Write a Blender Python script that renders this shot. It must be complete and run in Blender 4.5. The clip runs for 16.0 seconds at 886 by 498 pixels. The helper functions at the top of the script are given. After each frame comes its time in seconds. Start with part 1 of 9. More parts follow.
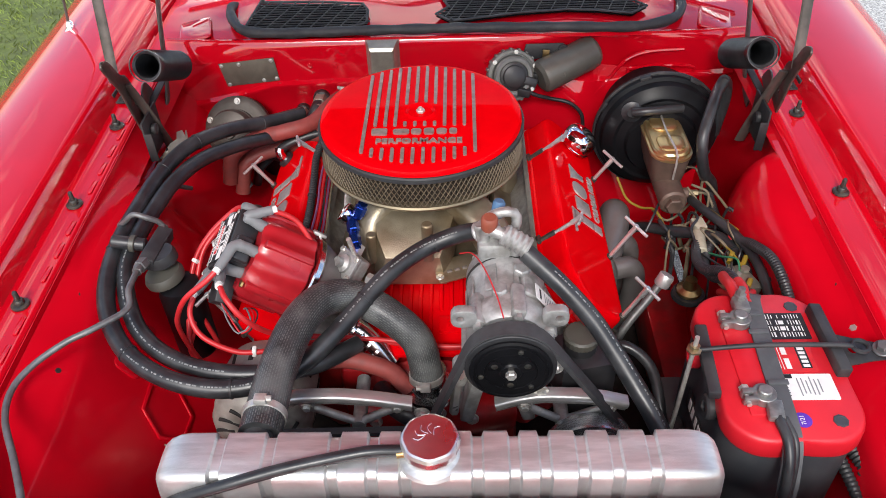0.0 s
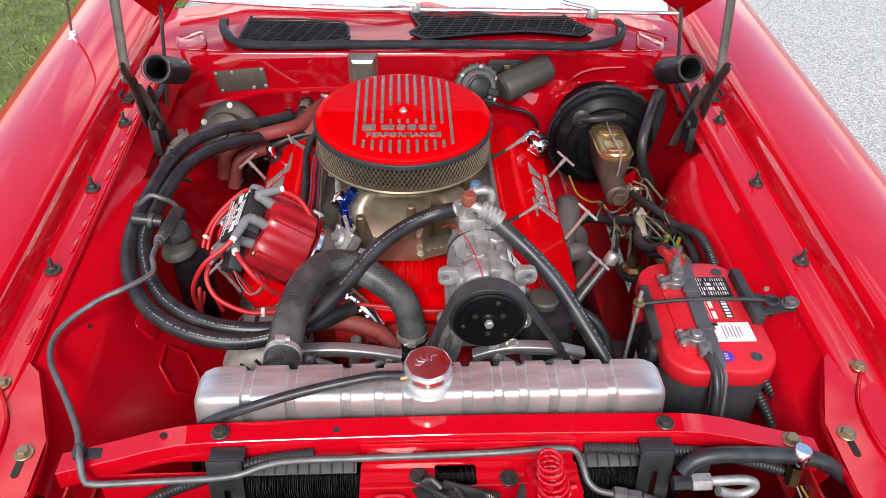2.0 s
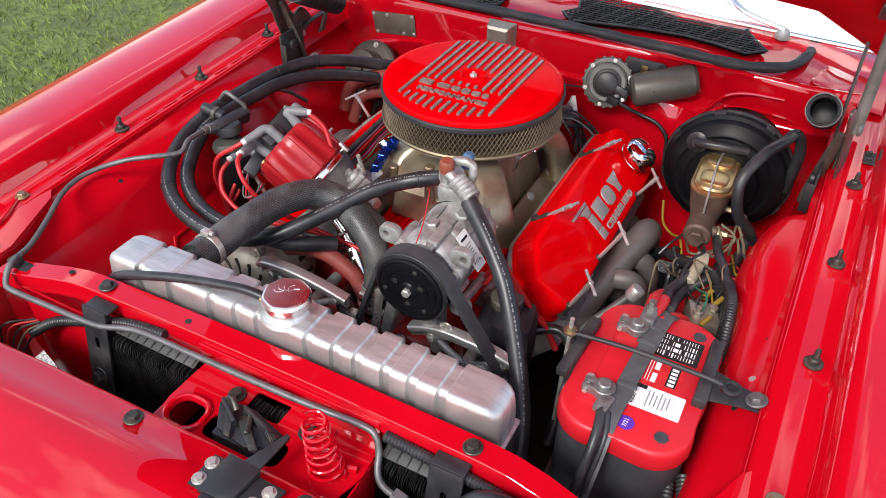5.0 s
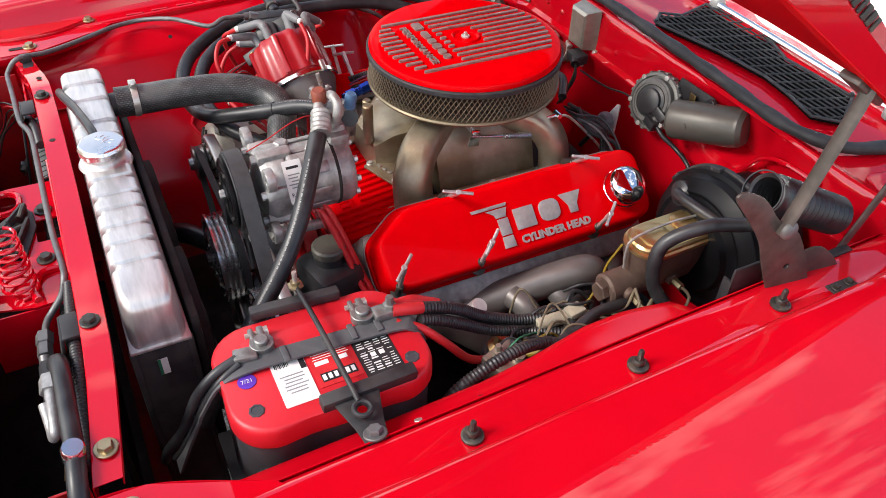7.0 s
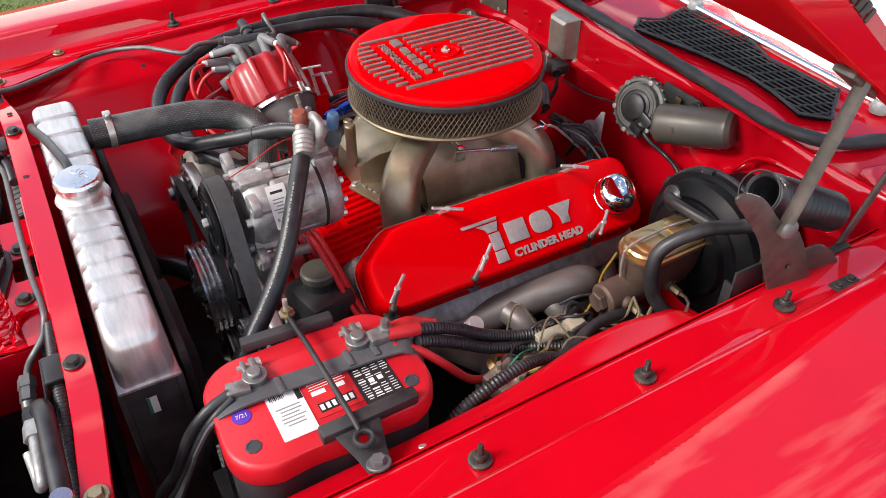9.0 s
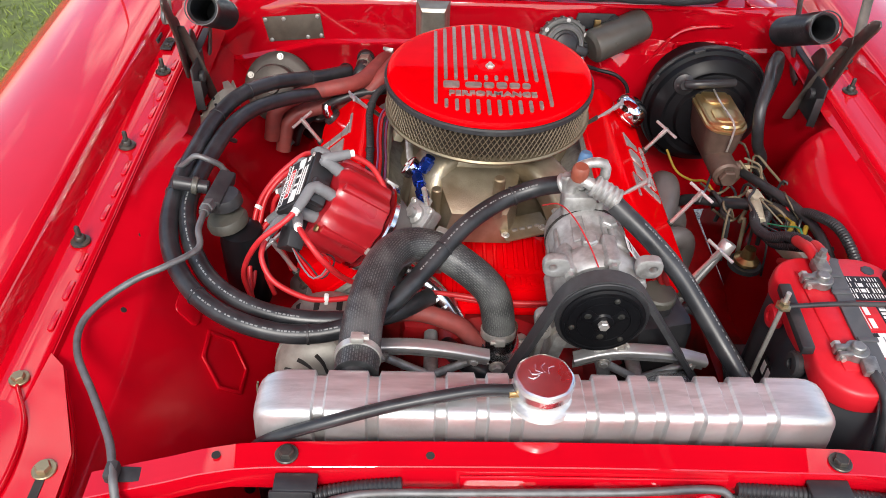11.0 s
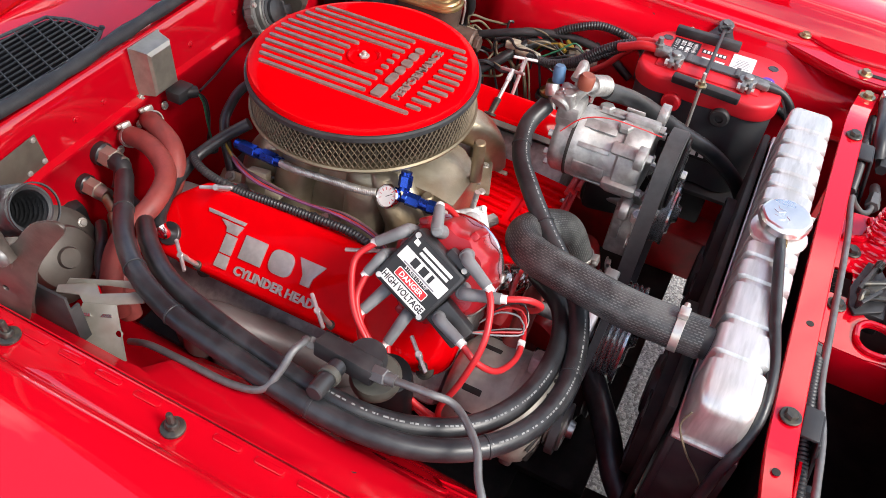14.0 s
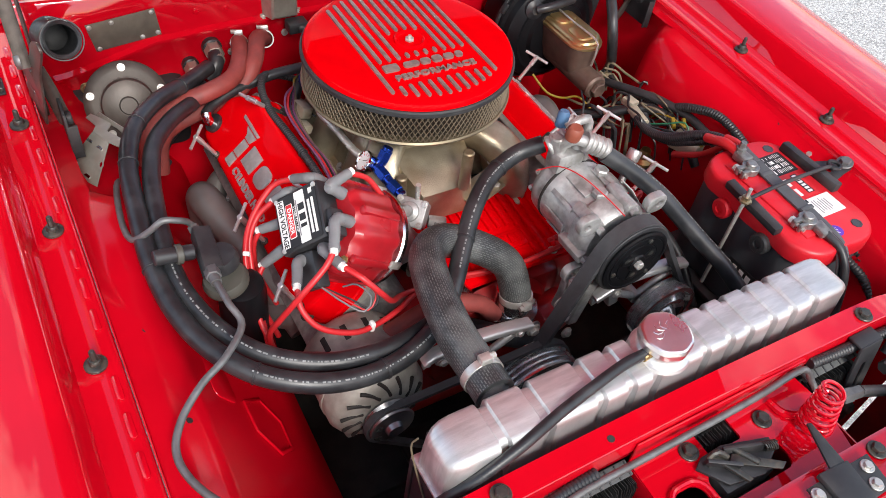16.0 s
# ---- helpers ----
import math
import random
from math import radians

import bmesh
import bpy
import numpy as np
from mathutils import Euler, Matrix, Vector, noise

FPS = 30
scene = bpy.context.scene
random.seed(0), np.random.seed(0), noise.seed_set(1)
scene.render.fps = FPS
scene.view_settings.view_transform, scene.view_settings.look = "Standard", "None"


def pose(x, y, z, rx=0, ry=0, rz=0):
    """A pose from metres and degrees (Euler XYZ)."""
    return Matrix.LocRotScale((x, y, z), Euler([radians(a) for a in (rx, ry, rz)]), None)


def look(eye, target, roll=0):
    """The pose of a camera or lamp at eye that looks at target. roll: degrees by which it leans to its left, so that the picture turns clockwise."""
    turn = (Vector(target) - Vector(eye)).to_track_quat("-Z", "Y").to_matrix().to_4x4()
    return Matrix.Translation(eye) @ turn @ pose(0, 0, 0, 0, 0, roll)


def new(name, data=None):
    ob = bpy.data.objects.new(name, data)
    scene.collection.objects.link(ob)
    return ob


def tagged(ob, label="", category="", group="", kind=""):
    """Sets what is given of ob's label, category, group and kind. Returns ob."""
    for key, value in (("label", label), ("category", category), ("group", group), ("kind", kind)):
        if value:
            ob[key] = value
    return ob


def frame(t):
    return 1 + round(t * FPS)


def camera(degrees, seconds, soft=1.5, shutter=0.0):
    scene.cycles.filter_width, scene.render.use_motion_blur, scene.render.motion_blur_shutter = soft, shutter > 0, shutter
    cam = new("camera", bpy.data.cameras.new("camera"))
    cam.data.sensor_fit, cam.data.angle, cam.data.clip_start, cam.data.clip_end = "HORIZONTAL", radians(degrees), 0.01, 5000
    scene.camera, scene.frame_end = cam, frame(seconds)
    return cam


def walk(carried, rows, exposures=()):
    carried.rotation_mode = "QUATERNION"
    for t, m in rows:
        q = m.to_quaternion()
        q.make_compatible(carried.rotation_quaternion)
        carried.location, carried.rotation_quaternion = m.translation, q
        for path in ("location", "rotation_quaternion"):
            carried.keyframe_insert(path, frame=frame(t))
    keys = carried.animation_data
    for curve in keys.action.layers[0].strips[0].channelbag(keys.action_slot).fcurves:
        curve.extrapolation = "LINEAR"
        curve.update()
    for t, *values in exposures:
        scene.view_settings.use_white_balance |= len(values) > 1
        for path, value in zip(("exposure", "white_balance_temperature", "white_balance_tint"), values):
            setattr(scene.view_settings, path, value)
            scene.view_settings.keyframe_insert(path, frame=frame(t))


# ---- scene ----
cam = camera(58.8, 16.0, 0.9)
PATH = [
    (0, (0.009, -1.165, 1.71), (-0.049, 0.336, 0.39), -2.3),
    (0.5, (-0.036, -1.303, 1.75), (-0.053, 0.172, 0.4), -0.5),
    (1, (-0.075, -1.371, 1.766), (-0.03, 0.139, 0.455), 0.6),
    (1.5, (-0.07, -1.382, 1.763), (0.023, 0.163, 0.496), 1.4),
    (2, (-0.066, -1.381, 1.763), (0.032, 0.174, 0.509), 1.6),
    (2.5, (-0.061, -1.381, 1.755), (0.036, 0.173, 0.5), 1.6),
    (3, (-0.058, -1.383, 1.748), (0.021, 0.167, 0.486), 1.5),
    (3.5, (-0.056, -1.387, 1.751), (-0.02, 0.163, 0.488), 1.2),
    (3.7, (-0.053, -1.388, 1.75), (-0.049, 0.163, 0.488), 1.1),
    (4.75, (0.40, -1.300, 1.705), (-0.180, 0.170, 0.430), 1.0),
    (5.8, (0.777, -0.971, 1.65), (-0.294, 0.11, 0.352), 1.4),
    (6, (0.841, -0.882, 1.648), (-0.315, 0.09, 0.337), 1.9),
    (6.5, (0.991, -0.698, 1.647), (-0.298, 0.058, 0.318), 2.2),
    (7, (1.082, -0.635, 1.637), (-0.25, 0.071, 0.322), 2.4),
    (7.5, (1.12, -0.561, 1.623), (-0.268, 0.095, 0.341), 2.0),
    (8, (1.122, -0.547, 1.618), (-0.3, 0.084, 0.361), 1.1),
    (8.5, (1.113, -0.551, 1.621), (-0.297, 0.102, 0.361), 0.6),
    (9, (1.055, -0.637, 1.618), (-0.282, 0.121, 0.338), 0.4),
    (9.5, (0.848, -0.946, 1.619), (-0.318, 0.014, 0.308), 1.2),
    (9.8, (0.702, -1.077, 1.622), (-0.348, 0.003, 0.306), 1.0),
    (10, (0.531, -1.123, 1.613), (-0.371, 0.072, 0.286), 1.1),
    (10.2, (0.391, -1.151, 1.636), (-0.36, 0.142, 0.309), 1.4),
    (11.2, (-0.32, -1.200, 1.632), (-0.030, 0.330, 0.290), 3.0),
    (12.3, (-0.874, -0.743, 1.638), (0.259, 0.167, 0.265), 4.6),
    (12.5, (-0.896, -0.689, 1.644), (0.304, 0.111, 0.258), 4.5),
    (13, (-0.903, -0.613, 1.638), (0.337, 0.094, 0.237), 4.0),
    (13.5, (-0.921, -0.535, 1.648), (0.344, 0.07, 0.222), 4.5),
    (14, (-0.944, -0.528, 1.649), (0.341, 0.014, 0.216), 5.6),
    (14.5, (-0.959, -0.535, 1.654), (0.33, 0.021, 0.229), 6.3),
    (15, (-0.958, -0.568, 1.655), (0.283, 0.108, 0.241), 6.5),
    (15.5, (-0.87, -0.779, 1.664), (0.231, 0.117, 0.255), 6.5),
    (16, (-0.636, -0.975, 1.7), (0.173, 0.146, 0.255), 9.0),
]
EXPOSURES = [(0.0, 0.90, 6750, 10), (1.0, 0.86, 6750, 10), (3.7, 0.86, 6750, 10), (6.0, 1.00, 6900, 10), (8.5, 1.06, 7100, 10), (10.0, 0.92, 6900, 10), (12.5, 1.24, 6950, 10), (14.5, 1.26, 6950, 10), (16.0, 1.02, 6850, 10)]
walk(cam, [(t, look(eye, target, roll)) for t, eye, target, roll in PATH], EXPOSURES)

# ---- daylight: a bright, hazy sky and a soft sun ----
SUN_HEIGHT, SUN_TURN, CLOUD = 42.0, 187.0, 9.0
world = bpy.data.worlds.new("sky")
scene.world = world
world.use_nodes = True
_sky = world.node_tree.nodes.new("ShaderNodeTexSky")
_sky.sky_type, _sky.sun_disc = "NISHITA", False
_sky.sun_elevation, _sky.sun_rotation = radians(SUN_HEIGHT), radians(SUN_TURN)
_sky.dust_density, _sky.air_density, _sky.ozone_density = 1.0, 1.0, 2.5
_back = world.node_tree.nodes["Background"]
_back.inputs["Strength"].default_value = 0.15
_pale = world.node_tree.nodes.new("ShaderNodeHueSaturation")
_pale.inputs["Saturation"].default_value = 1.0
world.node_tree.links.new(_sky.outputs[0], _pale.inputs["Color"])
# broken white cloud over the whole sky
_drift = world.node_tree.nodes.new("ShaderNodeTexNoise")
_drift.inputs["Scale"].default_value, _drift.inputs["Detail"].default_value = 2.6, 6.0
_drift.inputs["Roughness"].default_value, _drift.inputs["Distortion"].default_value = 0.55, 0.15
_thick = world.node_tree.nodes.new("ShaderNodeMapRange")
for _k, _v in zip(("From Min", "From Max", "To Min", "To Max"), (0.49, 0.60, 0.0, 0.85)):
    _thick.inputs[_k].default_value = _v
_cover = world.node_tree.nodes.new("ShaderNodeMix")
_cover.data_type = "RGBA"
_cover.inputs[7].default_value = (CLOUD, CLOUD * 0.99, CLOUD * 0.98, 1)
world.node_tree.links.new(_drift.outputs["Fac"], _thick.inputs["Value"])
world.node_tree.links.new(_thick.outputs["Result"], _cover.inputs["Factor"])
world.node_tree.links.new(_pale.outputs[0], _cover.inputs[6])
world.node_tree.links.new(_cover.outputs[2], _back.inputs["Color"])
sun = new("sun", bpy.data.lights.new("sun", "SUN"))
sun.data.energy, sun.data.angle, sun.data.color = 1.7, radians(18), (1.0, 0.985, 0.975)
_a, _e = radians(SUN_TURN), radians(SUN_HEIGHT)
sun.matrix_basis = look((math.sin(_a) * math.cos(_e) * 9, math.cos(_a) * math.cos(_e) * 9, math.sin(_e) * 9), (0, 0, 0))

# ---- tools for building ----
PLACE = {}


def thing(name, at, label="", category="", group="", kind=""):
    """An Empty at the base of a thing."""
    ob = new(name)
    ob.empty_display_size = 0.05
    ob.location = at
    PLACE[ob.name] = Matrix.Translation(at)
    return tagged(ob, label, category, group, kind)


def finish(bm, name, angle=40):
    bmesh.ops.recalc_face_normals(bm, faces=bm.faces)
    me = bpy.data.meshes.new(name)
    for f in bm.faces:
        f.smooth = True
    bm.to_mesh(me)
    bm.free()
    me.set_sharp_from_angle(angle=radians(angle))
    return me


def part(name, bm, material, parent=None, label="", angle=40):
    """Links a bmesh, given in world metres, as one mesh object under a thing or a part."""
    m = PLACE[parent.name] if parent else Matrix()
    bm.transform(m.inverted())
    me = finish(bm, name, angle)
    for one in material if isinstance(material, (list, tuple)) else [material]:
        me.materials.append(one)
    ob = new(name, me)
    if parent:
        ob.parent = parent
    PLACE[ob.name] = m
    return tagged(ob, label)


def single(name, bm, material, label, category, group="", kind="", angle=40):
    """A thing that is one mesh."""
    return tagged(part(name, bm, material, None, label, angle), "", category, group, kind)


def join(*some):
    bm = bmesh.new()
    for one in some:
        me = bpy.data.meshes.new("tmp")
        one.to_mesh(me)
        one.free()
        bm.from_mesh(me)
        bpy.data.meshes.remove(me)
    return bm


def moved(bm, m):
    bm.transform(m)
    return bm


def frame_of(origin, axis, up=(0, 0, 1)):
    """A matrix whose z runs along axis and whose y is as near to up as can be."""
    z = Vector(axis).normalized()
    y = Vector(up) - z * Vector(up).dot(z)
    if y.length < 1e-4:
        y = Vector((0, 1, 0)) - z * z.y
    y.normalize()
    x = y.cross(z)
    m = Matrix((x, y, z)).transposed().to_4x4()
    m.translation = origin
    return m


def box(c, s, bev=0.0, rot=None, seg=2):
    bm = bmesh.new()
    bmesh.ops.create_cube(bm, size=1)
    bm.transform(Matrix.Diagonal((*s, 1)))
    if bev:
        bmesh.ops.bevel(bm, geom=list(bm.edges), offset=bev, segments=seg, affect="EDGES", profile=0.5)
    m = Matrix.Translation(c)
    if rot is not None:
        m = m @ (rot if isinstance(rot, Matrix) else pose(0, 0, 0, *rot))
    bm.transform(m)
    return bm


def lathe(profile, origin=(0, 0, 0), axis=(0, 0, 1), seg=32, wave=0, amount=0.0):
    """A turned body from (radius, height) pairs; wave lobes of the given amount round it."""
    bm = bmesh.new()
    rings = []
    for r, h in profile:
        if r < 1e-6:
            rings.append([bm.verts.new((0, 0, h))])
            continue
        ring = []
        for k in range(seg):
            a = 2 * math.pi * k / seg
            q = r * (1 + amount * math.cos(wave * a))
            ring.append(bm.verts.new((q * math.cos(a), q * math.sin(a), h)))
        rings.append(ring)
    for a, b in zip(rings, rings[1:]):
        for k in range(seg):
            j = (k + 1) % seg
            if len(a) == 1 and len(b) == 1:
                continue
            if len(a) == 1:
                bm.faces.new((a[0], b[j], b[k]))
            elif len(b) == 1:
                bm.faces.new((a[k], a[j], b[0]))
            else:
                bm.faces.new((a[k], a[j], b[j], b[k]))
    for ring, turn in ((rings[0], True), (rings[-1], False)):
        if len(ring) > 1 and rings[0] is not rings[-1]:
            bm.faces.new(ring[::-1] if turn else ring)
    bm.transform(frame_of(origin, axis))
    return bm


def rod(a, b, r, seg=16, bev=0.0, r2=None):
    """A round bar from a to b."""
    a, b = Vector(a), Vector(b)
    n, q = (b - a).length, r if r2 is None else r2
    if bev:
        prof = [(r - bev, 0), (r, bev), (q, n - bev), (q - bev, n)]
    else:
        prof = [(r, 0), (q, n)]
    return lathe(prof, a, b - a, seg)


def ring(origin, axis, r_out, r_in, h, seg=32):
    bm = bmesh.new()
    loops = []
    b = min(0.15 * (r_out - r_in), 0.2 * h)
    for r, z in ((r_in, 0), (r_out - b, 0), (r_out, b), (r_out, h - b), (r_out - b, h), (r_in, h)):
        loops.append([bm.verts.new((r * math.cos(2 * math.pi * k / seg), r * math.sin(2 * math.pi * k / seg), z)) for k in range(seg)])
    for i, a in enumerate(loops):
        c = loops[(i + 1) % len(loops)]
        for k in range(seg):
            j = (k + 1) % seg
            bm.faces.new((a[k], a[j], c[j], c[k]))
    bm.transform(frame_of(origin, axis))
    return bm


def curve(points, step=0.008):
    """A smooth line through points (Catmull-Rom), in steps of about that length."""
    p = [Vector(q) for q in points]
    if len(p) < 3:
        n = max(1, int((p[1] - p[0]).length / step))
        return [p[0].lerp(p[1], k / n) for k in range(n + 1)]
    p = [p[0] * 2 - p[1]] + p + [p[-1] * 2 - p[-2]]
    out = []
    for a, b, c, d in zip(p, p[1:], p[2:], p[3:]):
        n = max(2, int((c - b).length / step))
        for k in range(n):
            t = k / n
            out.append(0.5 * (2 * b + (c - a) * t + (2 * a - 5 * b + 4 * c - d) * t * t + (3 * b - a - 3 * c + d) * t**3))
    out.append(p[-2])
    return out


def sweep_frames(line):
    up, frames = None, []
    for k, q in enumerate(line):
        t = (line[min(k + 1, len(line) - 1)] - line[max(k - 1, 0)]).normalized()
        if up is None:
            up = Vector((0, 0, 1)) if abs(t.z) < 0.9 else Vector((1, 0, 0))
        up = (up - t * up.dot(t)).normalized()
        frames.append((q, up.copy(), t.cross(up), t))
    return frames


def tube(points, r, seg=12, step=0.008, ribs=0.0, depth=0.0, flat=1.0, smooth=True, square=1.0):
    """A hose, pipe or wire along points. ribs: their spacing, for a corrugated one; flat: width over height; square: below 1 for a boxy section."""
    line = curve(points, min(step, ribs / 4) if ribs else step) if smooth else [Vector(q) for q in points]
    bm, rings, gone = bmesh.new(), [], 0.0
    for k, (q, u, v, _) in enumerate(sweep_frames(line)):
        gone += (q - line[k - 1]).length if k else 0
        rr = r(k / max(1, len(line) - 1)) if callable(r) else r
        if ribs:
            rr -= depth * (0.5 + 0.5 * math.cos(2 * math.pi * gone / ribs))
        ring_now = []
        for n in range(seg):
            c, w = math.cos(2 * math.pi * n / seg), math.sin(2 * math.pi * n / seg)
            c, w = math.copysign(abs(c) ** square, c), math.copysign(abs(w) ** square, w)
            ring_now.append(bm.verts.new(q + u * (rr * c) + v * (rr * flat * w)))
        rings.append(ring_now)
    for a, b in zip(rings, rings[1:]):
        for n in range(seg):
            bm.faces.new((a[n], a[(n + 1) % seg], b[(n + 1) % seg], b[n]))
    bm.faces.new(rings[0][::-1])
    bm.faces.new(rings[-1])
    return bm


def knit_tube(points, r, seg):
    """A hose whose skin carries lengths along it and round it, for a woven pattern."""
    line = curve(points, 0.006)
    bm = bmesh.new()
    uv = bm.loops.layers.uv.new("skin")
    rings, gone, far = [], 0.0, []
    for k, (q, u, v, _) in enumerate(sweep_frames(line)):
        gone += (q - line[k - 1]).length if k else 0
        far.append(gone)
        rr = r(k / (len(line) - 1))
        rings.append([bm.verts.new(q + u * (rr * math.cos(2 * math.pi * n / seg)) + v * (rr * math.sin(2 * math.pi * n / seg))) for n in range(seg)])
    for k in range(len(rings) - 1):
        for n in range(seg):
            f = bm.faces.new((rings[k][n], rings[k][(n + 1) % seg], rings[k + 1][(n + 1) % seg], rings[k + 1][n]))
            for lp, (i, j) in zip(f.loops, ((k, n), (k, n + 1), (k + 1, n + 1), (k + 1, n))):
                lp[uv].uv = (far[i], 0.165 * j / seg)
    bm.faces.new(rings[0][::-1])
    bm.faces.new(rings[-1])
    return bm


def dashes(points, r, spans, toward, width=0.0035, pitch=0.005, gap=0.4):
    """Short printed bars on a hose: spans of its length (0 to 1), on the side that faces toward."""
    line = curve(points, 0.002)
    fr = sweep_frames(line)
    bm = bmesh.new()
    rnd = random.Random(7)
    for a, b in spans:
        k, end = int(a * (len(fr) - 1)), int(b * (len(fr) - 1))
        while k < end - 2:
            n = rnd.choice((1, 2, 2, 3))
            corners = []
            for q, u, v, t in (fr[k], fr[min(k + n, len(fr) - 1)]):
                w = Vector(toward) - q
                w = (w - t * w.dot(t)).normalized()
                s = t.cross(w)
                for side in (-0.5, 0.5):
                    corners.append(bm.verts.new(q + (w * math.cos(side * width / r) + s * math.sin(side * width / r)) * (r + 0.0004)))
            bm.faces.new((corners[0], corners[1], corners[3], corners[2]))
            k += n + rnd.choice((1, 1, 1, 3))
    return bm


def plate(outline, thick, m, bev=0.0, holes=()):
    """A flat piece: an outline in the plane of m, thick along m's z; holes are round, as (x, y, r), or outlines."""
    bm = bmesh.new()
    edges = []
    loops = [outline]
    for h in holes:
        loops.append(h if isinstance(h, list) else [(h[0] + h[2] * math.cos(2 * math.pi * k / 16), h[1] + h[2] * math.sin(2 * math.pi * k / 16)) for k in range(16)])
    for lp in loops:
        vs = [bm.verts.new((x, y, 0)) for x, y in lp]
        edges += [bm.edges.new((vs[k], vs[(k + 1) % len(vs)])) for k in range(len(vs))]
    if holes:
        bmesh.ops.triangle_fill(bm, use_beauty=True, use_dissolve=False, edges=edges)
    else:
        bm.faces.new(list(bm.verts))
    got = bmesh.ops.extrude_face_region(bm, geom=list(bm.faces))
    bmesh.ops.translate(bm, vec=(0, 0, thick), verts=[v for v in got["geom"] if isinstance(v, bmesh.types.BMVert)])
    if bev:
        sharp = [e for e in bm.edges if len(e.link_faces) == 2 and e.calc_face_angle(0) > 0.5]
        bmesh.ops.bevel(bm, geom=sharp, offset=bev, segments=2, affect="EDGES", profile=0.5)
    bm.transform(m)
    return bm


def rounded(w, h, r, n=5):
    """A rectangle with round corners, round the origin."""
    out = []
    for cx, cy, a in ((w / 2 - r, h / 2 - r, 0), (-w / 2 + r, h / 2 - r, 90), (-w / 2 + r, -h / 2 + r, 180), (w / 2 - r, -h / 2 + r, 270)):
        for k in range(n + 1):
            t = radians(a + 90 * k / n)
            out.append((cx + r * math.cos(t), cy + r * math.sin(t)))
    return out


def sheet(rows, thick=0.0):
    """A skin through rows of points, given some thickness."""
    bm = bmesh.new()
    grid = [[bm.verts.new(q) for q in row] for row in rows]
    for a, b in zip(grid, grid[1:]):
        for k in range(len(a) - 1):
            bm.faces.new((a[k], a[k + 1], b[k + 1], b[k]))
    if thick:
        bmesh.ops.recalc_face_normals(bm, faces=bm.faces)
        bmesh.ops.solidify(bm, geom=list(bm.faces), thickness=thick)
    return bm


def letters(body, m, size, deep=0.0006, squeeze=1.0, bold=0.0):
    """Raised or printed words, their middle at m, reading along m's x."""
    cu = bpy.data.curves.new("words", "FONT")
    cu.body, cu.size, cu.extrude, cu.align_x, cu.align_y = body, size, deep, "CENTER", "CENTER"
    cu.resolution_u, cu.offset = 2, bold
    ob = bpy.data.objects.new("words", cu)
    scene.collection.objects.link(ob)
    me = bpy.data.meshes.new_from_object(ob.evaluated_get(bpy.context.evaluated_depsgraph_get()))
    bm = bmesh.new()
    bm.from_mesh(me)
    bpy.data.objects.remove(ob)
    bpy.data.curves.remove(cu)
    bpy.data.meshes.remove(me)
    bm.transform(m @ Matrix.Diagonal((squeeze, 1, 1, 1)))
    return bm


SHARED = {}


def shared(key, make, material):
    if key not in SHARED:
        me = finish(make(), key)
        me.materials.append(material)
        SHARED[key] = me
    return SHARED[key]


def hexbolt_mesh(r=0.008, washer=1.5):
    head = lathe([(r, 0), (r, 0.55 * r), (0.86 * r, 0.75 * r), (0, 0.75 * r)], (0, 0, 0.002), seg=6)
    disc = lathe([(washer * r, 0), (washer * r, 0.0016), (washer * r * 0.93, 0.0024), (0, 0.0024)], seg=20)
    return join(head, disc)


def bolt(parent, at, axis=(0, 0, 1), size=1.0, material=None, name="bolt"):
    """A hex bolt on a washer, as a part."""
    material = material or STEEL
    ob = new(name, shared("bolt_" + material.name, hexbolt_mesh, material))
    m = frame_of(at, axis) @ Matrix.Rotation(0.7 * len(SHARED) + at[0] * 40, 4, "Z") @ Matrix.Diagonal((size, size, size, 1))
    ob.parent = parent
    ob.matrix_basis = PLACE[parent.name].inverted() @ m
    PLACE[ob.name] = PLACE[parent.name]
    return ob


def band(at, axis, r, width=0.011):
    """A worm-drive hose clamp: a slotted band and its screw housing."""
    m = frame_of(at, axis)
    bm = ring(m @ Vector((0, 0, -width / 2)), axis, r + 0.0014, r - 0.001, width, 32)
    x, y, z = m.to_3x3().col
    screw = join(box((0, 0, 0), (0.016, 0.009, width * 1.15), 0.0015), rod((-0.014, 0.001, 0), (-0.006, 0.001, 0), 0.004, 8))
    screw.transform(Matrix.Translation(Vector(at) + y * (r + 0.005)) @ m.to_3x3().to_4x4())
    return join(bm, screw)


def loft(outlines):
    """A solid through closed outlines with equal numbers of points."""
    bm = bmesh.new()
    rings = [[bm.verts.new(q) for q in o] for o in outlines]
    n = len(rings[0])
    for a, b in zip(rings, rings[1:]):
        for k in range(n):
            bm.faces.new((a[k], a[(k + 1) % n], b[(k + 1) % n], b[k]))
    bm.faces.new(rings[0][::-1])
    bm.faces.new(rings[-1])
    return bm


def axes(origin, x, y):
    """A matrix from its origin, its x way and, nearly, its y way."""
    x = Vector(x).normalized()
    z = x.cross(Vector(y)).normalized()
    m = Matrix((x, z.cross(x), z)).transposed().to_4x4()
    m.translation = origin
    return m

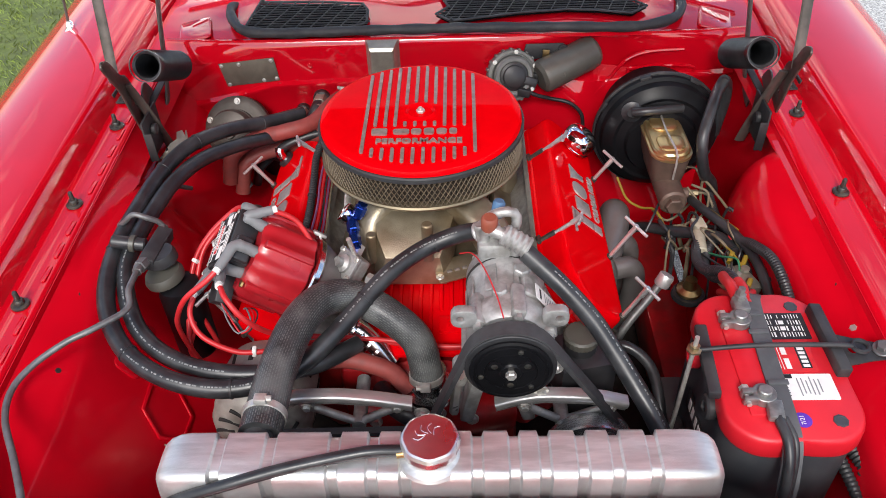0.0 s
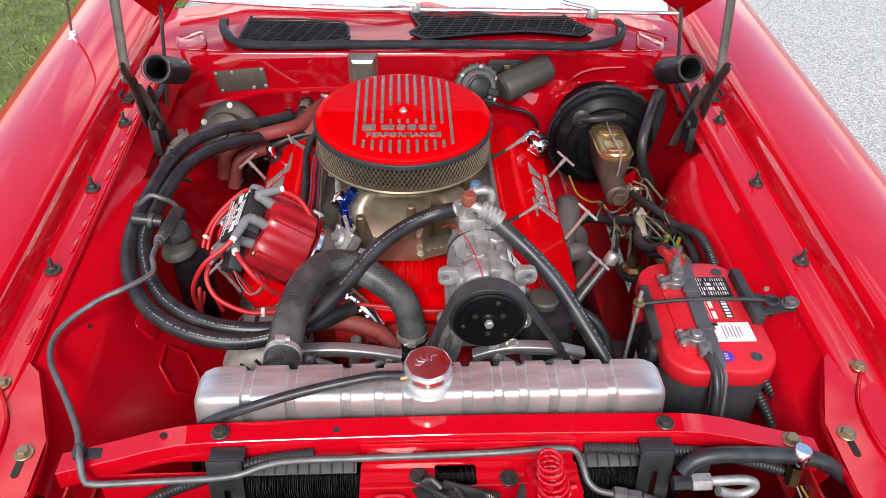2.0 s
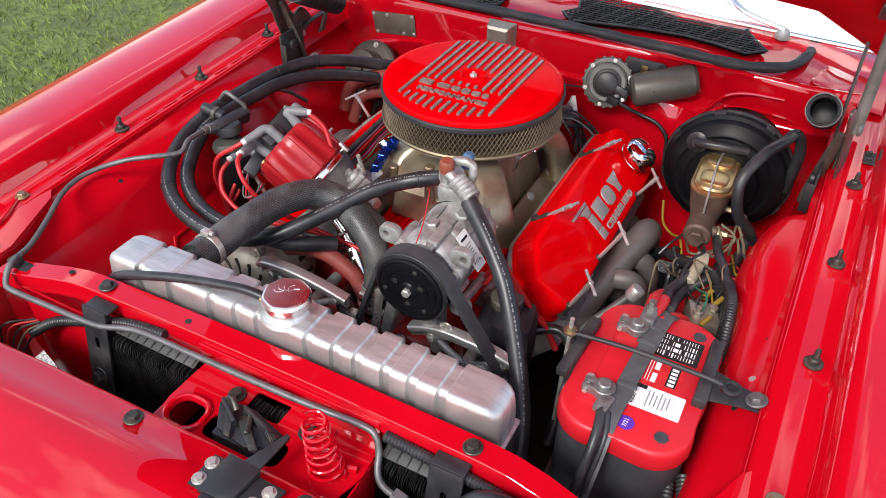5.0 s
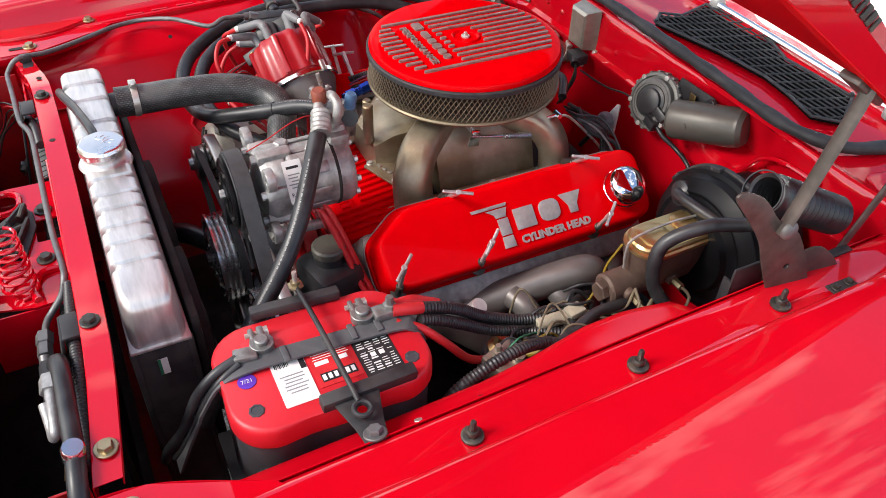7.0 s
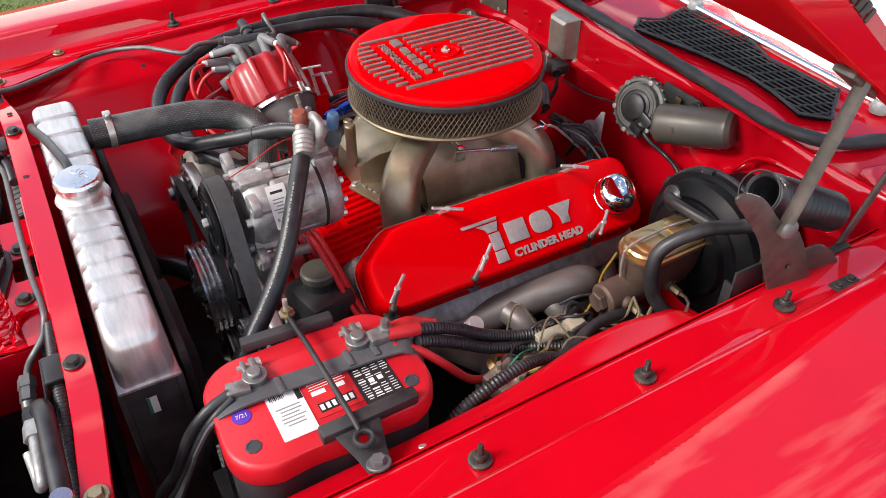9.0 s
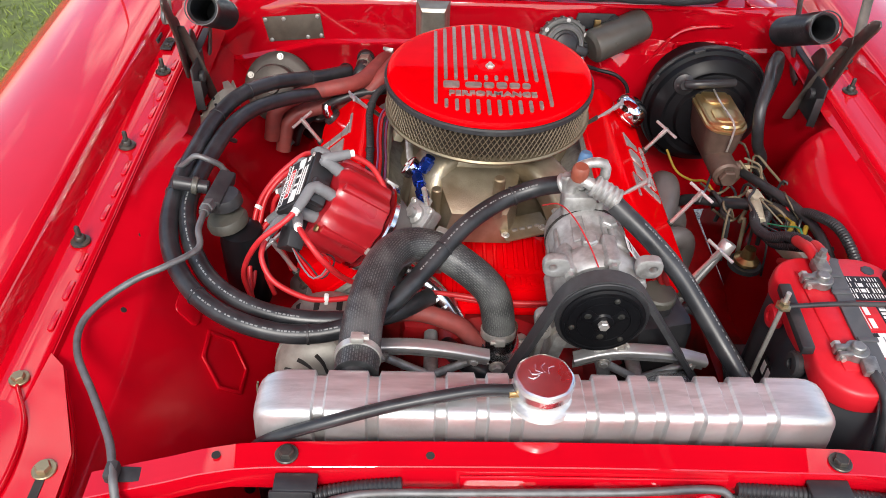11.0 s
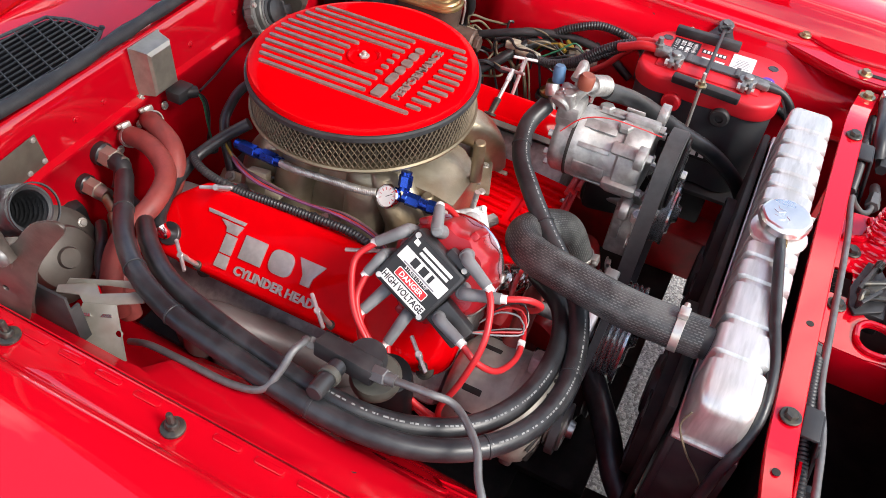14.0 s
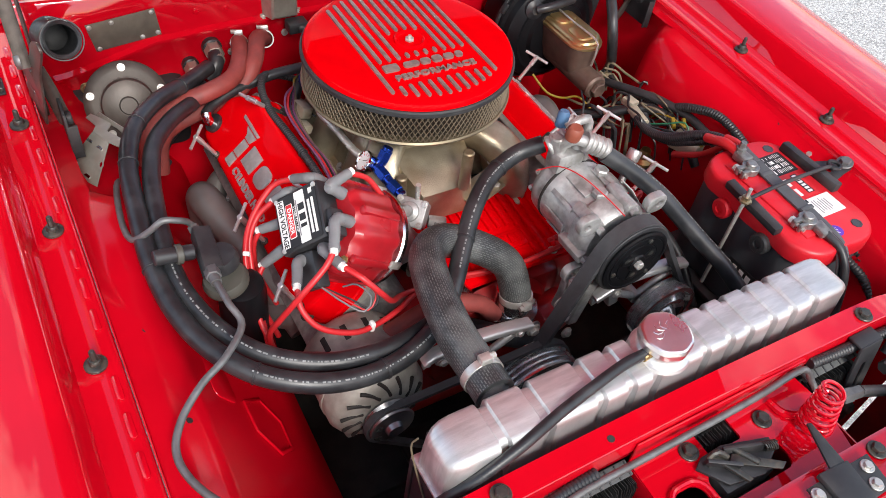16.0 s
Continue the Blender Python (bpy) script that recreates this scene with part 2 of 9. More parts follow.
# ---- materials ----
def mat(name, color, rough=0.5, metal=0.0, coat=0.0, vary=0.12, grain=60.0, bump=0.0, fine=400.0, stain=None, amount=0.0, stain_scale=9.0, spec=0.5, stretch=None, coat_rough=0.04, coat_ior=1.5):
    """A surface: base colour with cloudy variation, stains of another colour, uneven gloss and fine relief."""
    m = bpy.data.materials.new(name)
    m.use_nodes = True
    nt = m.node_tree
    p = nt.nodes["Principled BSDF"]
    p.inputs["Metallic"].default_value = metal
    p.inputs["Coat Weight"].default_value = coat
    p.inputs["Coat Roughness"].default_value = coat_rough
    p.inputs["Coat IOR"].default_value = coat_ior
    p.inputs["Specular IOR Level"].default_value = spec
    where = nt.nodes.new("ShaderNodeTexCoord").outputs["Object"]
    if stretch:
        mp = nt.nodes.new("ShaderNodeMapping")
        mp.inputs["Scale"].default_value = stretch
        nt.links.new(where, mp.inputs["Vector"])
        where = mp.outputs["Vector"]

    def cloud(scale, detail=3.0):
        n = nt.nodes.new("ShaderNodeTexNoise")
        n.inputs["Scale"].default_value, n.inputs["Detail"].default_value = scale, detail
        nt.links.new(where, n.inputs["Vector"])
        return n.outputs["Fac"]

    def remap(fac, lo, hi, a=0.3, b=0.7):
        r = nt.nodes.new("ShaderNodeMapRange")
        for k, v in zip(("From Min", "From Max", "To Min", "To Max"), (a, b, lo, hi)):
            r.inputs[k].default_value = v
        nt.links.new(fac, r.inputs["Value"])
        return r.outputs["Result"]

    def mix(fac, a, b):
        x = nt.nodes.new("ShaderNodeMix")
        x.data_type = "RGBA"
        nt.links.new(fac, x.inputs["Factor"])
        for socket, v in ((x.inputs[6], a), (x.inputs[7], b)):
            if isinstance(v, tuple):
                socket.default_value = (*v, 1)
            else:
                nt.links.new(v, socket)
        return x.outputs[2]

    big = cloud(grain * 0.25)
    small = cloud(grain)
    dark = tuple(c * (1 - vary) for c in color)
    light = tuple(min(1, c * (1 + vary)) for c in color)
    col = mix(remap(small, 0, 1), dark, light)
    if stain:
        col = mix(remap(cloud(stain_scale, 6.0), 0, amount, 0.48, 0.62), col, stain)
    nt.links.new(col, p.inputs["Base Color"])
    nt.links.new(remap(big, max(0.02, rough * 0.8), min(1, rough * 1.25)), p.inputs["Roughness"])
    if bump:
        b = nt.nodes.new("ShaderNodeBump")
        b.inputs["Strength"].default_value, b.inputs["Distance"].default_value = bump, 0.001
        nt.links.new(cloud(fine, 2.0), b.inputs["Height"])
        nt.links.new(b.outputs["Normal"], p.inputs["Normal"])
    return m


RED = mat("red_car_paint", (0.54, 0.0022, 0.011), 0.5, 0, 1.0, 0.06, 8, 0.03, 45, spec=0.0, coat_rough=0.015, coat_ior=1.68)
RED_APRON = mat("red_inner_wing_paint", (0.52, 0.0022, 0.011), 0.5, 0, 0.6, 0.07, 10, 0.06, 60, spec=0.0, coat_rough=0.14, coat_ior=1.5)
RED_CAST = mat("red_gloss_enamel", (0.66, 0.001, 0.004), 0.5, 0, 0.18, 0.05, 30, 0.05, 300, spec=0.0, coat_rough=0.05, coat_ior=1.4)
RED_INNER = mat("red_hood_underside", (0.62, 0.002, 0.007), 0.5, 0, 0.25, 0.05, 12, 0.05, 90, spec=0.0, coat_rough=0.25, coat_ior=1.4)
ALTERNATOR = mat("tan_grey_casting", (0.34, 0.325, 0.29), 0.5, 0.4, 0, 0.14, 60, 0.4, 800, (0.19, 0.175, 0.15), 0.5, 24)
BLOWER = mat("dusty_phosphate_steel", (0.070, 0.058, 0.049), 0.5, 0.3, 0, 0.15, 40, 0.1, 400, (0.10, 0.09, 0.08), 0.4, 20)
BARE = mat("bare_folded_steel", (0.30, 0.285, 0.245), 0.42, 0.45, 0, 0.1, 50, 0.08, 500, (0.20, 0.18, 0.15), 0.4, 20)
GEAR = mat("grey_diecast_gear_case", (0.15, 0.15, 0.138), 0.45, 0.4, 0, 0.14, 70, 0.3, 800, (0.11, 0.11, 0.10), 0.5, 30)
RED_BLOCK = mat("red_engine_enamel", (0.42, 0.006, 0.010), 0.42, 0, 0.3, 0.15, 40, 0.1, 200, (0.10, 0.02, 0.015), 0.5, 14)
RED_CAP = mat("red_moulded_plastic", (0.34, 0.010, 0.016), 0.30, 0, 0.1, 0.08, 60, 0.05, 500)
RED_BATTERY = mat("red_battery_plastic", (0.58, 0.012, 0.022), 0.42, 0, 0, 0.05, 50, 0.12, 900)
RUBBER = mat("black_rubber", (0.017, 0.018, 0.020), 0.36, 0, 0, 0.3, 60, 0.14, 500, (0.055, 0.055, 0.057), 0.4, 24)
SEAL = mat("black_foam_rubber", (0.022, 0.023, 0.026), 0.62, 0, 0, 0.2, 90, 0.3, 500, (0.06, 0.06, 0.06), 0.4, 20)
PLASTIC = mat("black_plastic", (0.020, 0.020, 0.022), 0.42, 0, 0, 0.15, 60, 0.1, 700, (0.05, 0.05, 0.05), 0.3, 16)
GLOSS_BLACK = mat("black_gloss_enamel", (0.006, 0.006, 0.007), 0.36, 0, 0.0, 0.1, 30, 0.03, 90, (0.014, 0.014, 0.015), 0.3, 12, spec=0.15)
MATT_BLACK = mat("black_painted_metal", (0.022, 0.022, 0.024), 0.5, 0.1, 0, 0.2, 60, 0.12, 400, (0.08, 0.075, 0.07), 0.35, 18)
# dark metal; its near-black also paints the shade of holes, slots and deep gaps
DARK = mat("dark_metal_and_shade", (0.020, 0.018, 0.017), 0.65, 0, 0, 0.35, 30, 0.2, 200, (0.05, 0.045, 0.04), 0.5, 16, spec=0.25)
# flat near-black that paints the shade below the cowl grilles
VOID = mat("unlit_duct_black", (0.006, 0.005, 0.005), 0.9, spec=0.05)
LATTICE = mat("dark_grey_plastic", (0.040, 0.039, 0.040), 0.55, 0, 0, 0.15, 60, 0.1, 500, (0.09, 0.09, 0.09), 0.3, 20, spec=0.35)
STEEL = mat("zinc_plated_steel", (0.56, 0.54, 0.50), 0.32, 0.6, 0, 0.12, 120, 0.1, 600, (0.20, 0.16, 0.12), 0.4, 60)
CAD = mat("yellow_zinc_steel", (0.40, 0.33, 0.20), 0.38, 0.85, 0, 0.15, 120, 0.1, 600, (0.12, 0.08, 0.05), 0.4, 60)
BLACK_BOLT = mat("black_oxide_steel", (0.06, 0.06, 0.055), 0.42, 0.6, 0, 0.2, 120, 0.1, 600, (0.16, 0.13, 0.09), 0.4, 70)
TUBE_STEEL = mat("grey_steel_tube", (0.17, 0.17, 0.17), 0.5, 0.6, 0, 0.15, 80, 0.05, 500, (0.10, 0.09, 0.08), 0.4, 30)
ALLOY = mat("cast_aluminium", (0.40, 0.395, 0.385), 0.42, 0.55, 0, 0.18, 90, 0.6, 700, (0.19, 0.18, 0.165), 0.6, 34)
TANK = mat("brushed_aluminium", (0.64, 0.635, 0.625), 0.40, 0.75, 0, 0.12, 22, 0.25, 260, (0.46, 0.455, 0.44), 0.7, 12, stretch=(1, 6, 1))
BRIGHT = mat("polished_aluminium", (0.72, 0.72, 0.72), 0.18, 1.0, 0, 0.05, 60, 0.03, 300)
CAP_METAL = mat("worn_polished_cap", (0.76, 0.755, 0.75), 0.30, 1.0, 0, 0.06, 60, 0.05, 300)
CHROME = mat("chrome", (0.82, 0.82, 0.84), 0.06, 1.0, 0, 0.02, 30)
GOLD = mat("gold_zinc_plate", (0.58, 0.43, 0.20), 0.32, 0.9, 0, 0.10, 40, 0.08, 300, (0.38, 0.27, 0.12), 0.5, 20)
IRON = mat("brown_cast_iron", (0.13, 0.085, 0.065), 0.55, 0.35, 0, 0.2, 50, 0.35, 600, (0.07, 0.045, 0.035), 0.6, 20)
INTAKE = mat("tanned_cast_aluminium", (0.40, 0.345, 0.25), 0.38, 0.75, 0, 0.14, 40, 0.5, 700, (0.21, 0.145, 0.07), 0.7, 9)
CERAMIC = mat("grey_coated_header", (0.185, 0.170, 0.163), 0.5, 0.5, 0, 0.08, 40, 0.15, 700, (0.17, 0.155, 0.15), 0.5, 14)
PAPER = mat("dusty_filter_paper", (0.036, 0.025, 0.016), 0.9, 0, 0, 0.2, 90, 0.2, 500)
SCREEN = mat("tan_wire_screen", (0.155, 0.118, 0.078), 0.5, 0.4, 0, 0.2, 80, 0.1, 500)
PAN = mat("gold_chromate_pan", (0.23, 0.19, 0.125), 0.42, 0.8, 0, 0.1, 40, 0.05, 300)
WIRE = mat("red_silicone_lead", (0.50, 0.018, 0.022), 0.42, 0, 0, 0.08, 60, 0.05, 500)
HEATER = mat("faded_red_heater_hose", (0.24, 0.042, 0.035), 0.6, 0, 0, 0.15, 60, 0.2, 600, (0.15, 0.04, 0.035), 0.5, 22)
BOOT = mat("grey_silicone_boot", (0.17, 0.175, 0.18), 0.5, 0, 0, 0.1, 80, 0.05, 500)
WHITE = mat("white_paper_label", (0.74, 0.73, 0.71), 0.55, 0, 0, 0.05, 60, 0.02, 500, (0.55, 0.53, 0.50), 0.3, 40)
WHITE_TAG = mat("white_sleeve", (0.72, 0.71, 0.68), 0.5, 0, 0, 0.05, 60)
BLACK_INK = mat("black_print", (0.012, 0.012, 0.013), 0.5)
RED_INK = mat("red_print", (0.55, 0.015, 0.02), 0.5)
GREY_INK = mat("grey_print", (0.22, 0.22, 0.23), 0.5)
PRINT = mat("pale_hose_print", (0.20, 0.205, 0.20), 0.6, 0, 0, 0.5, 200)
BLUE = mat("blue_anodised", (0.02, 0.07, 0.42), 0.24, 0.9, 0, 0.1, 60, 0.03, 300)
PURPLE = mat("purple_sticker", (0.10, 0.03, 0.38), 0.45)
IDPLATE = mat("grey_fender_tag_steel", (0.17, 0.145, 0.115), 0.5, 0.5, 0, 0.12, 60, 0.1, 600, (0.10, 0.08, 0.06), 0.4, 20)
HINGE = mat("brown_phosphate_steel", (0.105, 0.090, 0.080), 0.40, 0.5, 0, 0.25, 60, 0.15, 500, (0.16, 0.13, 0.115), 0.4, 18)
BRASS = mat("brass", (0.46, 0.32, 0.14), 0.34, 1.0, 0, 0.15, 80, 0.05, 500, (0.20, 0.13, 0.07), 0.5, 50)
COPPER_CAP = mat("rust_red_plastic_cap", (0.24, 0.06, 0.035), 0.5)
BLUE_CAP = mat("blue_plastic_cap", (0.06, 0.14, 0.26), 0.5)
YELLOW = mat("yellow_wire", (0.24, 0.16, 0.015), 0.5)
CREAM = mat("cream_nylon", (0.40, 0.36, 0.27), 0.5, vary=0.15, stain=(0.22, 0.19, 0.13), amount=0.5, stain_scale=60)
VIOLET = mat("violet_wire", (0.16, 0.05, 0.12), 0.5)
TANWIRE = mat("tan_wire", (0.15, 0.12, 0.075), 0.55, vary=0.25)
CASE = mat("dark_grey_battery_case", (0.045, 0.048, 0.055), 0.5, 0, 0, 0.08, 50, 0.15, 900, (0.09, 0.09, 0.09), 0.3, 16)
STRAP = mat("grey_rubber_strap", (0.075, 0.078, 0.082), 0.55, 0, 0, 0.1, 80, 0.1, 700, (0.14, 0.14, 0.14), 0.3, 30)
LEAD = mat("dull_lead_clamp", (0.26, 0.26, 0.25), 0.45, 0.7, 0, 0.2, 90, 0.3, 600, (0.12, 0.12, 0.11), 0.5, 60)
LETTER = mat("bare_machined_alloy", (0.31, 0.275, 0.245), 0.45, 0.5, 0, 0.15, 120, 0.2, 700, (0.18, 0.15, 0.13), 0.4, 50)
SILVER_PAINT = mat("silver_cast_letters", (0.46, 0.45, 0.43), 0.48, 0.6, 0, 0.10, 120, 0.3, 900)
MODULE = mat("grey_zinc_case", (0.40, 0.37, 0.31), 0.42, 0.7, 0, 0.14, 50, 0.08, 400, (0.13, 0.12, 0.10), 0.5, 14)
MOTOR = mat("grey_green_painted_motor", (0.105, 0.10, 0.086), 0.4, 0.3, 0, 0.1, 40, 0.08, 400, (0.075, 0.07, 0.06), 0.4, 18)
PULLEY_BLACK = mat("dark_chromed_pulley", (0.56, 0.56, 0.565), 0.24, 0.85, 0.2, 0.2, 60, 0.05, 400, (0.10, 0.10, 0.10), 0.35, 20)
CAP_GREY = mat("olive_grey_plastic_cap", (0.07, 0.067, 0.055), 0.5, 0, 0, 0.1, 60, 0.1, 500)
BELT = mat("black_drive_belt", (0.040, 0.040, 0.042), 0.6, 0, 0, 0.2, 90, 0.15, 700)
PULLEY = mat("grey_steel_pulley", (0.30, 0.30, 0.30), 0.3, 0.9, 0, 0.12, 50, 0.05, 400, (0.14, 0.13, 0.12), 0.4, 24)
SHADE = mat("white_sunshade", (0.80, 0.81, 0.82), 0.6, 0, 0, 0.05, 20, 0.2, 30)
FIN = mat("black_condenser_fins", (0.022, 0.022, 0.022), 0.45, 0.3, 0, 0.3, 90, 0.2, 600, (0.10, 0.10, 0.09), 0.4, 40)
FIN_RAIL = mat("grey_stamped_rail", (0.085, 0.088, 0.085), 0.6, 0.1, 0, 0.2, 60, 0.15, 500, (0.05, 0.05, 0.048), 0.5, 30)
GREEN = mat("green_wire", (0.02, 0.16, 0.08), 0.5)

GLASS = bpy.data.materials.new("window_glass")
GLASS.use_nodes = True
_p = GLASS.node_tree.nodes["Principled BSDF"]
_p.inputs["Transmission Weight"].default_value = 1.0
_p.inputs["Roughness"].default_value = 0.02
_p.inputs["IOR"].default_value = 1.45
_p.inputs["Base Color"].default_value = (0.92, 0.95, 0.94, 1)

LAWN = mat("grass", (0.19, 0.25, 0.045), 0.75, 0, 0, 0.5, 14, 0.3, 90, (0.11, 0.13, 0.03), 0.6, 3.0)
SOIL = mat("lawn_soil", (0.11, 0.14, 0.035), 0.9, 0, 0, 0.4, 30, 0.5, 90, (0.08, 0.09, 0.035), 0.6, 5.0)


def gravel_material():
    """Pale chip-seal: single stones of different greys, with relief."""
    m = mat("pale_chipped_asphalt", (0.33, 0.33, 0.32), 0.85)
    nt = m.node_tree
    p = nt.nodes["Principled BSDF"]
    where = nt.nodes.new("ShaderNodeTexCoord").outputs["Object"]
    cell = nt.nodes.new("ShaderNodeTexVoronoi")
    cell.inputs["Scale"].default_value = 170
    nt.links.new(where, cell.inputs["Vector"])
    ramp = nt.nodes.new("ShaderNodeValToRGB")
    ramp.color_ramp.elements[0].color = (0.26, 0.25, 0.235, 1)
    ramp.color_ramp.elements[1].color = (0.70, 0.68, 0.64, 1)
    ramp.color_ramp.elements[0].position = 0.1
    sep = nt.nodes.new("ShaderNodeSeparateColor")
    nt.links.new(cell.outputs["Color"], sep.inputs[0])
    nt.links.new(sep.outputs[0], ramp.inputs[0])
    nt.links.new(ramp.outputs[0], p.inputs["Base Color"])
    b = nt.nodes.new("ShaderNodeBump")
    b.inputs["Strength"].default_value, b.inputs["Distance"].default_value = 0.8, 0.004
    b.invert = True
    nt.links.new(cell.outputs["Distance"], b.inputs["Height"])
    nt.links.new(b.outputs["Normal"], p.inputs["Normal"])
    return m


GRAVEL = gravel_material()


def knit_material():
    """Rubber moulded over a knitted sleeve: rows of pale dusty stitches, worn off in patches."""
    m = mat("knitted_rubber", (0.030, 0.031, 0.032), 0.40, 0, 0, 0.35, 60, 0.1, 500, (0.125, 0.13, 0.125), 0.75, 14)
    nt = m.node_tree
    p = nt.nodes["Principled BSDF"]
    plain = p.inputs["Base Color"].links[0].from_socket
    cell = nt.nodes.new("ShaderNodeTexBrick")
    for key, value in (("Scale", 1.0), ("Mortar Size", 0.0013), ("Mortar Smooth", 0.3), ("Brick Width", 0.0070), ("Row Height", 0.0034)):
        cell.inputs[key].default_value = value
    nt.links.new(nt.nodes.new("ShaderNodeUVMap").outputs[0], cell.inputs["Vector"])
    worn = nt.nodes.new("ShaderNodeTexNoise")
    worn.inputs["Scale"].default_value = 22
    keep = nt.nodes.new("ShaderNodeMapRange")
    for key, value in zip(("From Min", "From Max", "To Min", "To Max"), (0.35, 0.65, 0.15, 0.95)):
        keep.inputs[key].default_value = value
    nt.links.new(worn.outputs["Fac"], keep.inputs["Value"])
    away = nt.nodes.new("ShaderNodeMath")
    away.operation = "SUBTRACT"
    away.inputs[0].default_value = 1.0
    nt.links.new(cell.outputs["Fac"], away.inputs[1])
    both = nt.nodes.new("ShaderNodeMath")
    both.operation = "MULTIPLY"
    nt.links.new(away.outputs[0], both.inputs[0])
    nt.links.new(keep.outputs["Result"], both.inputs[1])
    x = nt.nodes.new("ShaderNodeMix")
    x.data_type = "RGBA"
    nt.links.new(both.outputs[0], x.inputs["Factor"])
    nt.links.new(plain, x.inputs[6])
    x.inputs[7].default_value = (0.14, 0.147, 0.138, 1)
    nt.links.new(x.outputs[2], p.inputs["Base Color"])
    b = nt.nodes.new("ShaderNodeBump")
    b.inputs["Strength"].default_value, b.inputs["Distance"].default_value = 0.5, 0.0006
    nt.links.new(away.outputs[0], b.inputs["Height"])
    nt.links.new(b.outputs["Normal"], p.inputs["Normal"])
    return m


KNIT = knit_material()

# ---- ground ----
def ground():
    bm = sheet([[(x, y, 0) for x in (-1.3, 0, 3, 12, 60, 400)] for y in (-400, -40, -6, 0, 6, 40, 400)])
    tagged(part("ground", bm, GRAVEL, None, "pale grey chipped asphalt under and beside the car"), "", "ground", "", "structure")
    bm = sheet([[(x, y, 0.012 + 0.02 * noise.noise((x, y, 3)) if x > -9 else 0.01) for x in (-400, -60, -9, -6, -4, -3, -2.4, -1.9, -1.5, -1.3)] for y in (-400, -40, -6, -3, -1, 0, 1, 2, 3, 4, 6, 40, 400)])
    tagged(part("lawn", bm, SOIL, None, "green lawn soil beside the asphalt"), "", "ground", "", "structure")
    rnd = random.Random(5)
    verts, faces = [], []
    for _ in range(42000):
        x, y = -1.3 - 3.6 * rnd.random() ** 1.3, -1.5 + 5.5 * rnd.random()
        h, a, w = 0.018 + 0.03 * rnd.random(), 6.283 * rnd.random(), 0.0028
        dx, dy, lean = math.cos(a), math.sin(a), 0.05 * rnd.random()
        b = len(verts)
        verts += [(x - dy * w, y + dx * w, 0), (x + dy * w, y - dx * w, 0), (x + dx * lean * 0.4 + dy * w * 0.7, y + dy * lean * 0.4 - dx * w * 0.7, h * 0.6), (x + dx * lean, y + dy * lean, h)]
        faces += [(b, b + 1, b + 2), (b, b + 2, b + 3)]
    me = bpy.data.meshes.new("grass")
    me.from_pydata(verts, [], faces)
    me.materials.append(LAWN)
    tagged(new("grass", me), "short green grass blades on the lawn", "grass", "", "stuff")


ground()

# ---- car body ----
MID = -0.0125


def flange_z(y):
    return 0.900 + 0.039 * (y + 0.118)


def stud(parent, at, tilt=(0, 0)):
    """A rubber hood bumper screwed into the flange: a broad washer, a nut and a blunt pin."""
    me = shared("stud", lambda: join(
        lathe([(0.0135, 0), (0.0135, 0.003), (0.011, 0.0045), (0, 0.0045)], seg=20),
        lathe([(0.008, 0.004), (0.008, 0.010), (0.0065, 0.012), (0.0042, 0.0125), (0.0038, 0.026), (0.0028, 0.028), (0, 0.028)], seg=8)), BLACK_BOLT)
    ob = new("bump_stop", me)
    ob.parent = parent
    ob.matrix_basis = PLACE[parent.name].inverted() @ pose(*at, *tilt, at[1] * 300)
    PLACE[ob.name] = PLACE[parent.name]


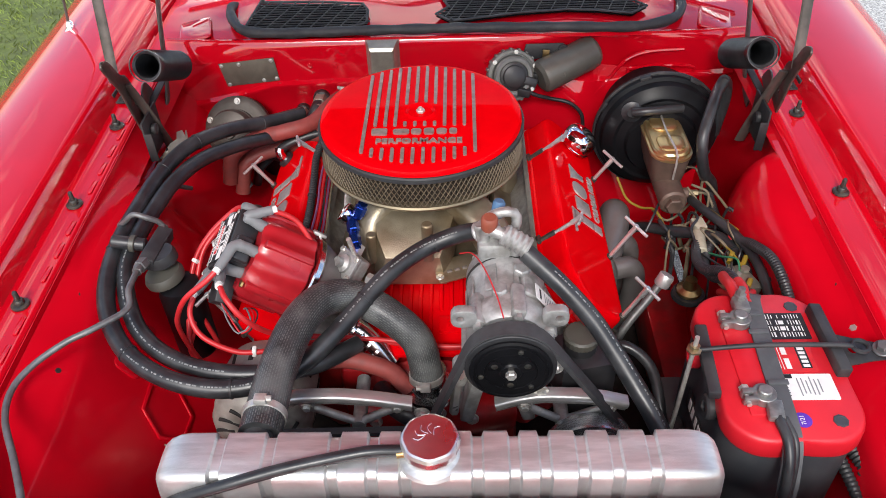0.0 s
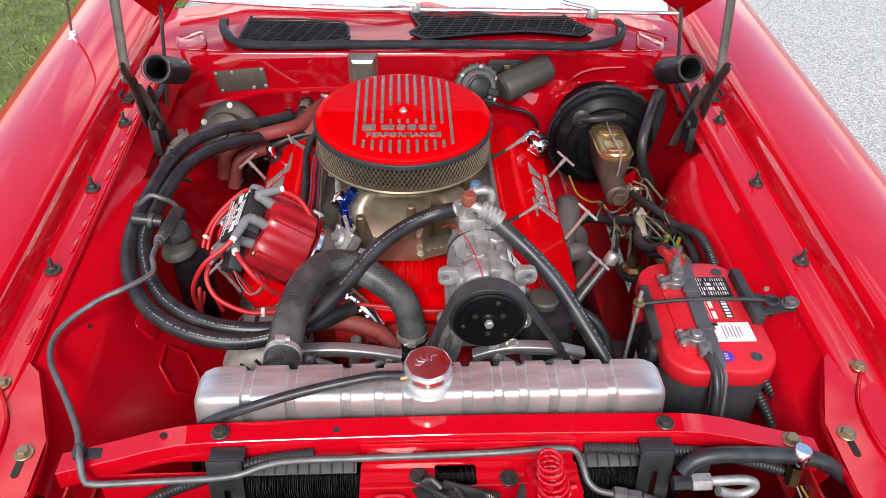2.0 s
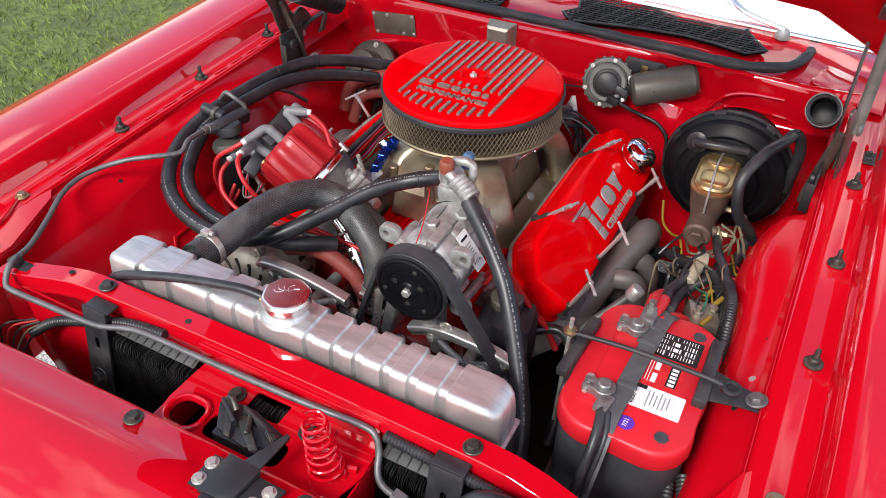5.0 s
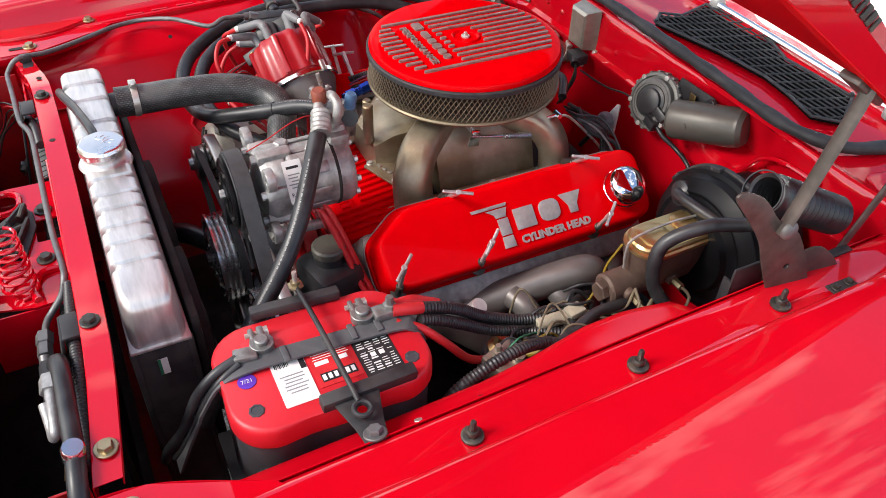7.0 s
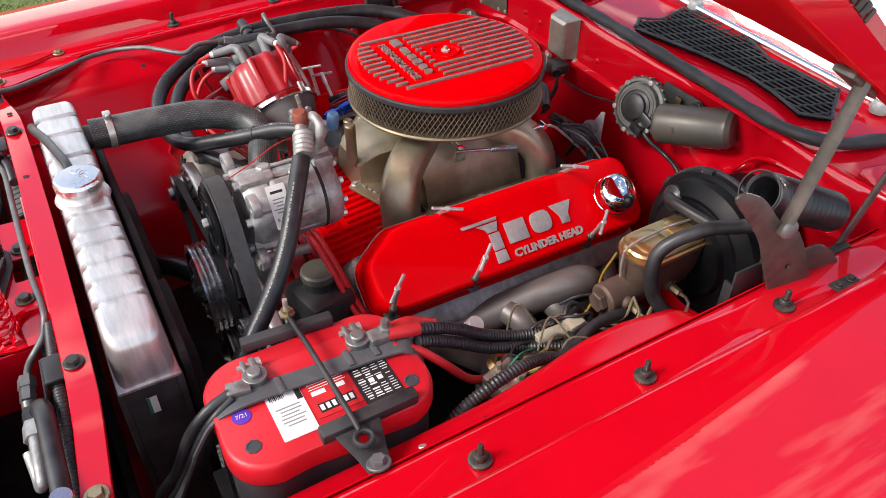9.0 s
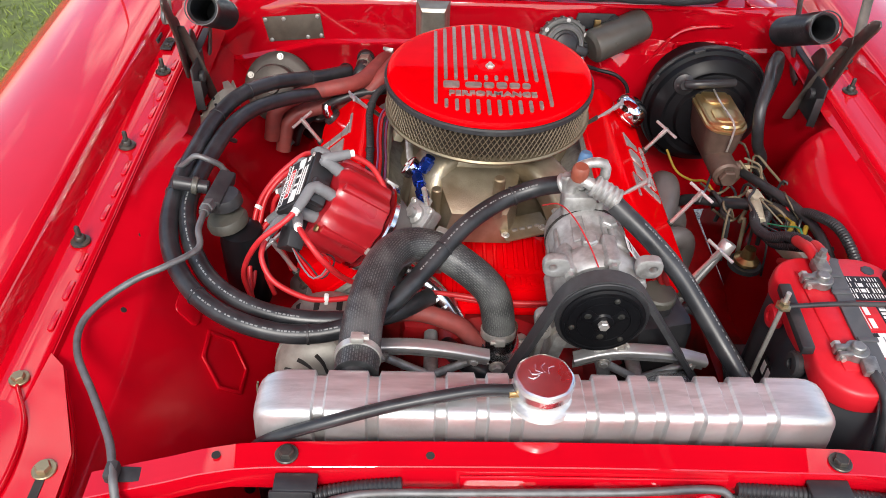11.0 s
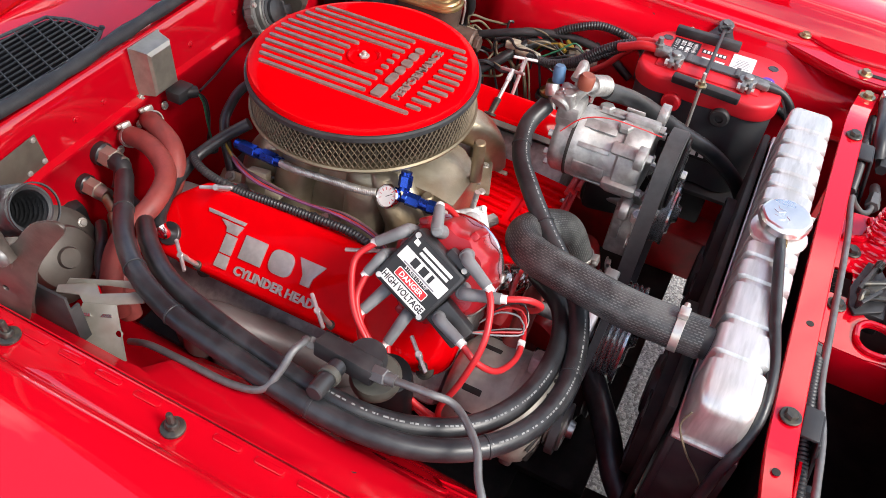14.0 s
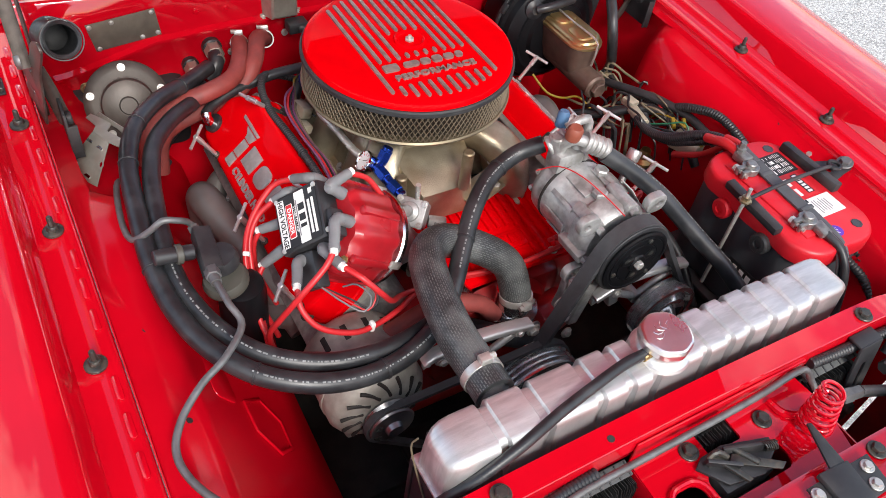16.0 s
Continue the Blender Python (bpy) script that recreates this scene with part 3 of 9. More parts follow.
def fender(side):
    x0 = MID
    f = thing("fender", (x0 + side * 0.8, 0.1, 0), "glossy red car fender with a bolted inner flange", "car fender", "front fenders")
    ys = [1.5, 1.1, 0.8, 0.55, 0.40, 0.25, 0.1, -0.1, -0.3, -0.5, -0.7, -0.85, -1.0, -1.2]
    prof = [(0.664, -0.001), (0.672, 0.018), (0.680, 0.036), (0.686, 0.043), (0.694, 0.046), (0.72, 0.047), (0.78, 0.044), (0.84, 0.034), (0.89, 0.016), (0.918, 0.0), (0.934, -0.012), (0.945, -0.03), (0.952, -0.06), (0.962, -0.15), (0.972, -0.28), (0.965, -0.45), (0.95, -0.62)]
    rows = []
    for y in ys:
        drop = 0.05 * max(0, -y - 0.7) ** 1.4
        rows.append([(x0 + side * (u - 0.03 * max(0, -y - 0.6)), y, flange_z(y) + dz - drop) for u, dz in prof])
    part("panel", sheet(rows, 0.0012), RED, f, "glossy red painted outer panel", 50)
    rows = []
    lip = 0.5985 if side > 0 else 0.6155
    prof = [(lip, -0.016), (lip, -0.004), (lip + 0.0035, 0.0), (0.624, 0.0005)] if side < 0 else [(0.5862, -0.0195), (0.5940, -0.0115), (0.6005, -0.0045), (0.608, -0.0005), (0.624, 0.0005)]
    prof += [(0.642, 0.0), (0.660, 0.0), (0.671, 0.009)]
    for y in [0.46, 0.36, 0.25, 0.1, -0.1, -0.3, -0.45, -0.55, -0.64]:
        rows.append([(x0 + side * u, y, flange_z(y) + dz) for u, dz in prof])
    flange = part("flange", sheet(rows, 0.0015), RED, f, "red spot-welded flange with pressed slots", 50)
    for k in range(16 if side < 0 else 0):
        y = 0.30 - 0.053 * k
        if min(abs(y - b) for b in (0.113, -0.118, -0.348)) < 0.024:
            continue
        m = pose(x0 + side * 0.6285, y, flange_z(y) + 0.0004, 2.2, 0, 90)
        part("pressed_slot", plate(rounded(0.036, 0.0085, 0.0040), 0.0024, m, 0.0011), RED, flange)
    for y in (0.113, -0.118, -0.348):
        stud(f, (x0 + side * 0.643, y, flange_z(y) + 0.001))
    bolt(f, (x0 + side * 0.637, -0.589, flange_z(-0.589) + 0.002), (0, 0, 1), 1.0, CAD)
    # black hood-adjuster bracket behind the hinge
    br = join(box((x0 + side * 0.672, 0.21, flange_z(0.21) + 0.012), (0.004, 0.035, 0.018), 0.0015), box((x0 + side * 0.660, 0.21, flange_z(0.21) + 0.005), (0.026, 0.045, 0.003), 0.001))
    part("bracket", br, MATT_BLACK, f, "black bracket with two bolts")
    bolt(f, (x0 + side * 0.656, 0.222, flange_z(0.22) + 0.007), (0, 0, 1), 0.6, BLACK_BOLT)
    bolt(f, (x0 + side * 0.656, 0.198, flange_z(0.20) + 0.007), (0, 0, 1), 0.6, BLACK_BOLT)
    return f


fender(-1)
fender(1)


def apron(side):
    """The inner wing between the flange and the engine."""
    prof = [(0.601 if side > 0 else 0.619, -0.003), (0.594 if side > 0 else 0.613, -0.014), (0.586, -0.022), (0.574, -0.034), (0.558, -0.044), (0.546, -0.052), (0.539, -0.066), (0.530, -0.11), (0.518, -0.18), (0.508, -0.28), (0.50, -0.40), (0.495, -0.52)]
    if side < 0:
        prof = prof[:6] + [(0.540, -0.062), (0.505, -0.122), (0.460, -0.196), (0.415, -0.271), (0.383, -0.325), (0.378, -0.42)]
    rows = []
    for y in [0.36, 0.28, 0.20, 0.12, 0.065, 0.04, 0.015, -0.005, -0.03, -0.06, -0.12, -0.2, -0.28, -0.36, -0.44, -0.52, -0.60, -0.68, -0.74]:
        bulge = 0.022 * math.exp(-((y + 0.09) / 0.11) ** 2)
        nar = 0.055 * max(0, min(1, (y - 0.015) / 0.05 if side > 0 else (y + 0.03) / 0.05))
        low = 0.024 * max(0, min(1, (y + 0.16) / 0.12)) if side < 0 else 0
        row = []
        for k, (u, dz) in enumerate(prof):
            w = 1 if 3 <= k else 0
            out = nar if side > 0 else nar * max(0, min(1, (9 - k) / 4))
            row.append((MID + side * min(0.597 if side > 0 else 0.6145, u - w * bulge + w * out), y, flange_z(y) + dz - (low if k > 1 else 0) + (0.012 * math.exp(-((y + 0.1) / 0.2) ** 2) if k in (3, 4) else 0)))
        rows.append(row)
    a = thing("inner_apron_" + ("left" if side > 0 else "right"), (MID + side * 0.55, -0.2, 0.5), "red painted inner fender apron with pressings and holes", "apron", "", "structure")
    part("skin", sheet(rows, 0.0015), RED_APRON, a, "", 60)
    # pressed diamond and stiffening beads
    lean = 0.12 if side > 0 else 0.60
    u1, u2 = (0.5175, 0.5305) if side > 0 else (0.4610, 0.5100)
    spot = (MID + side * u1, -0.50, flange_z(-0.5) - 0.20) if side > 0 else (-0.4725, -0.398, 0.6955)
    diamond = [(-0.052, 0), (-0.024, 0.048), (0.028, 0.050), (0.052, -0.004), (0.022, -0.050), (-0.030, -0.047)]
    part("pressing", plate(diamond, 0.0035, frame_of(spot, (-side, 0, lean)), 0.0012, ([(p * 0.86, q * 0.86) for p, q in diamond],)), RED_APRON, a)
    part("pressing", plate(rounded(0.11, 0.05, 0.012), 0.004, frame_of((MID + side * u2, -0.33, flange_z(-0.33) - 0.115), (-side, 0, lean + 0.04)), 0.002), RED_APRON, a)
    for y, u, dz in ((-0.44, 0.566, -0.038), (-0.30, 0.578, -0.028), (-0.58, 0.535, -0.09), (-0.2, 0.56, -0.031)):
        part("hole", lathe([(0.0042, 0), (0.0042, 0.0012), (0, 0.0013)], (MID + side * u, y, flange_z(y) + dz + 0.001), (-side * 0.7, 0, 1), 12), DARK, a, "dark drilled hole")
    return a


APRONS = [apron(-1), apron(1)]
bolt(APRONS[1], (0.5665, -0.384, 0.857), (-0.6, 0, 1), 0.75, STEEL)


def firewall():
    w = thing("firewall", (0, 0.34, 0.5), "red painted steel firewall with a pressed ledge", "firewall", "", "structure")
    prof = [(0.372, 0.958), (0.358, 0.962), (0.352, 0.957), (0.350, 0.945), (0.346, 0.876), (0.3375, 0.870), (0.3375, 0.864), (0.344, 0.857), (0.343, 0.79), (0.338, 0.70), (0.335, 0.45)]
    xs = [-0.62, -0.60, -0.56, -0.50, -0.40, -0.25, -0.1, 0.1, 0.17, 0.21, 0.25, 0.29, 0.33, 0.37, 0.42, 0.50, 0.56, 0.60]
    rows = []
    for x in xs:
        lift = -0.055 * max(0, min(1, (-x - 0.38) / 0.2))
        dent = 0.040 * math.exp(-((x - 0.29) / 0.085) ** 2)
        rows.append([(x, y + 0.10 * max(0, abs(x) - 0.5) + (dent if k in (4, 5) else 0.6 * dent if k in (3, 6) else 0), z + (lift if 2 < k < 8 else 0)) for k, (y, z) in enumerate(prof)])
    part("panel", sheet(rows, 0.002), RED, w, "", 50)
    # pressed beads beside the wiper motor and above the brake servo
    for line in ([(0.36, 0.883), (0.42, 0.889), (0.485, 0.887), (0.50, 0.878), (0.485, 0.870), (0.42, 0.872), (0.365, 0.868), (0.36, 0.883)], [(0.285, 0.815), (0.32, 0.86), (0.355, 0.905), (0.40, 0.922), (0.47, 0.926)]):
        part("bead", tube([(x, 0.3475 + 0.10 * max(0, x - 0.5), z) for x, z in line], 0.0042, 8, 0.006), RED, w)
    for x, z in ((-0.318, 0.905), (-0.262, 0.903), (-0.06, 0.90), (0.06, 0.905)):
        bolt(w, (x, 0.3475, z), (0, -1, 0), 0.5, RED)
    bolt(w, (-0.535, 0.334, 0.80), (0, -1, 0.1), 0.9, CAD)
    tag = thing("fender_tag_plate", (-0.45, 0.346, 0.90), "grey metal cover plate screwed to the red firewall", "cover plate")
    out = [(-0.512, 0.916), (-0.392, 0.928), (-0.386, 0.874), (-0.502, 0.862)]
    part("sheet", plate([(x, z) for x, z in out], 0.002, Matrix(((1, 0, 0, 0), (0, 0, -1, 0.3455), (0, 1, 0, 0), (0, 0, 0, 1))), 0.0007), IDPLATE, tag)
    for x, z in ((-0.506, 0.911), (-0.398, 0.922), (-0.392, 0.880), (-0.496, 0.867), (-0.468, 0.914), (-0.42, 0.876)):
        part("screw", lathe([(0.0045, 0), (0.0042, 0.0018), (0.002, 0.0028), (0, 0.0028)], (x, 0.3436, z), (0, -1, 0), 12), STEEL, tag)


firewall()


def cowl():
    c = thing("cowl", (0, 0.5, 0.9), "red cowl panel below the windscreen with two air grilles", "cowl", "", "structure")
    rows = []
    for y, z in ((0.3735, 0.957), (0.40, 0.962), (0.46, 0.967), (0.53, 0.971), (0.565, 0.973), (0.585, 0.973), (0.60, 0.972), (0.66, 0.972)):
        rows.append([(x, y, z - 0.03 * max(0, abs(x) - 0.45) / 0.2 + 0.012 * math.exp(-((x) / 0.05) ** 2) * math.exp(-((y - 0.60) / 0.03) ** 2) + 0.014 * math.exp(-((x - 0.07) / 0.03) ** 2) * math.exp(-((y - 0.566) / 0.012) ** 2)) for x in (-0.67, -0.62, -0.56, -0.50, -0.46, -0.35, -0.2, -0.08, -0.04, 0, 0.04, 0.08, 0.2, 0.35, 0.46, 0.50, 0.56, 0.62, 0.65)])
    part("panel", sheet(rows, 0.0015), RED, c, "", 60)
    for s in (-1, 1):
        m = pose(MID + s * 0.56, 0.43, 0.949, 0, s * 8, s * -14)
        part("pressing", plate(rounded(0.07, 0.10, 0.012), 0.006, m, 0.003), RED, c)
    # left grille and right grille, as outlines in plan
    def grille(outline):
        g = thing("cowl_grille", (sum(p[0] for p in outline) / len(outline), 0.45, 0.96), "black slotted cowl air grille set in red panel", "grille", "cowl grilles")
        # a black sheet paints the shade under the slats; nothing is cut open
        part("backing", plate(outline, 0.0015, Matrix.Translation((0, 0, 0.9715))), VOID, g, "black sheet painted as the unlit opening")

        def inside(x, y):
            hit = False
            for (x1, y1), (x2, y2) in zip(outline, outline[1:] + outline[:1]):
                if (y1 > y) != (y2 > y) and x < (x2 - x1) * (y - y1) / (y2 - y1) + x1:
                    hit = not hit
            return hit
        rim = []
        pts = [Vector((x, y, 0.978)) for x, y in outline]
        for a, b in zip(pts, pts[1:] + pts[:1]):
            d = (b - a)
            rim.append(box((a + b) / 2, (d.length + 0.004, 0.006, 0.0036), 0.0012, Matrix.Rotation(math.atan2(d.y, d.x), 4, "Z")))
        part("rim", join(*rim), LATTICE, g)

        def runs(line):
            """The stretches of a line of points that lie inside the outline."""
            out, cur = [], []
            for p in line:
                if inside(*p):
                    cur.append(p)
                elif cur:
                    out.append(cur)
                    cur = []
            return [r for r in out + [cur] if len(r) > 4]
        x_lo, x_hi = min(p[0] for p in outline), max(p[0] for p in outline)
        y_lo, y_hi = min(p[1] for p in outline), max(p[1] for p in outline)
        for k in range(int((y_hi - y_lo) / 0.0116)):
            y = y_lo + 0.0116 * (k + 0.6)
            for r in runs([(x_lo + (x_hi - x_lo) * n / 150, y) for n in range(151)]):
                part("slat", box(((r[0][0] + r[-1][0]) / 2, y, 0.9790), (r[-1][0] - r[0][0] + 0.004, 0.0015, 0.0024)), LATTICE, g)
        for k in range(int((x_hi - x_lo + 0.1) / 0.031)):
            x = x_lo - 0.08 + 0.031 * k
            for r in runs([(x + 0.35 * (y_hi - y_lo) * n / 80, y_lo + (y_hi - y_lo) * n / 80) for n in range(81)]):
                (ax, ay), (bx, by) = r[0], r[-1]
                part("crossbar", box(((ax + bx) / 2, (ay + by) / 2, 0.9792), (math.hypot(bx - ax, by - ay), 0.0018, 0.0026), 0, (0, 0, math.degrees(math.atan2(by - ay, bx - ax)))), LATTICE, g)
        for x, y in (outline[0], outline[len(outline) // 2]):
            bolt(g, (x * 0.99, y, 0.981), (0, 0, 1), 0.45, MATT_BLACK)

    grille([(-0.44, 0.51), (-0.314, 0.507), (-0.21, 0.49), (-0.196, 0.456), (-0.193, 0.394), (-0.223, 0.377), (-0.318, 0.366), (-0.45, 0.38)])
    grille([(-0.015, 0.393), (0.128, 0.426), (0.232, 0.438), (0.296, 0.430), (0.366, 0.412), (0.403, 0.446), (0.385, 0.470), (0.349, 0.526), (0.274, 0.525), (0.20, 0.521), (0.131, 0.548), (0.044, 0.562), (-0.044, 0.544), (-0.021, 0.464), (-0.047, 0.429)])
    seal = [(-0.505, 0.542, 0.955), (-0.508, 0.512, 0.966), (-0.495, 0.452, 0.975), (-0.462, 0.387, 0.975), (-0.42, 0.365, 0.975), (-0.34, 0.36, 0.975), (-0.2, 0.364, 0.975), (0, 0.366, 0.975), (0.2, 0.362, 0.975), (0.33, 0.355, 0.975), (0.4, 0.364, 0.975), (0.455, 0.397, 0.975), (0.478, 0.452, 0.975), (0.485, 0.512, 0.966), (0.482, 0.542, 0.955)]
    single("cowl_seal", tube(seal, lambda t: 0.0105 + 0.001 * math.sin(t * 90), 12, 0.01), SEAL, "black foam rubber seal along the cowl edge", "rubber seal")
    # windscreen
    scr = thing("windscreen", (0, 0.64, 0.97), "sloping windscreen with white sunshade behind the glass", "windscreen", "", "structure")
    rows, back = [], []

    def foot(x):
        return 0.561 + 0.07 * (min(x, 0) / 0.65) ** 2 - 0.03 * max(x, 0)
    for k in range(6):
        t = k / 5
        y, z = 0.62 * t, 0.980 + 0.40 * t
        rows.append([(x, y + foot(x), z) for x in np.linspace(-0.66, 0.64, 11)])
        back.append([(x * 0.98, y + 0.03 + foot(x), z - 0.012 + 0.006 * math.sin(x * 30)) for x in np.linspace(-0.66, 0.64, 45)])
    pane = part("pane", sheet(rows, 0.004), GLASS, scr, "clear glass")
    pane.visible_shadow = False
    part("sunshade", sheet(back, 0.003), SHADE, scr, "white folded sunshade")
    edge = [(x, foot(x) - 0.006, 0.984) for x in np.linspace(-0.66, 0.64, 12)]
    part("trim", tube(edge, 0.006, 8), BRIGHT, scr, "bright metal windscreen trim")
    for x0, x1, y0, y1 in ((-0.03, -0.40, 0.560, 0.635), (0.42, 0.10, 0.538, 0.575)):
        wp = thing("windscreen_wiper", (x0, y0, 0.98), "grey metal windscreen wiper arm resting on the glass", "wiper", "wipers")
        part("pivot", lathe([(0.016, 0), (0.016, 0.01), (0.011, 0.02), (0, 0.022)], (x0, y0, 0.974), seg=20), ALLOY, wp)
        part("arm", tube([(x0, y0, 0.994), (x0 - 0.09, y0 + 0.01, 1.012), ((x0 + x1) / 2, (y0 + y1) / 2 + 0.04, 1.036), (x1 + 0.08, y1 + 0.04, 1.046)], 0.0055, 8, flat=1.5), BRIGHT, wp)
        part("blade", box(((x0 + x1) / 2 - 0.07, y1 + 0.055, 1.04), (0.40, 0.007, 0.012), 0.002, (0, 0, -6 if x0 > 0.2 else -3)), PLASTIC, wp)
    # lower dashboard and unlit cabin behind the glass: an added plain dark box shuts them off
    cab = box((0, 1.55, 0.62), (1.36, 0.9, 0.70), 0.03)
    single("cabin_bulkhead", cab, DARK, "added dark box for the unlit cabin behind the windscreen", "car body", "", "structure")


cowl()


def hood():
    """The raised hood: an outer skin, an inner frame and turned-down edges."""
    h = thing("hood", (0, 0.25, 1.1), "raised red hood with pressed inner frame", "car hood")
    L, W = 1.25, 0.640
    slope = radians(35)

    def q(x, u, v):
        """x across, u up along the hood from its rear corners, v out of its back."""
        return (MID + x, 0.43 - u * math.cos(slope) + v * math.sin(slope), 1.016 + u * math.sin(slope) + v * math.cos(slope))

    def deep(u):
        return min(0.075, max(0.016, 0.047 + 0.07 * (u - 0.372)))
    outer, inner = [], []
    xs = [-W, -W + 0.012, -W + 0.04, -0.5, -0.35, -0.2, 0, 0.2, 0.35, 0.5, W - 0.04, W - 0.012, W]
    for k in range(13):
        f = k / 12
        uu = [L * f + (1 - f) * 0.20 * (1 - (x / W) ** 6) for x in xs]
        row = []
        for x, u in zip(xs, uu):
            e = W - abs(x)
            row.append(q(x, u, deep(u) + 0.03 * (1 - (x / W) ** 2) - (0.010 if e < 0.005 else 0.003 if e < 0.02 else 0)))
        outer.append(row)
        inner.append([q(x * 0.985, u, 0.0 if W - abs(x) < 0.02 else 0.004 if W - abs(x) < 0.05 else 0.026) for x, u in zip(xs, uu)])
    part("outer_skin", sheet(outer, 0.0015), RED, h, "glossy red outer skin", 60)
    part("inner_frame", sheet(inner, 0.0015), RED_INNER, h, "red pressed inner frame", 60)
    for n in (0, -1):
        a = [outer[k][n] for k in range(13)]
        b = [inner[k][n] for k in range(13)]
        mid = [(p[0] + (0.004 if n else -0.004), 0.62 * p[1] + 0.38 * o[1], 0.62 * p[2] + 0.38 * o[2]) for p, o in zip(a, b)]
        part("side_edge", sheet([a, mid, b], 0.0015), RED, h, "", 20)
    part("rear_edge", sheet([outer[0], inner[0]], 0.0015), RED, h)
    part("front_edge", sheet([outer[-1], inner[-1]], 0.0015), RED, h)
    for s in (-1, 1):
        part("brace", tube([q(s * 0.1, 0.30, 0.010), q(s * 0.25, 0.7, 0.010), q(s * 0.4, 1.1, 0.010)], 0.022, 10, 0.05, flat=1.6), RED, h)
        part("hinge_seat", box(q(s * 0.600, 0.33, -0.004), (0.030, 0.07, 0.010), 0.003, (-35, 0, 0)), HINGE, h, "brown steel hinge seat")
    part("brace", tube([q(-0.5, 0.62, 0.010), q(0, 0.64, 0.010), q(0.5, 0.62, 0.010)], 0.022, 10, 0.05, flat=1.6), RED, h)
    # dark bars of an unreadable mark along the upper edge of the side
    rnd = random.Random(4)
    for k in range(12):
        u = 0.470 + 0.0130 * k
        part("mark", box(q(W + 0.0045, u, deep(u) - 0.019), (0.003, 0.0095 if k % 3 else 0.006, 0.015), 0.001, (-35 + rnd.uniform(-9, 9), 0, 0)), BLACK_BOLT, h, "dark raised letter shape")


hood()


def hinge(side):
    g = thing("hinge_assembly", (MID + side * 0.59, 0.15, 0.87), "brown steel hood hinge with arms and bracket", "hinge", "hood hinges")
    x = MID + side * 0.612
    yz = Matrix(((0, 0, 1, 0), (1, 0, 0, 0), (0, 1, 0, 0), (0, 0, 0, 1)))

    turn = Matrix.Translation((0, 0.10, 0)) @ Matrix.Rotation(radians(-9 * side), 4, "Z") @ Matrix.Translation((0, -0.10, 0))

    def flat(out, xx, thick=0.004, holes=()):
        for _ in range(2):
            out = [(a[0] * (1 - e) + b[0] * e, a[1] * (1 - e) + b[1] * e) for a, b in zip(out, out[1:] + out[:1]) for e in (0.22, 0.78)]
        return plate(out, thick, Matrix.Translation((xx, 0, 0)) @ turn @ yz, 0.001, holes)
    part("base_plate", flat([(0.155, 0.87), (0.25, 0.862), (0.262, 0.89), (0.235, 0.93), (0.20, 0.96), (0.16, 0.95)], x - side * 0.020), HINGE, g)
    part("side_plate", flat([(0.018, 1.080), (0.026, 1.088), (0.036, 1.087), (0.065, 1.073), (0.103, 1.024), (0.144, 1.004), (0.214, 0.855), (0.202, 0.832), (0.145, 0.858), (0.098, 0.955), (0.080, 1.001), (0.046, 1.046)], x - side * 0.009, 0.004, ((0.140, 0.945, 0.004),)), HINGE, g)
    part("arm", tube([(x, 0.100, 1.012), (x, 0.110, 1.045), (x, 0.148, 1.185), (x - side * 0.002, 0.158, 1.215), (x - side * 0.004, 0.175, 1.225)], 0.0098, 10, flat=0.36), HINGE, g)
    part("arm", tube([(x - side * 0.018, 0.225, 0.865), (x - side * 0.018, 0.258, 0.878), (x - side * 0.020, 0.290, 0.935), (x - side * 0.020, 0.328, 1.018), (x - side * 0.020, 0.36, 1.075)], 0.0098, 10, flat=0.36), HINGE, g)
    part("rivet", lathe([(0.013, 0), (0.013, 0.003), (0.011, 0.006), (0.006, 0.008), (0, 0.008)], (x + side * 0.003, 0.108, 1.020), (side, 0, 0), 20), TUBE_STEEL, g)
    part("rivet", lathe([(0.012, 0), (0.012, 0.004), (0.007, 0.008), (0, 0.008)], (x - side * 0.012, 0.19, 0.89), (side, 0, 0), 16), STEEL, g)
    part("foot", box((x - side * 0.012, 0.235, 0.914), (0.014, 0.10, 0.004), 0.001, (2, 0, 0)), MATT_BLACK, g)
    part("strap", tube([(MID + side * 0.598, 0.112, 1.000), (MID + side * 0.588, 0.130, 0.945), (MID + side * 0.576, 0.160, 0.850), (MID + side * 0.574, 0.172, 0.815)], 0.0105, 10, flat=0.36), HINGE, g)
    part("folded_bracket", join(box((MID + side * 0.582, 0.125, 0.890), (0.004, 0.085, 0.085), 0.001, (0, 0, 0)), box((MID + side * 0.576, 0.084, 0.880), (0.016, 0.004, 0.060), 0.001), rod((MID + side * 0.580, 0.12, 0.90), (MID + side * 0.570, 0.12, 0.90), 0.011, 16, 0.002)), MATT_BLACK, g, "black folded bracket")
    d = thing("air_duct", (MID + side * 0.56, 0.14, 1.0), "black corrugated rubber air duct with an open end", "air duct", "air ducts")
    a, b = Vector((MID + side * 0.5545, 0.124, 1.031)), Vector((MID + side * 0.5605, 0.285, 0.946))
    n = (b - a).length
    prof = [(0.0, n * 0.7)]
    ribs = 13
    for k in range(2 * ribs, -1, -1):
        prof.append((0.0275 + (0.0016 if k % 2 else -0.0016), 0.002 + n * 0.7 * k / (2 * ribs)))
    prof += [(0.0295, 0.0), (0.0325, 0.001), (0.0330, 0.006)]
    for k in range(1, 2 * ribs + 1):
        prof.append((0.0330 + (0.0022 if k % 2 == 0 else -0.0010), 0.006 + (n - 0.012) * k / (2 * ribs)))
    prof += [(0.028, n), (0.0, n)]
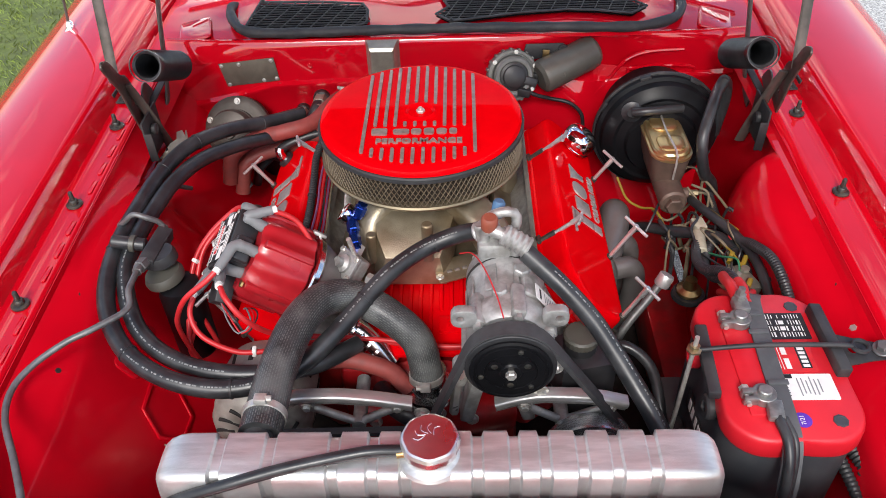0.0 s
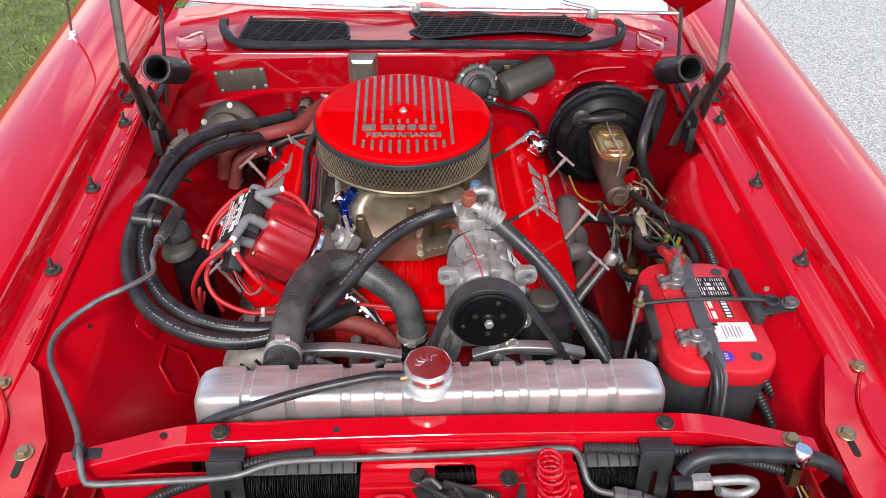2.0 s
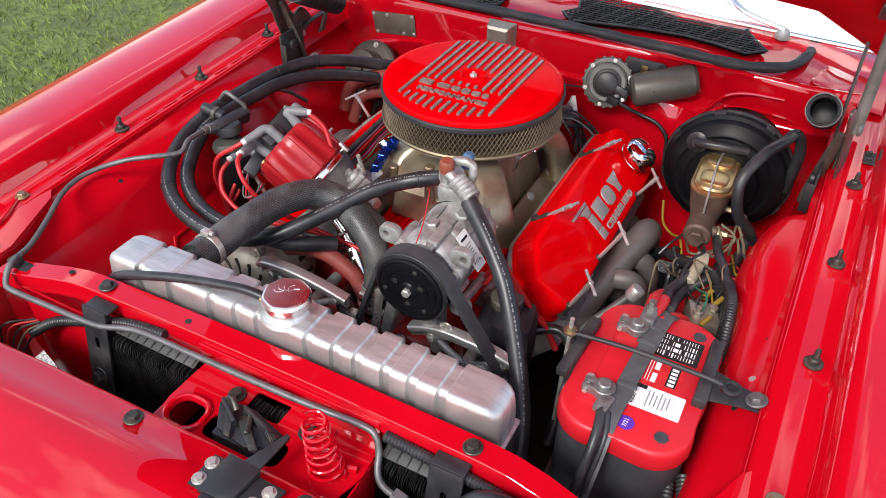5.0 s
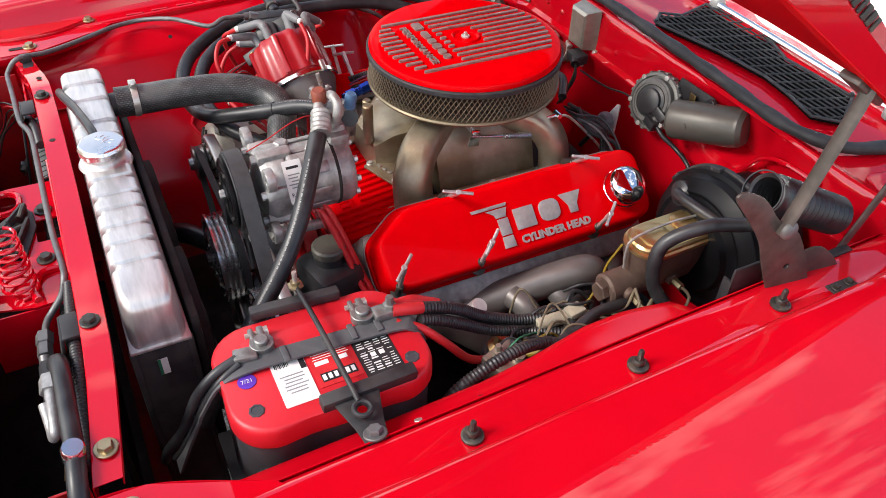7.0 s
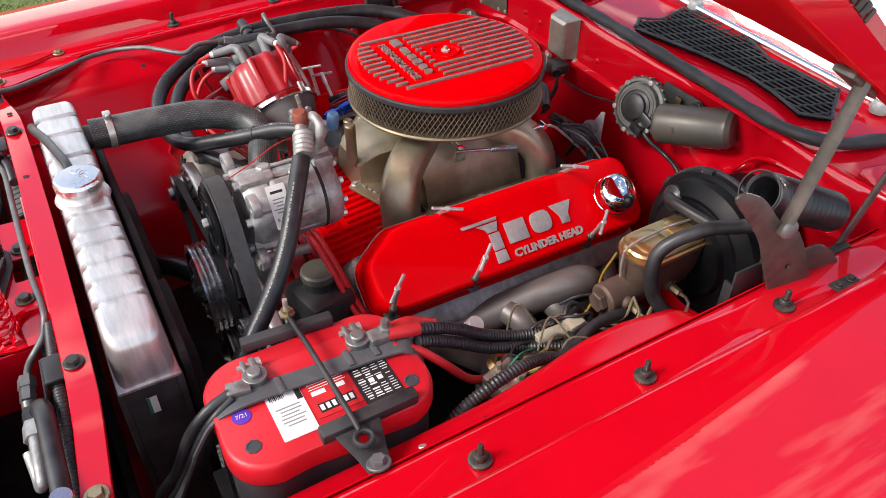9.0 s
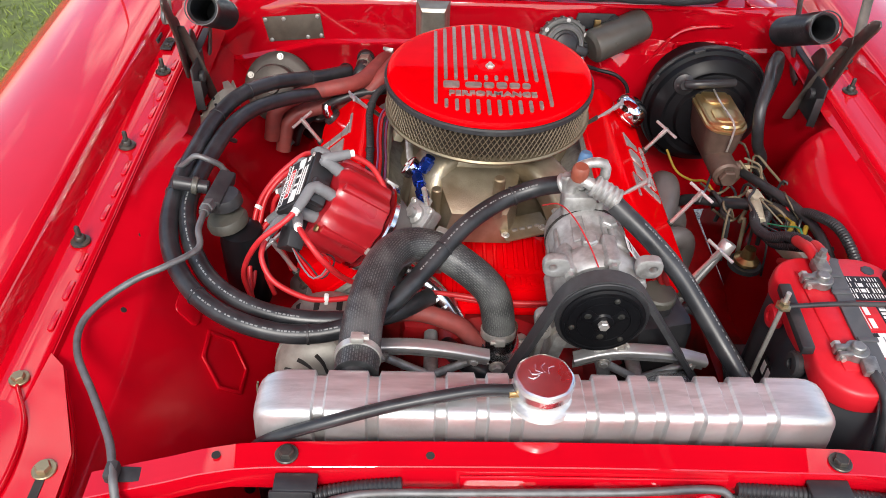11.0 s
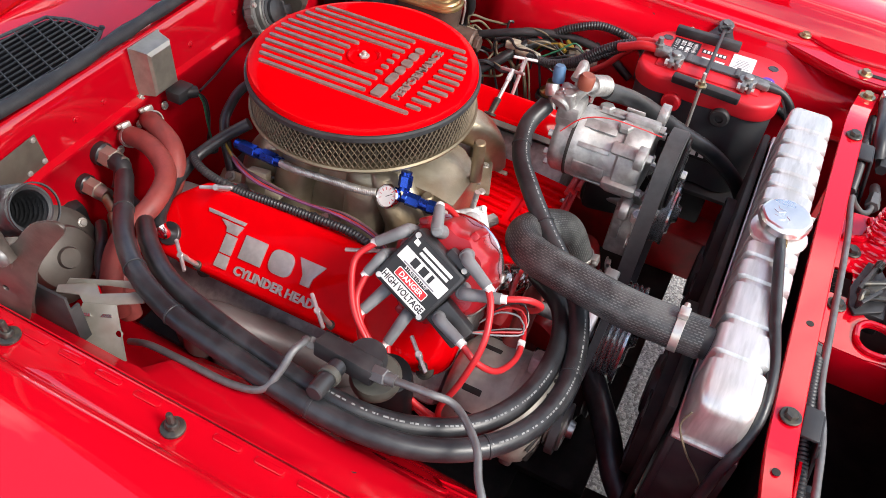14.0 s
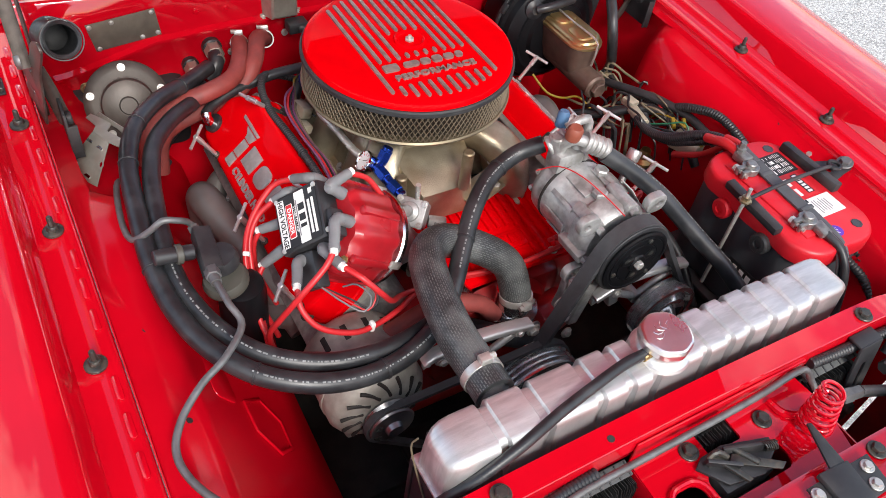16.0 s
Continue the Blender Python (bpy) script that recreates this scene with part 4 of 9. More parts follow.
    prof = [(0.84 * r, h) for r, h in prof]
    part("sleeve", lathe(prof, a, b - a, 32), RUBBER, d)
    part("ring", ring(a - (b - a).normalized() * 0.010, b - a, 0.0295, 0.0278, 0.003, 32), RUBBER, d, "thin black retaining ring")


hinge(-1)
hinge(1)


def antenna():
    a = thing("antenna", (-0.857, 0.45, 0.93), "thin metal car antenna on a chrome base", "antenna")
    part("base", lathe([(0.026, 0), (0.025, 0.004), (0.014, 0.010), (0.009, 0.02), (0.008, 0.03), (0.004, 0.034), (0, 0.034)], (-0.857, 0.45, 0.938), (0.1, 0, 1), 24), CHROME, a)
    part("mast", rod((-0.856, 0.45, 0.97), (-0.80, 0.55, 1.75), 0.003, 8, r2=0.0015), HINGE, a)


antenna()


def front_end():
    """Radiator support bar, latch panel, header panel and corner brackets."""
    bar = thing("radiator_support_bar", (0, -0.71, 0.88), "red painted steel bar bolted above the radiator", "support bar", "", "structure")
    path = [(-0.525, -0.728, 0.880), (-0.44, -0.716, 0.894), (-0.37, -0.706, 0.904), (-0.25, -0.703, 0.907), (0, -0.702, 0.909), (0.2, -0.704, 0.909), (0.34, -0.707, 0.907), (0.42, -0.716, 0.892), (0.505, -0.728, 0.874)]
    line = curve(path, 0.03)
    rows = []
    for q in line:
        w = 0.0165
        rows.append([q + Vector((0, w - 0.001, -0.012)), q + Vector((0, w, -0.001)), q + Vector((0, w - 0.001, 0.0005)), q + Vector((0, -w + 0.001, 0.0)), q + Vector((0, -w, -0.001)), q + Vector((0, -w - 0.001, -0.03))])
    part("bar", sheet(rows, 0.0018), RED, bar, "", 40)
    for x, y, z, s, mt in ((-0.314, -0.706, 0.9085, 1.05, BLACK_BOLT), (0.287, -0.708, 0.910, 1.05, BLACK_BOLT), (0.467, -0.722, 0.8835, 1.15, CAD)):
        bolt(bar, (x, y, z), (0, 0, 1), s, mt)
    for x in (-0.39, 0.215, 0.345, -0.16):
        part("hole", lathe([(0.0048, 0), (0.0048, 0.001), (0, 0.0011)], (x, -0.705, 0.9078 - (0.004 if abs(x) > 0.34 else 0)), (0, 0, 1), 14), DARK, bar, "dark drilled hole")
    part("clip", join(box((-0.485, -0.720, 0.888), (0.034, 0.018, 0.003), 0.001), box((-0.497, -0.722, 0.896), (0.014, 0.022, 0.016), 0.004)), MATT_BLACK, bar, "black clip holding the steel line")
    # latch panel
    lp = thing("latch_panel", (0.02, -0.79, 0.80), "red latch panel with openings between bar and header", "latch panel", "", "structure")
    hole1 = [(x - 0.089, y - 0.801) for x, y in rounded(0.046, 0.040, 0.016)]
    hole2 = [(x, y - 0.743) for x, y in rounded(0.056, 0.034, 0.004)]
    hole3 = [(x + 0.006, y - 0.799) for x, y in rounded(0.122, 0.040, 0.014)]
    part("panel", plate([(-0.128, -0.722), (0.165, -0.722), (0.17, -0.775), (0.15, -0.845), (-0.12, -0.850), (-0.13, -0.79)], 0.003, Matrix.Translation((0, 0, 0.8515)), 0, (hole1, hole2, hole3)), RED, lp)
    oval = [(x - 0.089, y - 0.801, 0.8565) for x, y in rounded(0.056, 0.050, 0.021)]
    part("collar", tube(oval + oval[:1], 0.0042, 8, 0.004), RED, lp, "raised pressed collar")
    part("riser", box((0.018, -0.7215, 0.873), (0.292, 0.003, 0.045), 0.001), RED, lp)
    part("gusset", box((-0.128, -0.785, 0.82), (0.003, 0.12, 0.065), 0.001), RED, lp)
    part("gusset", box((0.168, -0.785, 0.80), (0.003, 0.12, 0.10), 0.001), RED, lp)
    part("bead", tube([(0.10, -0.735, 0.856), (0.105, -0.76, 0.857), (0.135, -0.775, 0.857), (0.16, -0.77, 0.857)], 0.006, 8), RED, lp)
    for x, y in ((-0.050, -0.745), (0.072, -0.752)):
        bolt(lp, (x, y, 0.855), (0, 0, 1), 1.1, BLACK_BOLT)
    sp = []
    for k in range(0, 15 * 14 + 1):
        t = k / 210
        a = 2 * math.pi * 7.5 * t
        r = 0.0225 - 0.009 * t
        sp.append((0.129 + r * math.cos(a) - 0.016 * t, -0.789 + r * math.sin(a) + 0.004 * t, 0.857 + 0.088 * t))
    single("hood_spring", tube(sp, 0.0025, 7, smooth=False), RED, "red painted conical hood spring on latch panel", "spring")
    lt = thing("hood_latch", (0.0, -0.81, 0.84), "black greasy hood latch mechanism with levers", "hood latch")
    part("body", join(plate([(-0.060, -0.768), (-0.044, -0.759), (-0.008, -0.757), (0.058, -0.776), (0.054, -0.792), (0.016, -0.812), (-0.036, -0.803)], 0.005, pose(0, 0, 0.855), 0.001), box((0.0, -0.790, 0.835), (0.085, 0.040, 0.036), 0.004)), MATT_BLACK, lt)
    part("cheek", box((-0.030, -0.780, 0.866), (0.044, 0.005, 0.022), 0.001, (14, 0, -32)), MATT_BLACK, lt)
    part("cheek", box((0.010, -0.776, 0.864), (0.060, 0.005, 0.018), 0.001, (-10, 0, -18)), MATT_BLACK, lt)
    part("lever", plate([(-0.034, -0.006), (0.030, -0.008), (0.036, 0.002), (-0.030, 0.007)], 0.004, pose(0.012, -0.796, 0.866, 8, -6, -34), 0.001), BLACK_BOLT, lt, "greasy release lever")
    part("lever", plate([(-0.030, -0.005), (0.026, -0.005), (0.030, 0.003), (-0.026, 0.006)], 0.004, pose(-0.026, -0.788, 0.868, -8, 10, -58), 0.001), BLACK_BOLT, lt)
    part("hook", tube([(-0.040, -0.772, 0.856), (-0.044, -0.768, 0.874), (-0.034, -0.768, 0.880), (-0.022, -0.776, 0.872)], 0.0042, 8), BLACK_BOLT, lt)
    part("pin", rod((-0.005, -0.768, 0.868), (0.012, -0.800, 0.870), 0.0042, 10, 0.001), BLACK_BOLT, lt)
    part("coil", tube([(0.034 + 0.0006 * k * 0.6, -0.785 + 0.006 * math.cos(k * 0.8) - 0.0001 * k, 0.868 + 0.006 * math.sin(k * 0.8)) for k in range(50)], 0.0013, 5, smooth=False), BLACK_BOLT, lt)
    # header panel behind the grille
    hp = thing("header_panel", (0, -0.95, 0.85), "glossy red header panel above the grille", "header panel", "", "structure")
    rows = []
    for y, z in ((-0.836, 0.862), (-0.838, 0.884), (-0.846, 0.889), (-0.874, 0.889), (-0.878, 0.893), (-0.93, 0.892), (-0.98, 0.887), (-1.03, 0.876), (-1.10, 0.85), (-1.13, 0.80), (-1.14, 0.6)):
        rows.append([(x, y - 0.02 * (x / 0.7) ** 2, z - 0.01 * (x / 0.7) ** 2) for x in (-0.72, -0.6, -0.45, -0.3, -0.15, 0, 0.15, 0.3, 0.45, 0.6, 0.70)])
    part("panel", sheet(rows, 0.002), RED, hp, "", 50)
    for x in (-0.117, 0.146, -0.40, 0.42):
        bolt(hp, (x, -0.858, 0.8895), (0, 0, 1), 1.05, BLACK_BOLT)
    for x, y in ((-0.02, -0.955), (-0.03, -1.005)):
        part("hole", lathe([(0.0075, 0), (0.0075, 0.001), (0, 0.0011)], (x, y, 0.8925 - (0.007 if y < -1 else 0.001)), (0, -0.05, 1), 16), DARK, hp, "dark drilled hole")
    st = thing("hood_striker_bracket", (0.08, -0.89, 0.90), "dark grey bolted hood release bracket on the header", "bracket")
    part("plate", plate([(0.014, -0.903), (0.115, -0.901), (0.122, -0.857), (0.016, -0.856)], 0.004, pose(0, 0, 0.8955), 0.001), MATT_BLACK, st)
    part("channel", join(plate([(0.034, -0.908), (0.078, -0.905), (0.084, -0.853), (0.036, -0.850)], 0.009, pose(0, 0, 0.8995), 0.002), plate([(0.056, -0.853), (0.080, -0.858), (0.084, -0.797), (0.078, -0.795)], 0.004, pose(0, 0, 0.903), 0.001)), MATT_BLACK, st, "raised channel with pointed tongue")
    part("arm", box((0.056, -0.929, 0.900), (0.026, 0.046, 0.014), 0.002, (0, 0, 4)), MATT_BLACK, st)
    for x, y in ((0.022, -0.868), (0.023, -0.892), (0.107, -0.869), (0.098, -0.890)):
        bolt(st, (x, y, 0.8996), (0, 0, 1), 0.75, STEEL)
    # corner brackets between fender and bar
    for s in (-1, 1):
        cb = thing("fender_bracket", (MID + s * 0.62, -0.7, 0.86), "red pressed bracket joining fender and radiator support", "bracket", "fender brackets")
        o = [(0.665, -0.50), (0.595, -0.565), (0.542, -0.690), (0.538, -0.80), (0.548, -0.90), (0.70, -0.92), (0.70, -0.6)]
        out = [(MID + s * a, b) for a, b in o]
        part("plate", plate(out, 0.003, Matrix.Translation((0, 0, 0.8775)), 0), RED, cb)
        part("bead", tube([(MID + s * 0.635, -0.60, 0.8815), (MID + s * 0.605, -0.66, 0.8825), (MID + s * 0.60, -0.74, 0.8825), (MID + s * 0.62, -0.80, 0.8825)], 0.006, 8, flat=0.5), RED, cb)
        part("lip", tube([(MID + s * a, b, 0.8715) for a, b in o[1:5]], 0.009, 8, 0.02, flat=0.25), RED, cb)
        bolt(cb, (MID + s * 0.5635, -0.711, 0.8805), (0, 0, 1), 1.1, CAD)
        part("slot", plate(rounded(0.03, 0.010, 0.005), 0.001, pose(MID + s * 0.5635, -0.735, 0.8807, 0, 0, 90)), DARK, cb, "dark slotted hole")
    # walls that close the nose, in front of the condenser and beside it
    for s in (-1, 1):
        single("nose_side_panel", box((MID + s * 0.50, -0.93, 0.66), (0.004, 0.36, 0.40), 0.001), RED_BLOCK, "red inner nose panel beside the condenser", "body panel", "nose side panels", "structure")
    for s in (-1, 1):
        single("nose_floor", box((MID + s * 0.60, -0.90, 0.74), (0.20, 0.44, 0.004), 0.001, (0, s * 14, 0)), RED_BLOCK, "red inner panel below the fender bracket", "body panel", "nose floors", "structure")
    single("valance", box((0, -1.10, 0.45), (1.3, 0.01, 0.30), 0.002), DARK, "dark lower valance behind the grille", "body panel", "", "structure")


front_end()

# ---- engine ----
CL = -0.055
AX, AY = -0.065, 0.0


def air_cleaner():
    a = thing("air_cleaner", (AX, AY, 0.90), "round air cleaner with red finned lid and wire screen element", "air filter")
    lid = part("lid", lathe([(0.0, 0.999), (0.158, 0.999), (0.165, 0.9982), (0.1705, 0.9955), (0.1728, 0.991), (0.1732, 0.986), (0.171, 0.983), (0.0, 0.983)], (AX, AY, 0), seg=96), RED_CAST, a, "glossy red cast lid", 30)
    part("gasket", ring((AX, AY, 0.974), (0, 0, 1), 0.1775, 0.15, 0.0115, 96), SEAL, a, "black rubber gasket ring")
    part("pleats", lathe([(0.162, 0.926), (0.162, 0.978)], (AX, AY, 0), seg=480, wave=120, amount=0.022), PAPER, a, "dusty brown pleated paper")
    # wire screen: two sets of slanting strands
    bm = bmesh.new()
    n, r, z0, z1, turn = 124, 0.1725, 0.9265, 0.9765, 3.5 * 2 * math.pi / 124
    for hand in (-1, 1):
        for k in range(n):
            prev = None
            for j in range(9):
                t = j / 8
                a0 = 2 * math.pi * k / n + hand * turn * t
                zz = z0 + (z1 - z0) * t
                w, d = 0.00095, 0.0007
                cur = []
                for side, out in ((-1, 0), (1, 0), (0, 1)):
                    rr = r + d * out * 1.6 + hand * 0.0003
                    ang = a0 + side * w / r
                    cur.append(bm.verts.new((AX + rr * math.cos(ang), AY + rr * math.sin(ang), zz)))
                if prev:
                    for q in range(3):
                        bm.faces.new((prev[q], prev[(q + 1) % 3], cur[(q + 1) % 3], cur[q]))
                prev = cur
    part("wire_screen", bm, SCREEN, a, "tan expanded wire screen")
    part("pan", lathe([(0.05, 0.905), (0.125, 0.906), (0.145, 0.916), (0.168, 0.919), (0.1765, 0.9215), (0.1775, 0.9245), (0.1755, 0.9275), (0.16, 0.929), (0.05, 0.929)], (AX, AY, 0), seg=96), PAN, a, "gold chromate steel base pan", 30)
    # machined fins on the lid
    for k in range(12):
        dx = (k - 5.5) * 0.0166
        half = math.sqrt(0.154**2 - dx**2)
        spans = [(-half, half)]
        if abs(dx) < 0.075:
            spans = [(-half, -0.112), (-0.046, half)]
            if abs(dx) < 0.026:
                spans = [(-half, -0.112), (0.030 if abs(dx) < 0.01 else 0.024, half)]
                spans.append((-0.046, -0.034))
        for lo, hi in spans:
            if hi - lo > 0.004:
                out = [(p[0], p[1]) for p in rounded(0.0058, hi - lo, 0.0028, 3)]
                part("fin", plate(out, 0.0040, Matrix.Translation((AX + dx, AY + (lo + hi) / 2, 0.9985)), 0.0), LETTER, lid)
    part("boss", lathe([(0.0265, 0.9985), (0.0255, 1.0018), (0.0235, 1.0028), (0.0215, 1.0018), (0.0195, 0.9995), (0.0, 0.9992)], (AX, AY, 0), seg=40), RED_CAST, lid, "red dished boss")
    part("nut", join(lathe([(0.0078, 0), (0.0078, 0.0035), (0.0070, 0.0045), (0, 0.0045)], (AX, AY, 0.9993), seg=6), rod((AX, AY, 1.0035), (AX, AY, 1.0085), 0.0032, 10, 0.0006)), STEEL, a, "zinc plated nut on its stud")
    # raised mark as plain shapes, and one line of words
    m = Matrix.Translation((AX, AY - 0.064, 0.9985))
    part("emblem", plate(rounded(0.026, 0.017, 0.003), 0.0042, m @ Matrix.Translation((-0.066, 0, 0))), LETTER, lid, "small square bare-metal emblem")
    for k, (w, h) in enumerate(((0.027, 0.013), (0.017, 0.014), (0.017, 0.016), (0.017, 0.014), (0.013, 0.014))):
        x = (-0.030, -0.005, 0.016, 0.037, 0.056)[k]
        part("emblem_block", plate(rounded(w, h, 0.0055), 0.0042, m @ Matrix.Translation((x, 0, 0))), LETTER, lid)
    part("lettering", letters("PERFORMANCE", Matrix.Translation((AX, AY - 0.092, 1.0006)), 0.0165, 0.0022, 1.24, 0.0003), LETTER, lid, "raised bare-metal words")


air_cleaner()


def intake():
    i = thing("intake_manifold", (CL, 0, 0.74), "tanned cast aluminium intake manifold with curved runners", "intake manifold")
    part("plenum", join(box((AX, 0.0, 0.853), (0.150, 0.215, 0.075), 0.022, seg=3), box((AX, 0, 0.885), (0.125, 0.15, 0.02), 0.006)), INTAKE, i)
    part("front_wall", loft([[(AX + x, y, z) for x, y, z in ((-0.085, -0.09, 0.872), (0.060, -0.09, 0.872), (0.060, -0.09, 0.80), (-0.085, -0.09, 0.80))], [(AX + x, y, z) for x, y, z in ((-0.075, -0.160, 0.858), (0.045, -0.160, 0.858), (0.050, -0.165, 0.785), (-0.085, -0.165, 0.785))], [(AX + x, y, z) for x, y, z in ((-0.06, -0.192, 0.835), (0.030, -0.192, 0.835), (0.040, -0.192, 0.775), (-0.075, -0.192, 0.775))]]), INTAKE, i)
    for s in (-1, 1):
        for e, y1 in ((-1, 0.162), (1, 0.125)) if s > 0 else ((-1, 0.135), (1, 0.135)):
            if s > 0:
                pts = [(AX + 0.030, e * 0.055, 0.866), (AX + 0.074, e * (y1 - 0.063), 0.872), (AX + 0.108, e * (y1 - 0.022), 0.858), (AX + 0.130, e * y1, 0.826), (AX + 0.141, e * (y1 + 0.003), 0.785), (CL + 0.138, e * y1, 0.735)]
            else:
                pts = [(AX - 0.02, e * 0.058, 0.866), (AX - 0.056, e * 0.072, 0.872), (AX - 0.090, e * 0.104, 0.852), (CL - 0.110, e * y1, 0.806), (CL - 0.124, e * 0.139, 0.760), (CL - 0.135, e * 0.139, 0.735)]
            part("runner", tube(pts, lambda t: 0.0235 + 0.004 * t, 32, 0.006, flat=1.25, square=0.55), INTAKE, i, "gold-tinged cast runner", 60)
        for y in (-0.055, 0.055) if s < 0 else ():
            pts = [(AX - 0.045, y, 0.862), (AX - 0.082, y * 1.05, 0.850), (CL - 0.112, y * 1.15, 0.806), (CL - 0.130, y * 1.2, 0.755)]
            part("runner", tube(pts, lambda t: 0.032 + 0.002 * t, 32, 0.006, square=0.7), INTAKE, i, "stained cast runner", 60)
        wall = []
        for y in (-0.100, -0.06, 0.0, 0.06, 0.100):
            wall.append([(AX + s * a, y, z) for a, z in ((0.030, 0.886), (0.062, 0.880), (0.086, 0.852), (0.106, 0.806), (0.122, 0.755), (0.05, 0.755))])
        part("side_wall", loft(wall), INTAKE, i, "", 60)
        part("flange", box((CL + s * 0.135, 0, 0.752), (0.05, 0.42, 0.016), 0.004, (0, s * 38, 0)), INTAKE, i)
        for y in (-0.19, -0.10, 0.0, 0.10, 0.19):
            bolt(i, (CL + s * 0.128, y, 0.766), (s * 0.6, 0, 0.8), 0.8, STEEL)
    part("post", rod((AX + 0.012, -0.196, 0.835), (AX + 0.012, -0.196, 0.912), 0.0095, 16, 0.002), INTAKE, i)
    part("post", rod((AX - 0.085, -0.16, 0.80), (AX - 0.085, -0.16, 0.862), 0.009, 16, 0.002), INTAKE, i)
    tag = part("name_plate", plate(rounded(0.085, 0.050, 0.004), 0.004, axes((AX + 0.062, -0.178, 0.798), (0.94, 0.34, 0), (-0.34, 0.94, 0.10)), 0.001), INTAKE, i, "tan cast plate with raised marks")
    for k in range(4):
        part("mark", box((AX + 0.046 + 0.013 * k, -0.190 + 0.0047 * k, 0.8020), (0.009, 0.006, 0.003), 0.001, (6, 0, 20)), LETTER, tag)
    for dx, y in ((0.030, -0.202), (0.094, -0.180)):
        bolt(i, (AX + dx, y, 0.800), (0, 0, 1), 0.6, STEEL)
    # red ribbed valley tray before it
    v = thing("valley_cover", (CL, -0.27, 0.74), "red ribbed valley cover plate at the front of the engine", "cover plate")
    part("tray", box((CL + 0.030, -0.248, 0.756), (0.26, 0.165, 0.012), 0.003, (6, 0, 0)), RED_CAST, v)
    for k in range(14):
        x = CL + 0.030 + (k - 6.5) * 0.0172
        if 0.02 < x - CL < 0.09:
            part("rib", box((x, -0.207, 0.768), (0.0065, 0.075, 0.009), 0.002, (6, 0, 0)), RED_CAST, v)
        else:
            part("rib", box((x, -0.247, 0.7635), (0.0065, 0.145, 0.009), 0.002, (6, 0, 0)), RED_CAST, v)
    pad = part("mark_plate", box((CL + 0.055, -0.274, 0.7605), (0.072, 0.034, 0.006), 0.0015, (6, 0, 0)), RED_CAST, v)
    for k in range(4):
        part("mark", box((CL + 0.033 + 0.0150 * k, -0.274, 0.7645), (0.0095 if k else 0.004, 0.018, 0.003), 0.0008, (6, 0, 0)), RED_CAST, pad)
    for x in (-0.09, 0.12):
        bolt(v, (CL + x, -0.318, 0.754), (0, 0, 1), 0.7, STEEL)


intake()


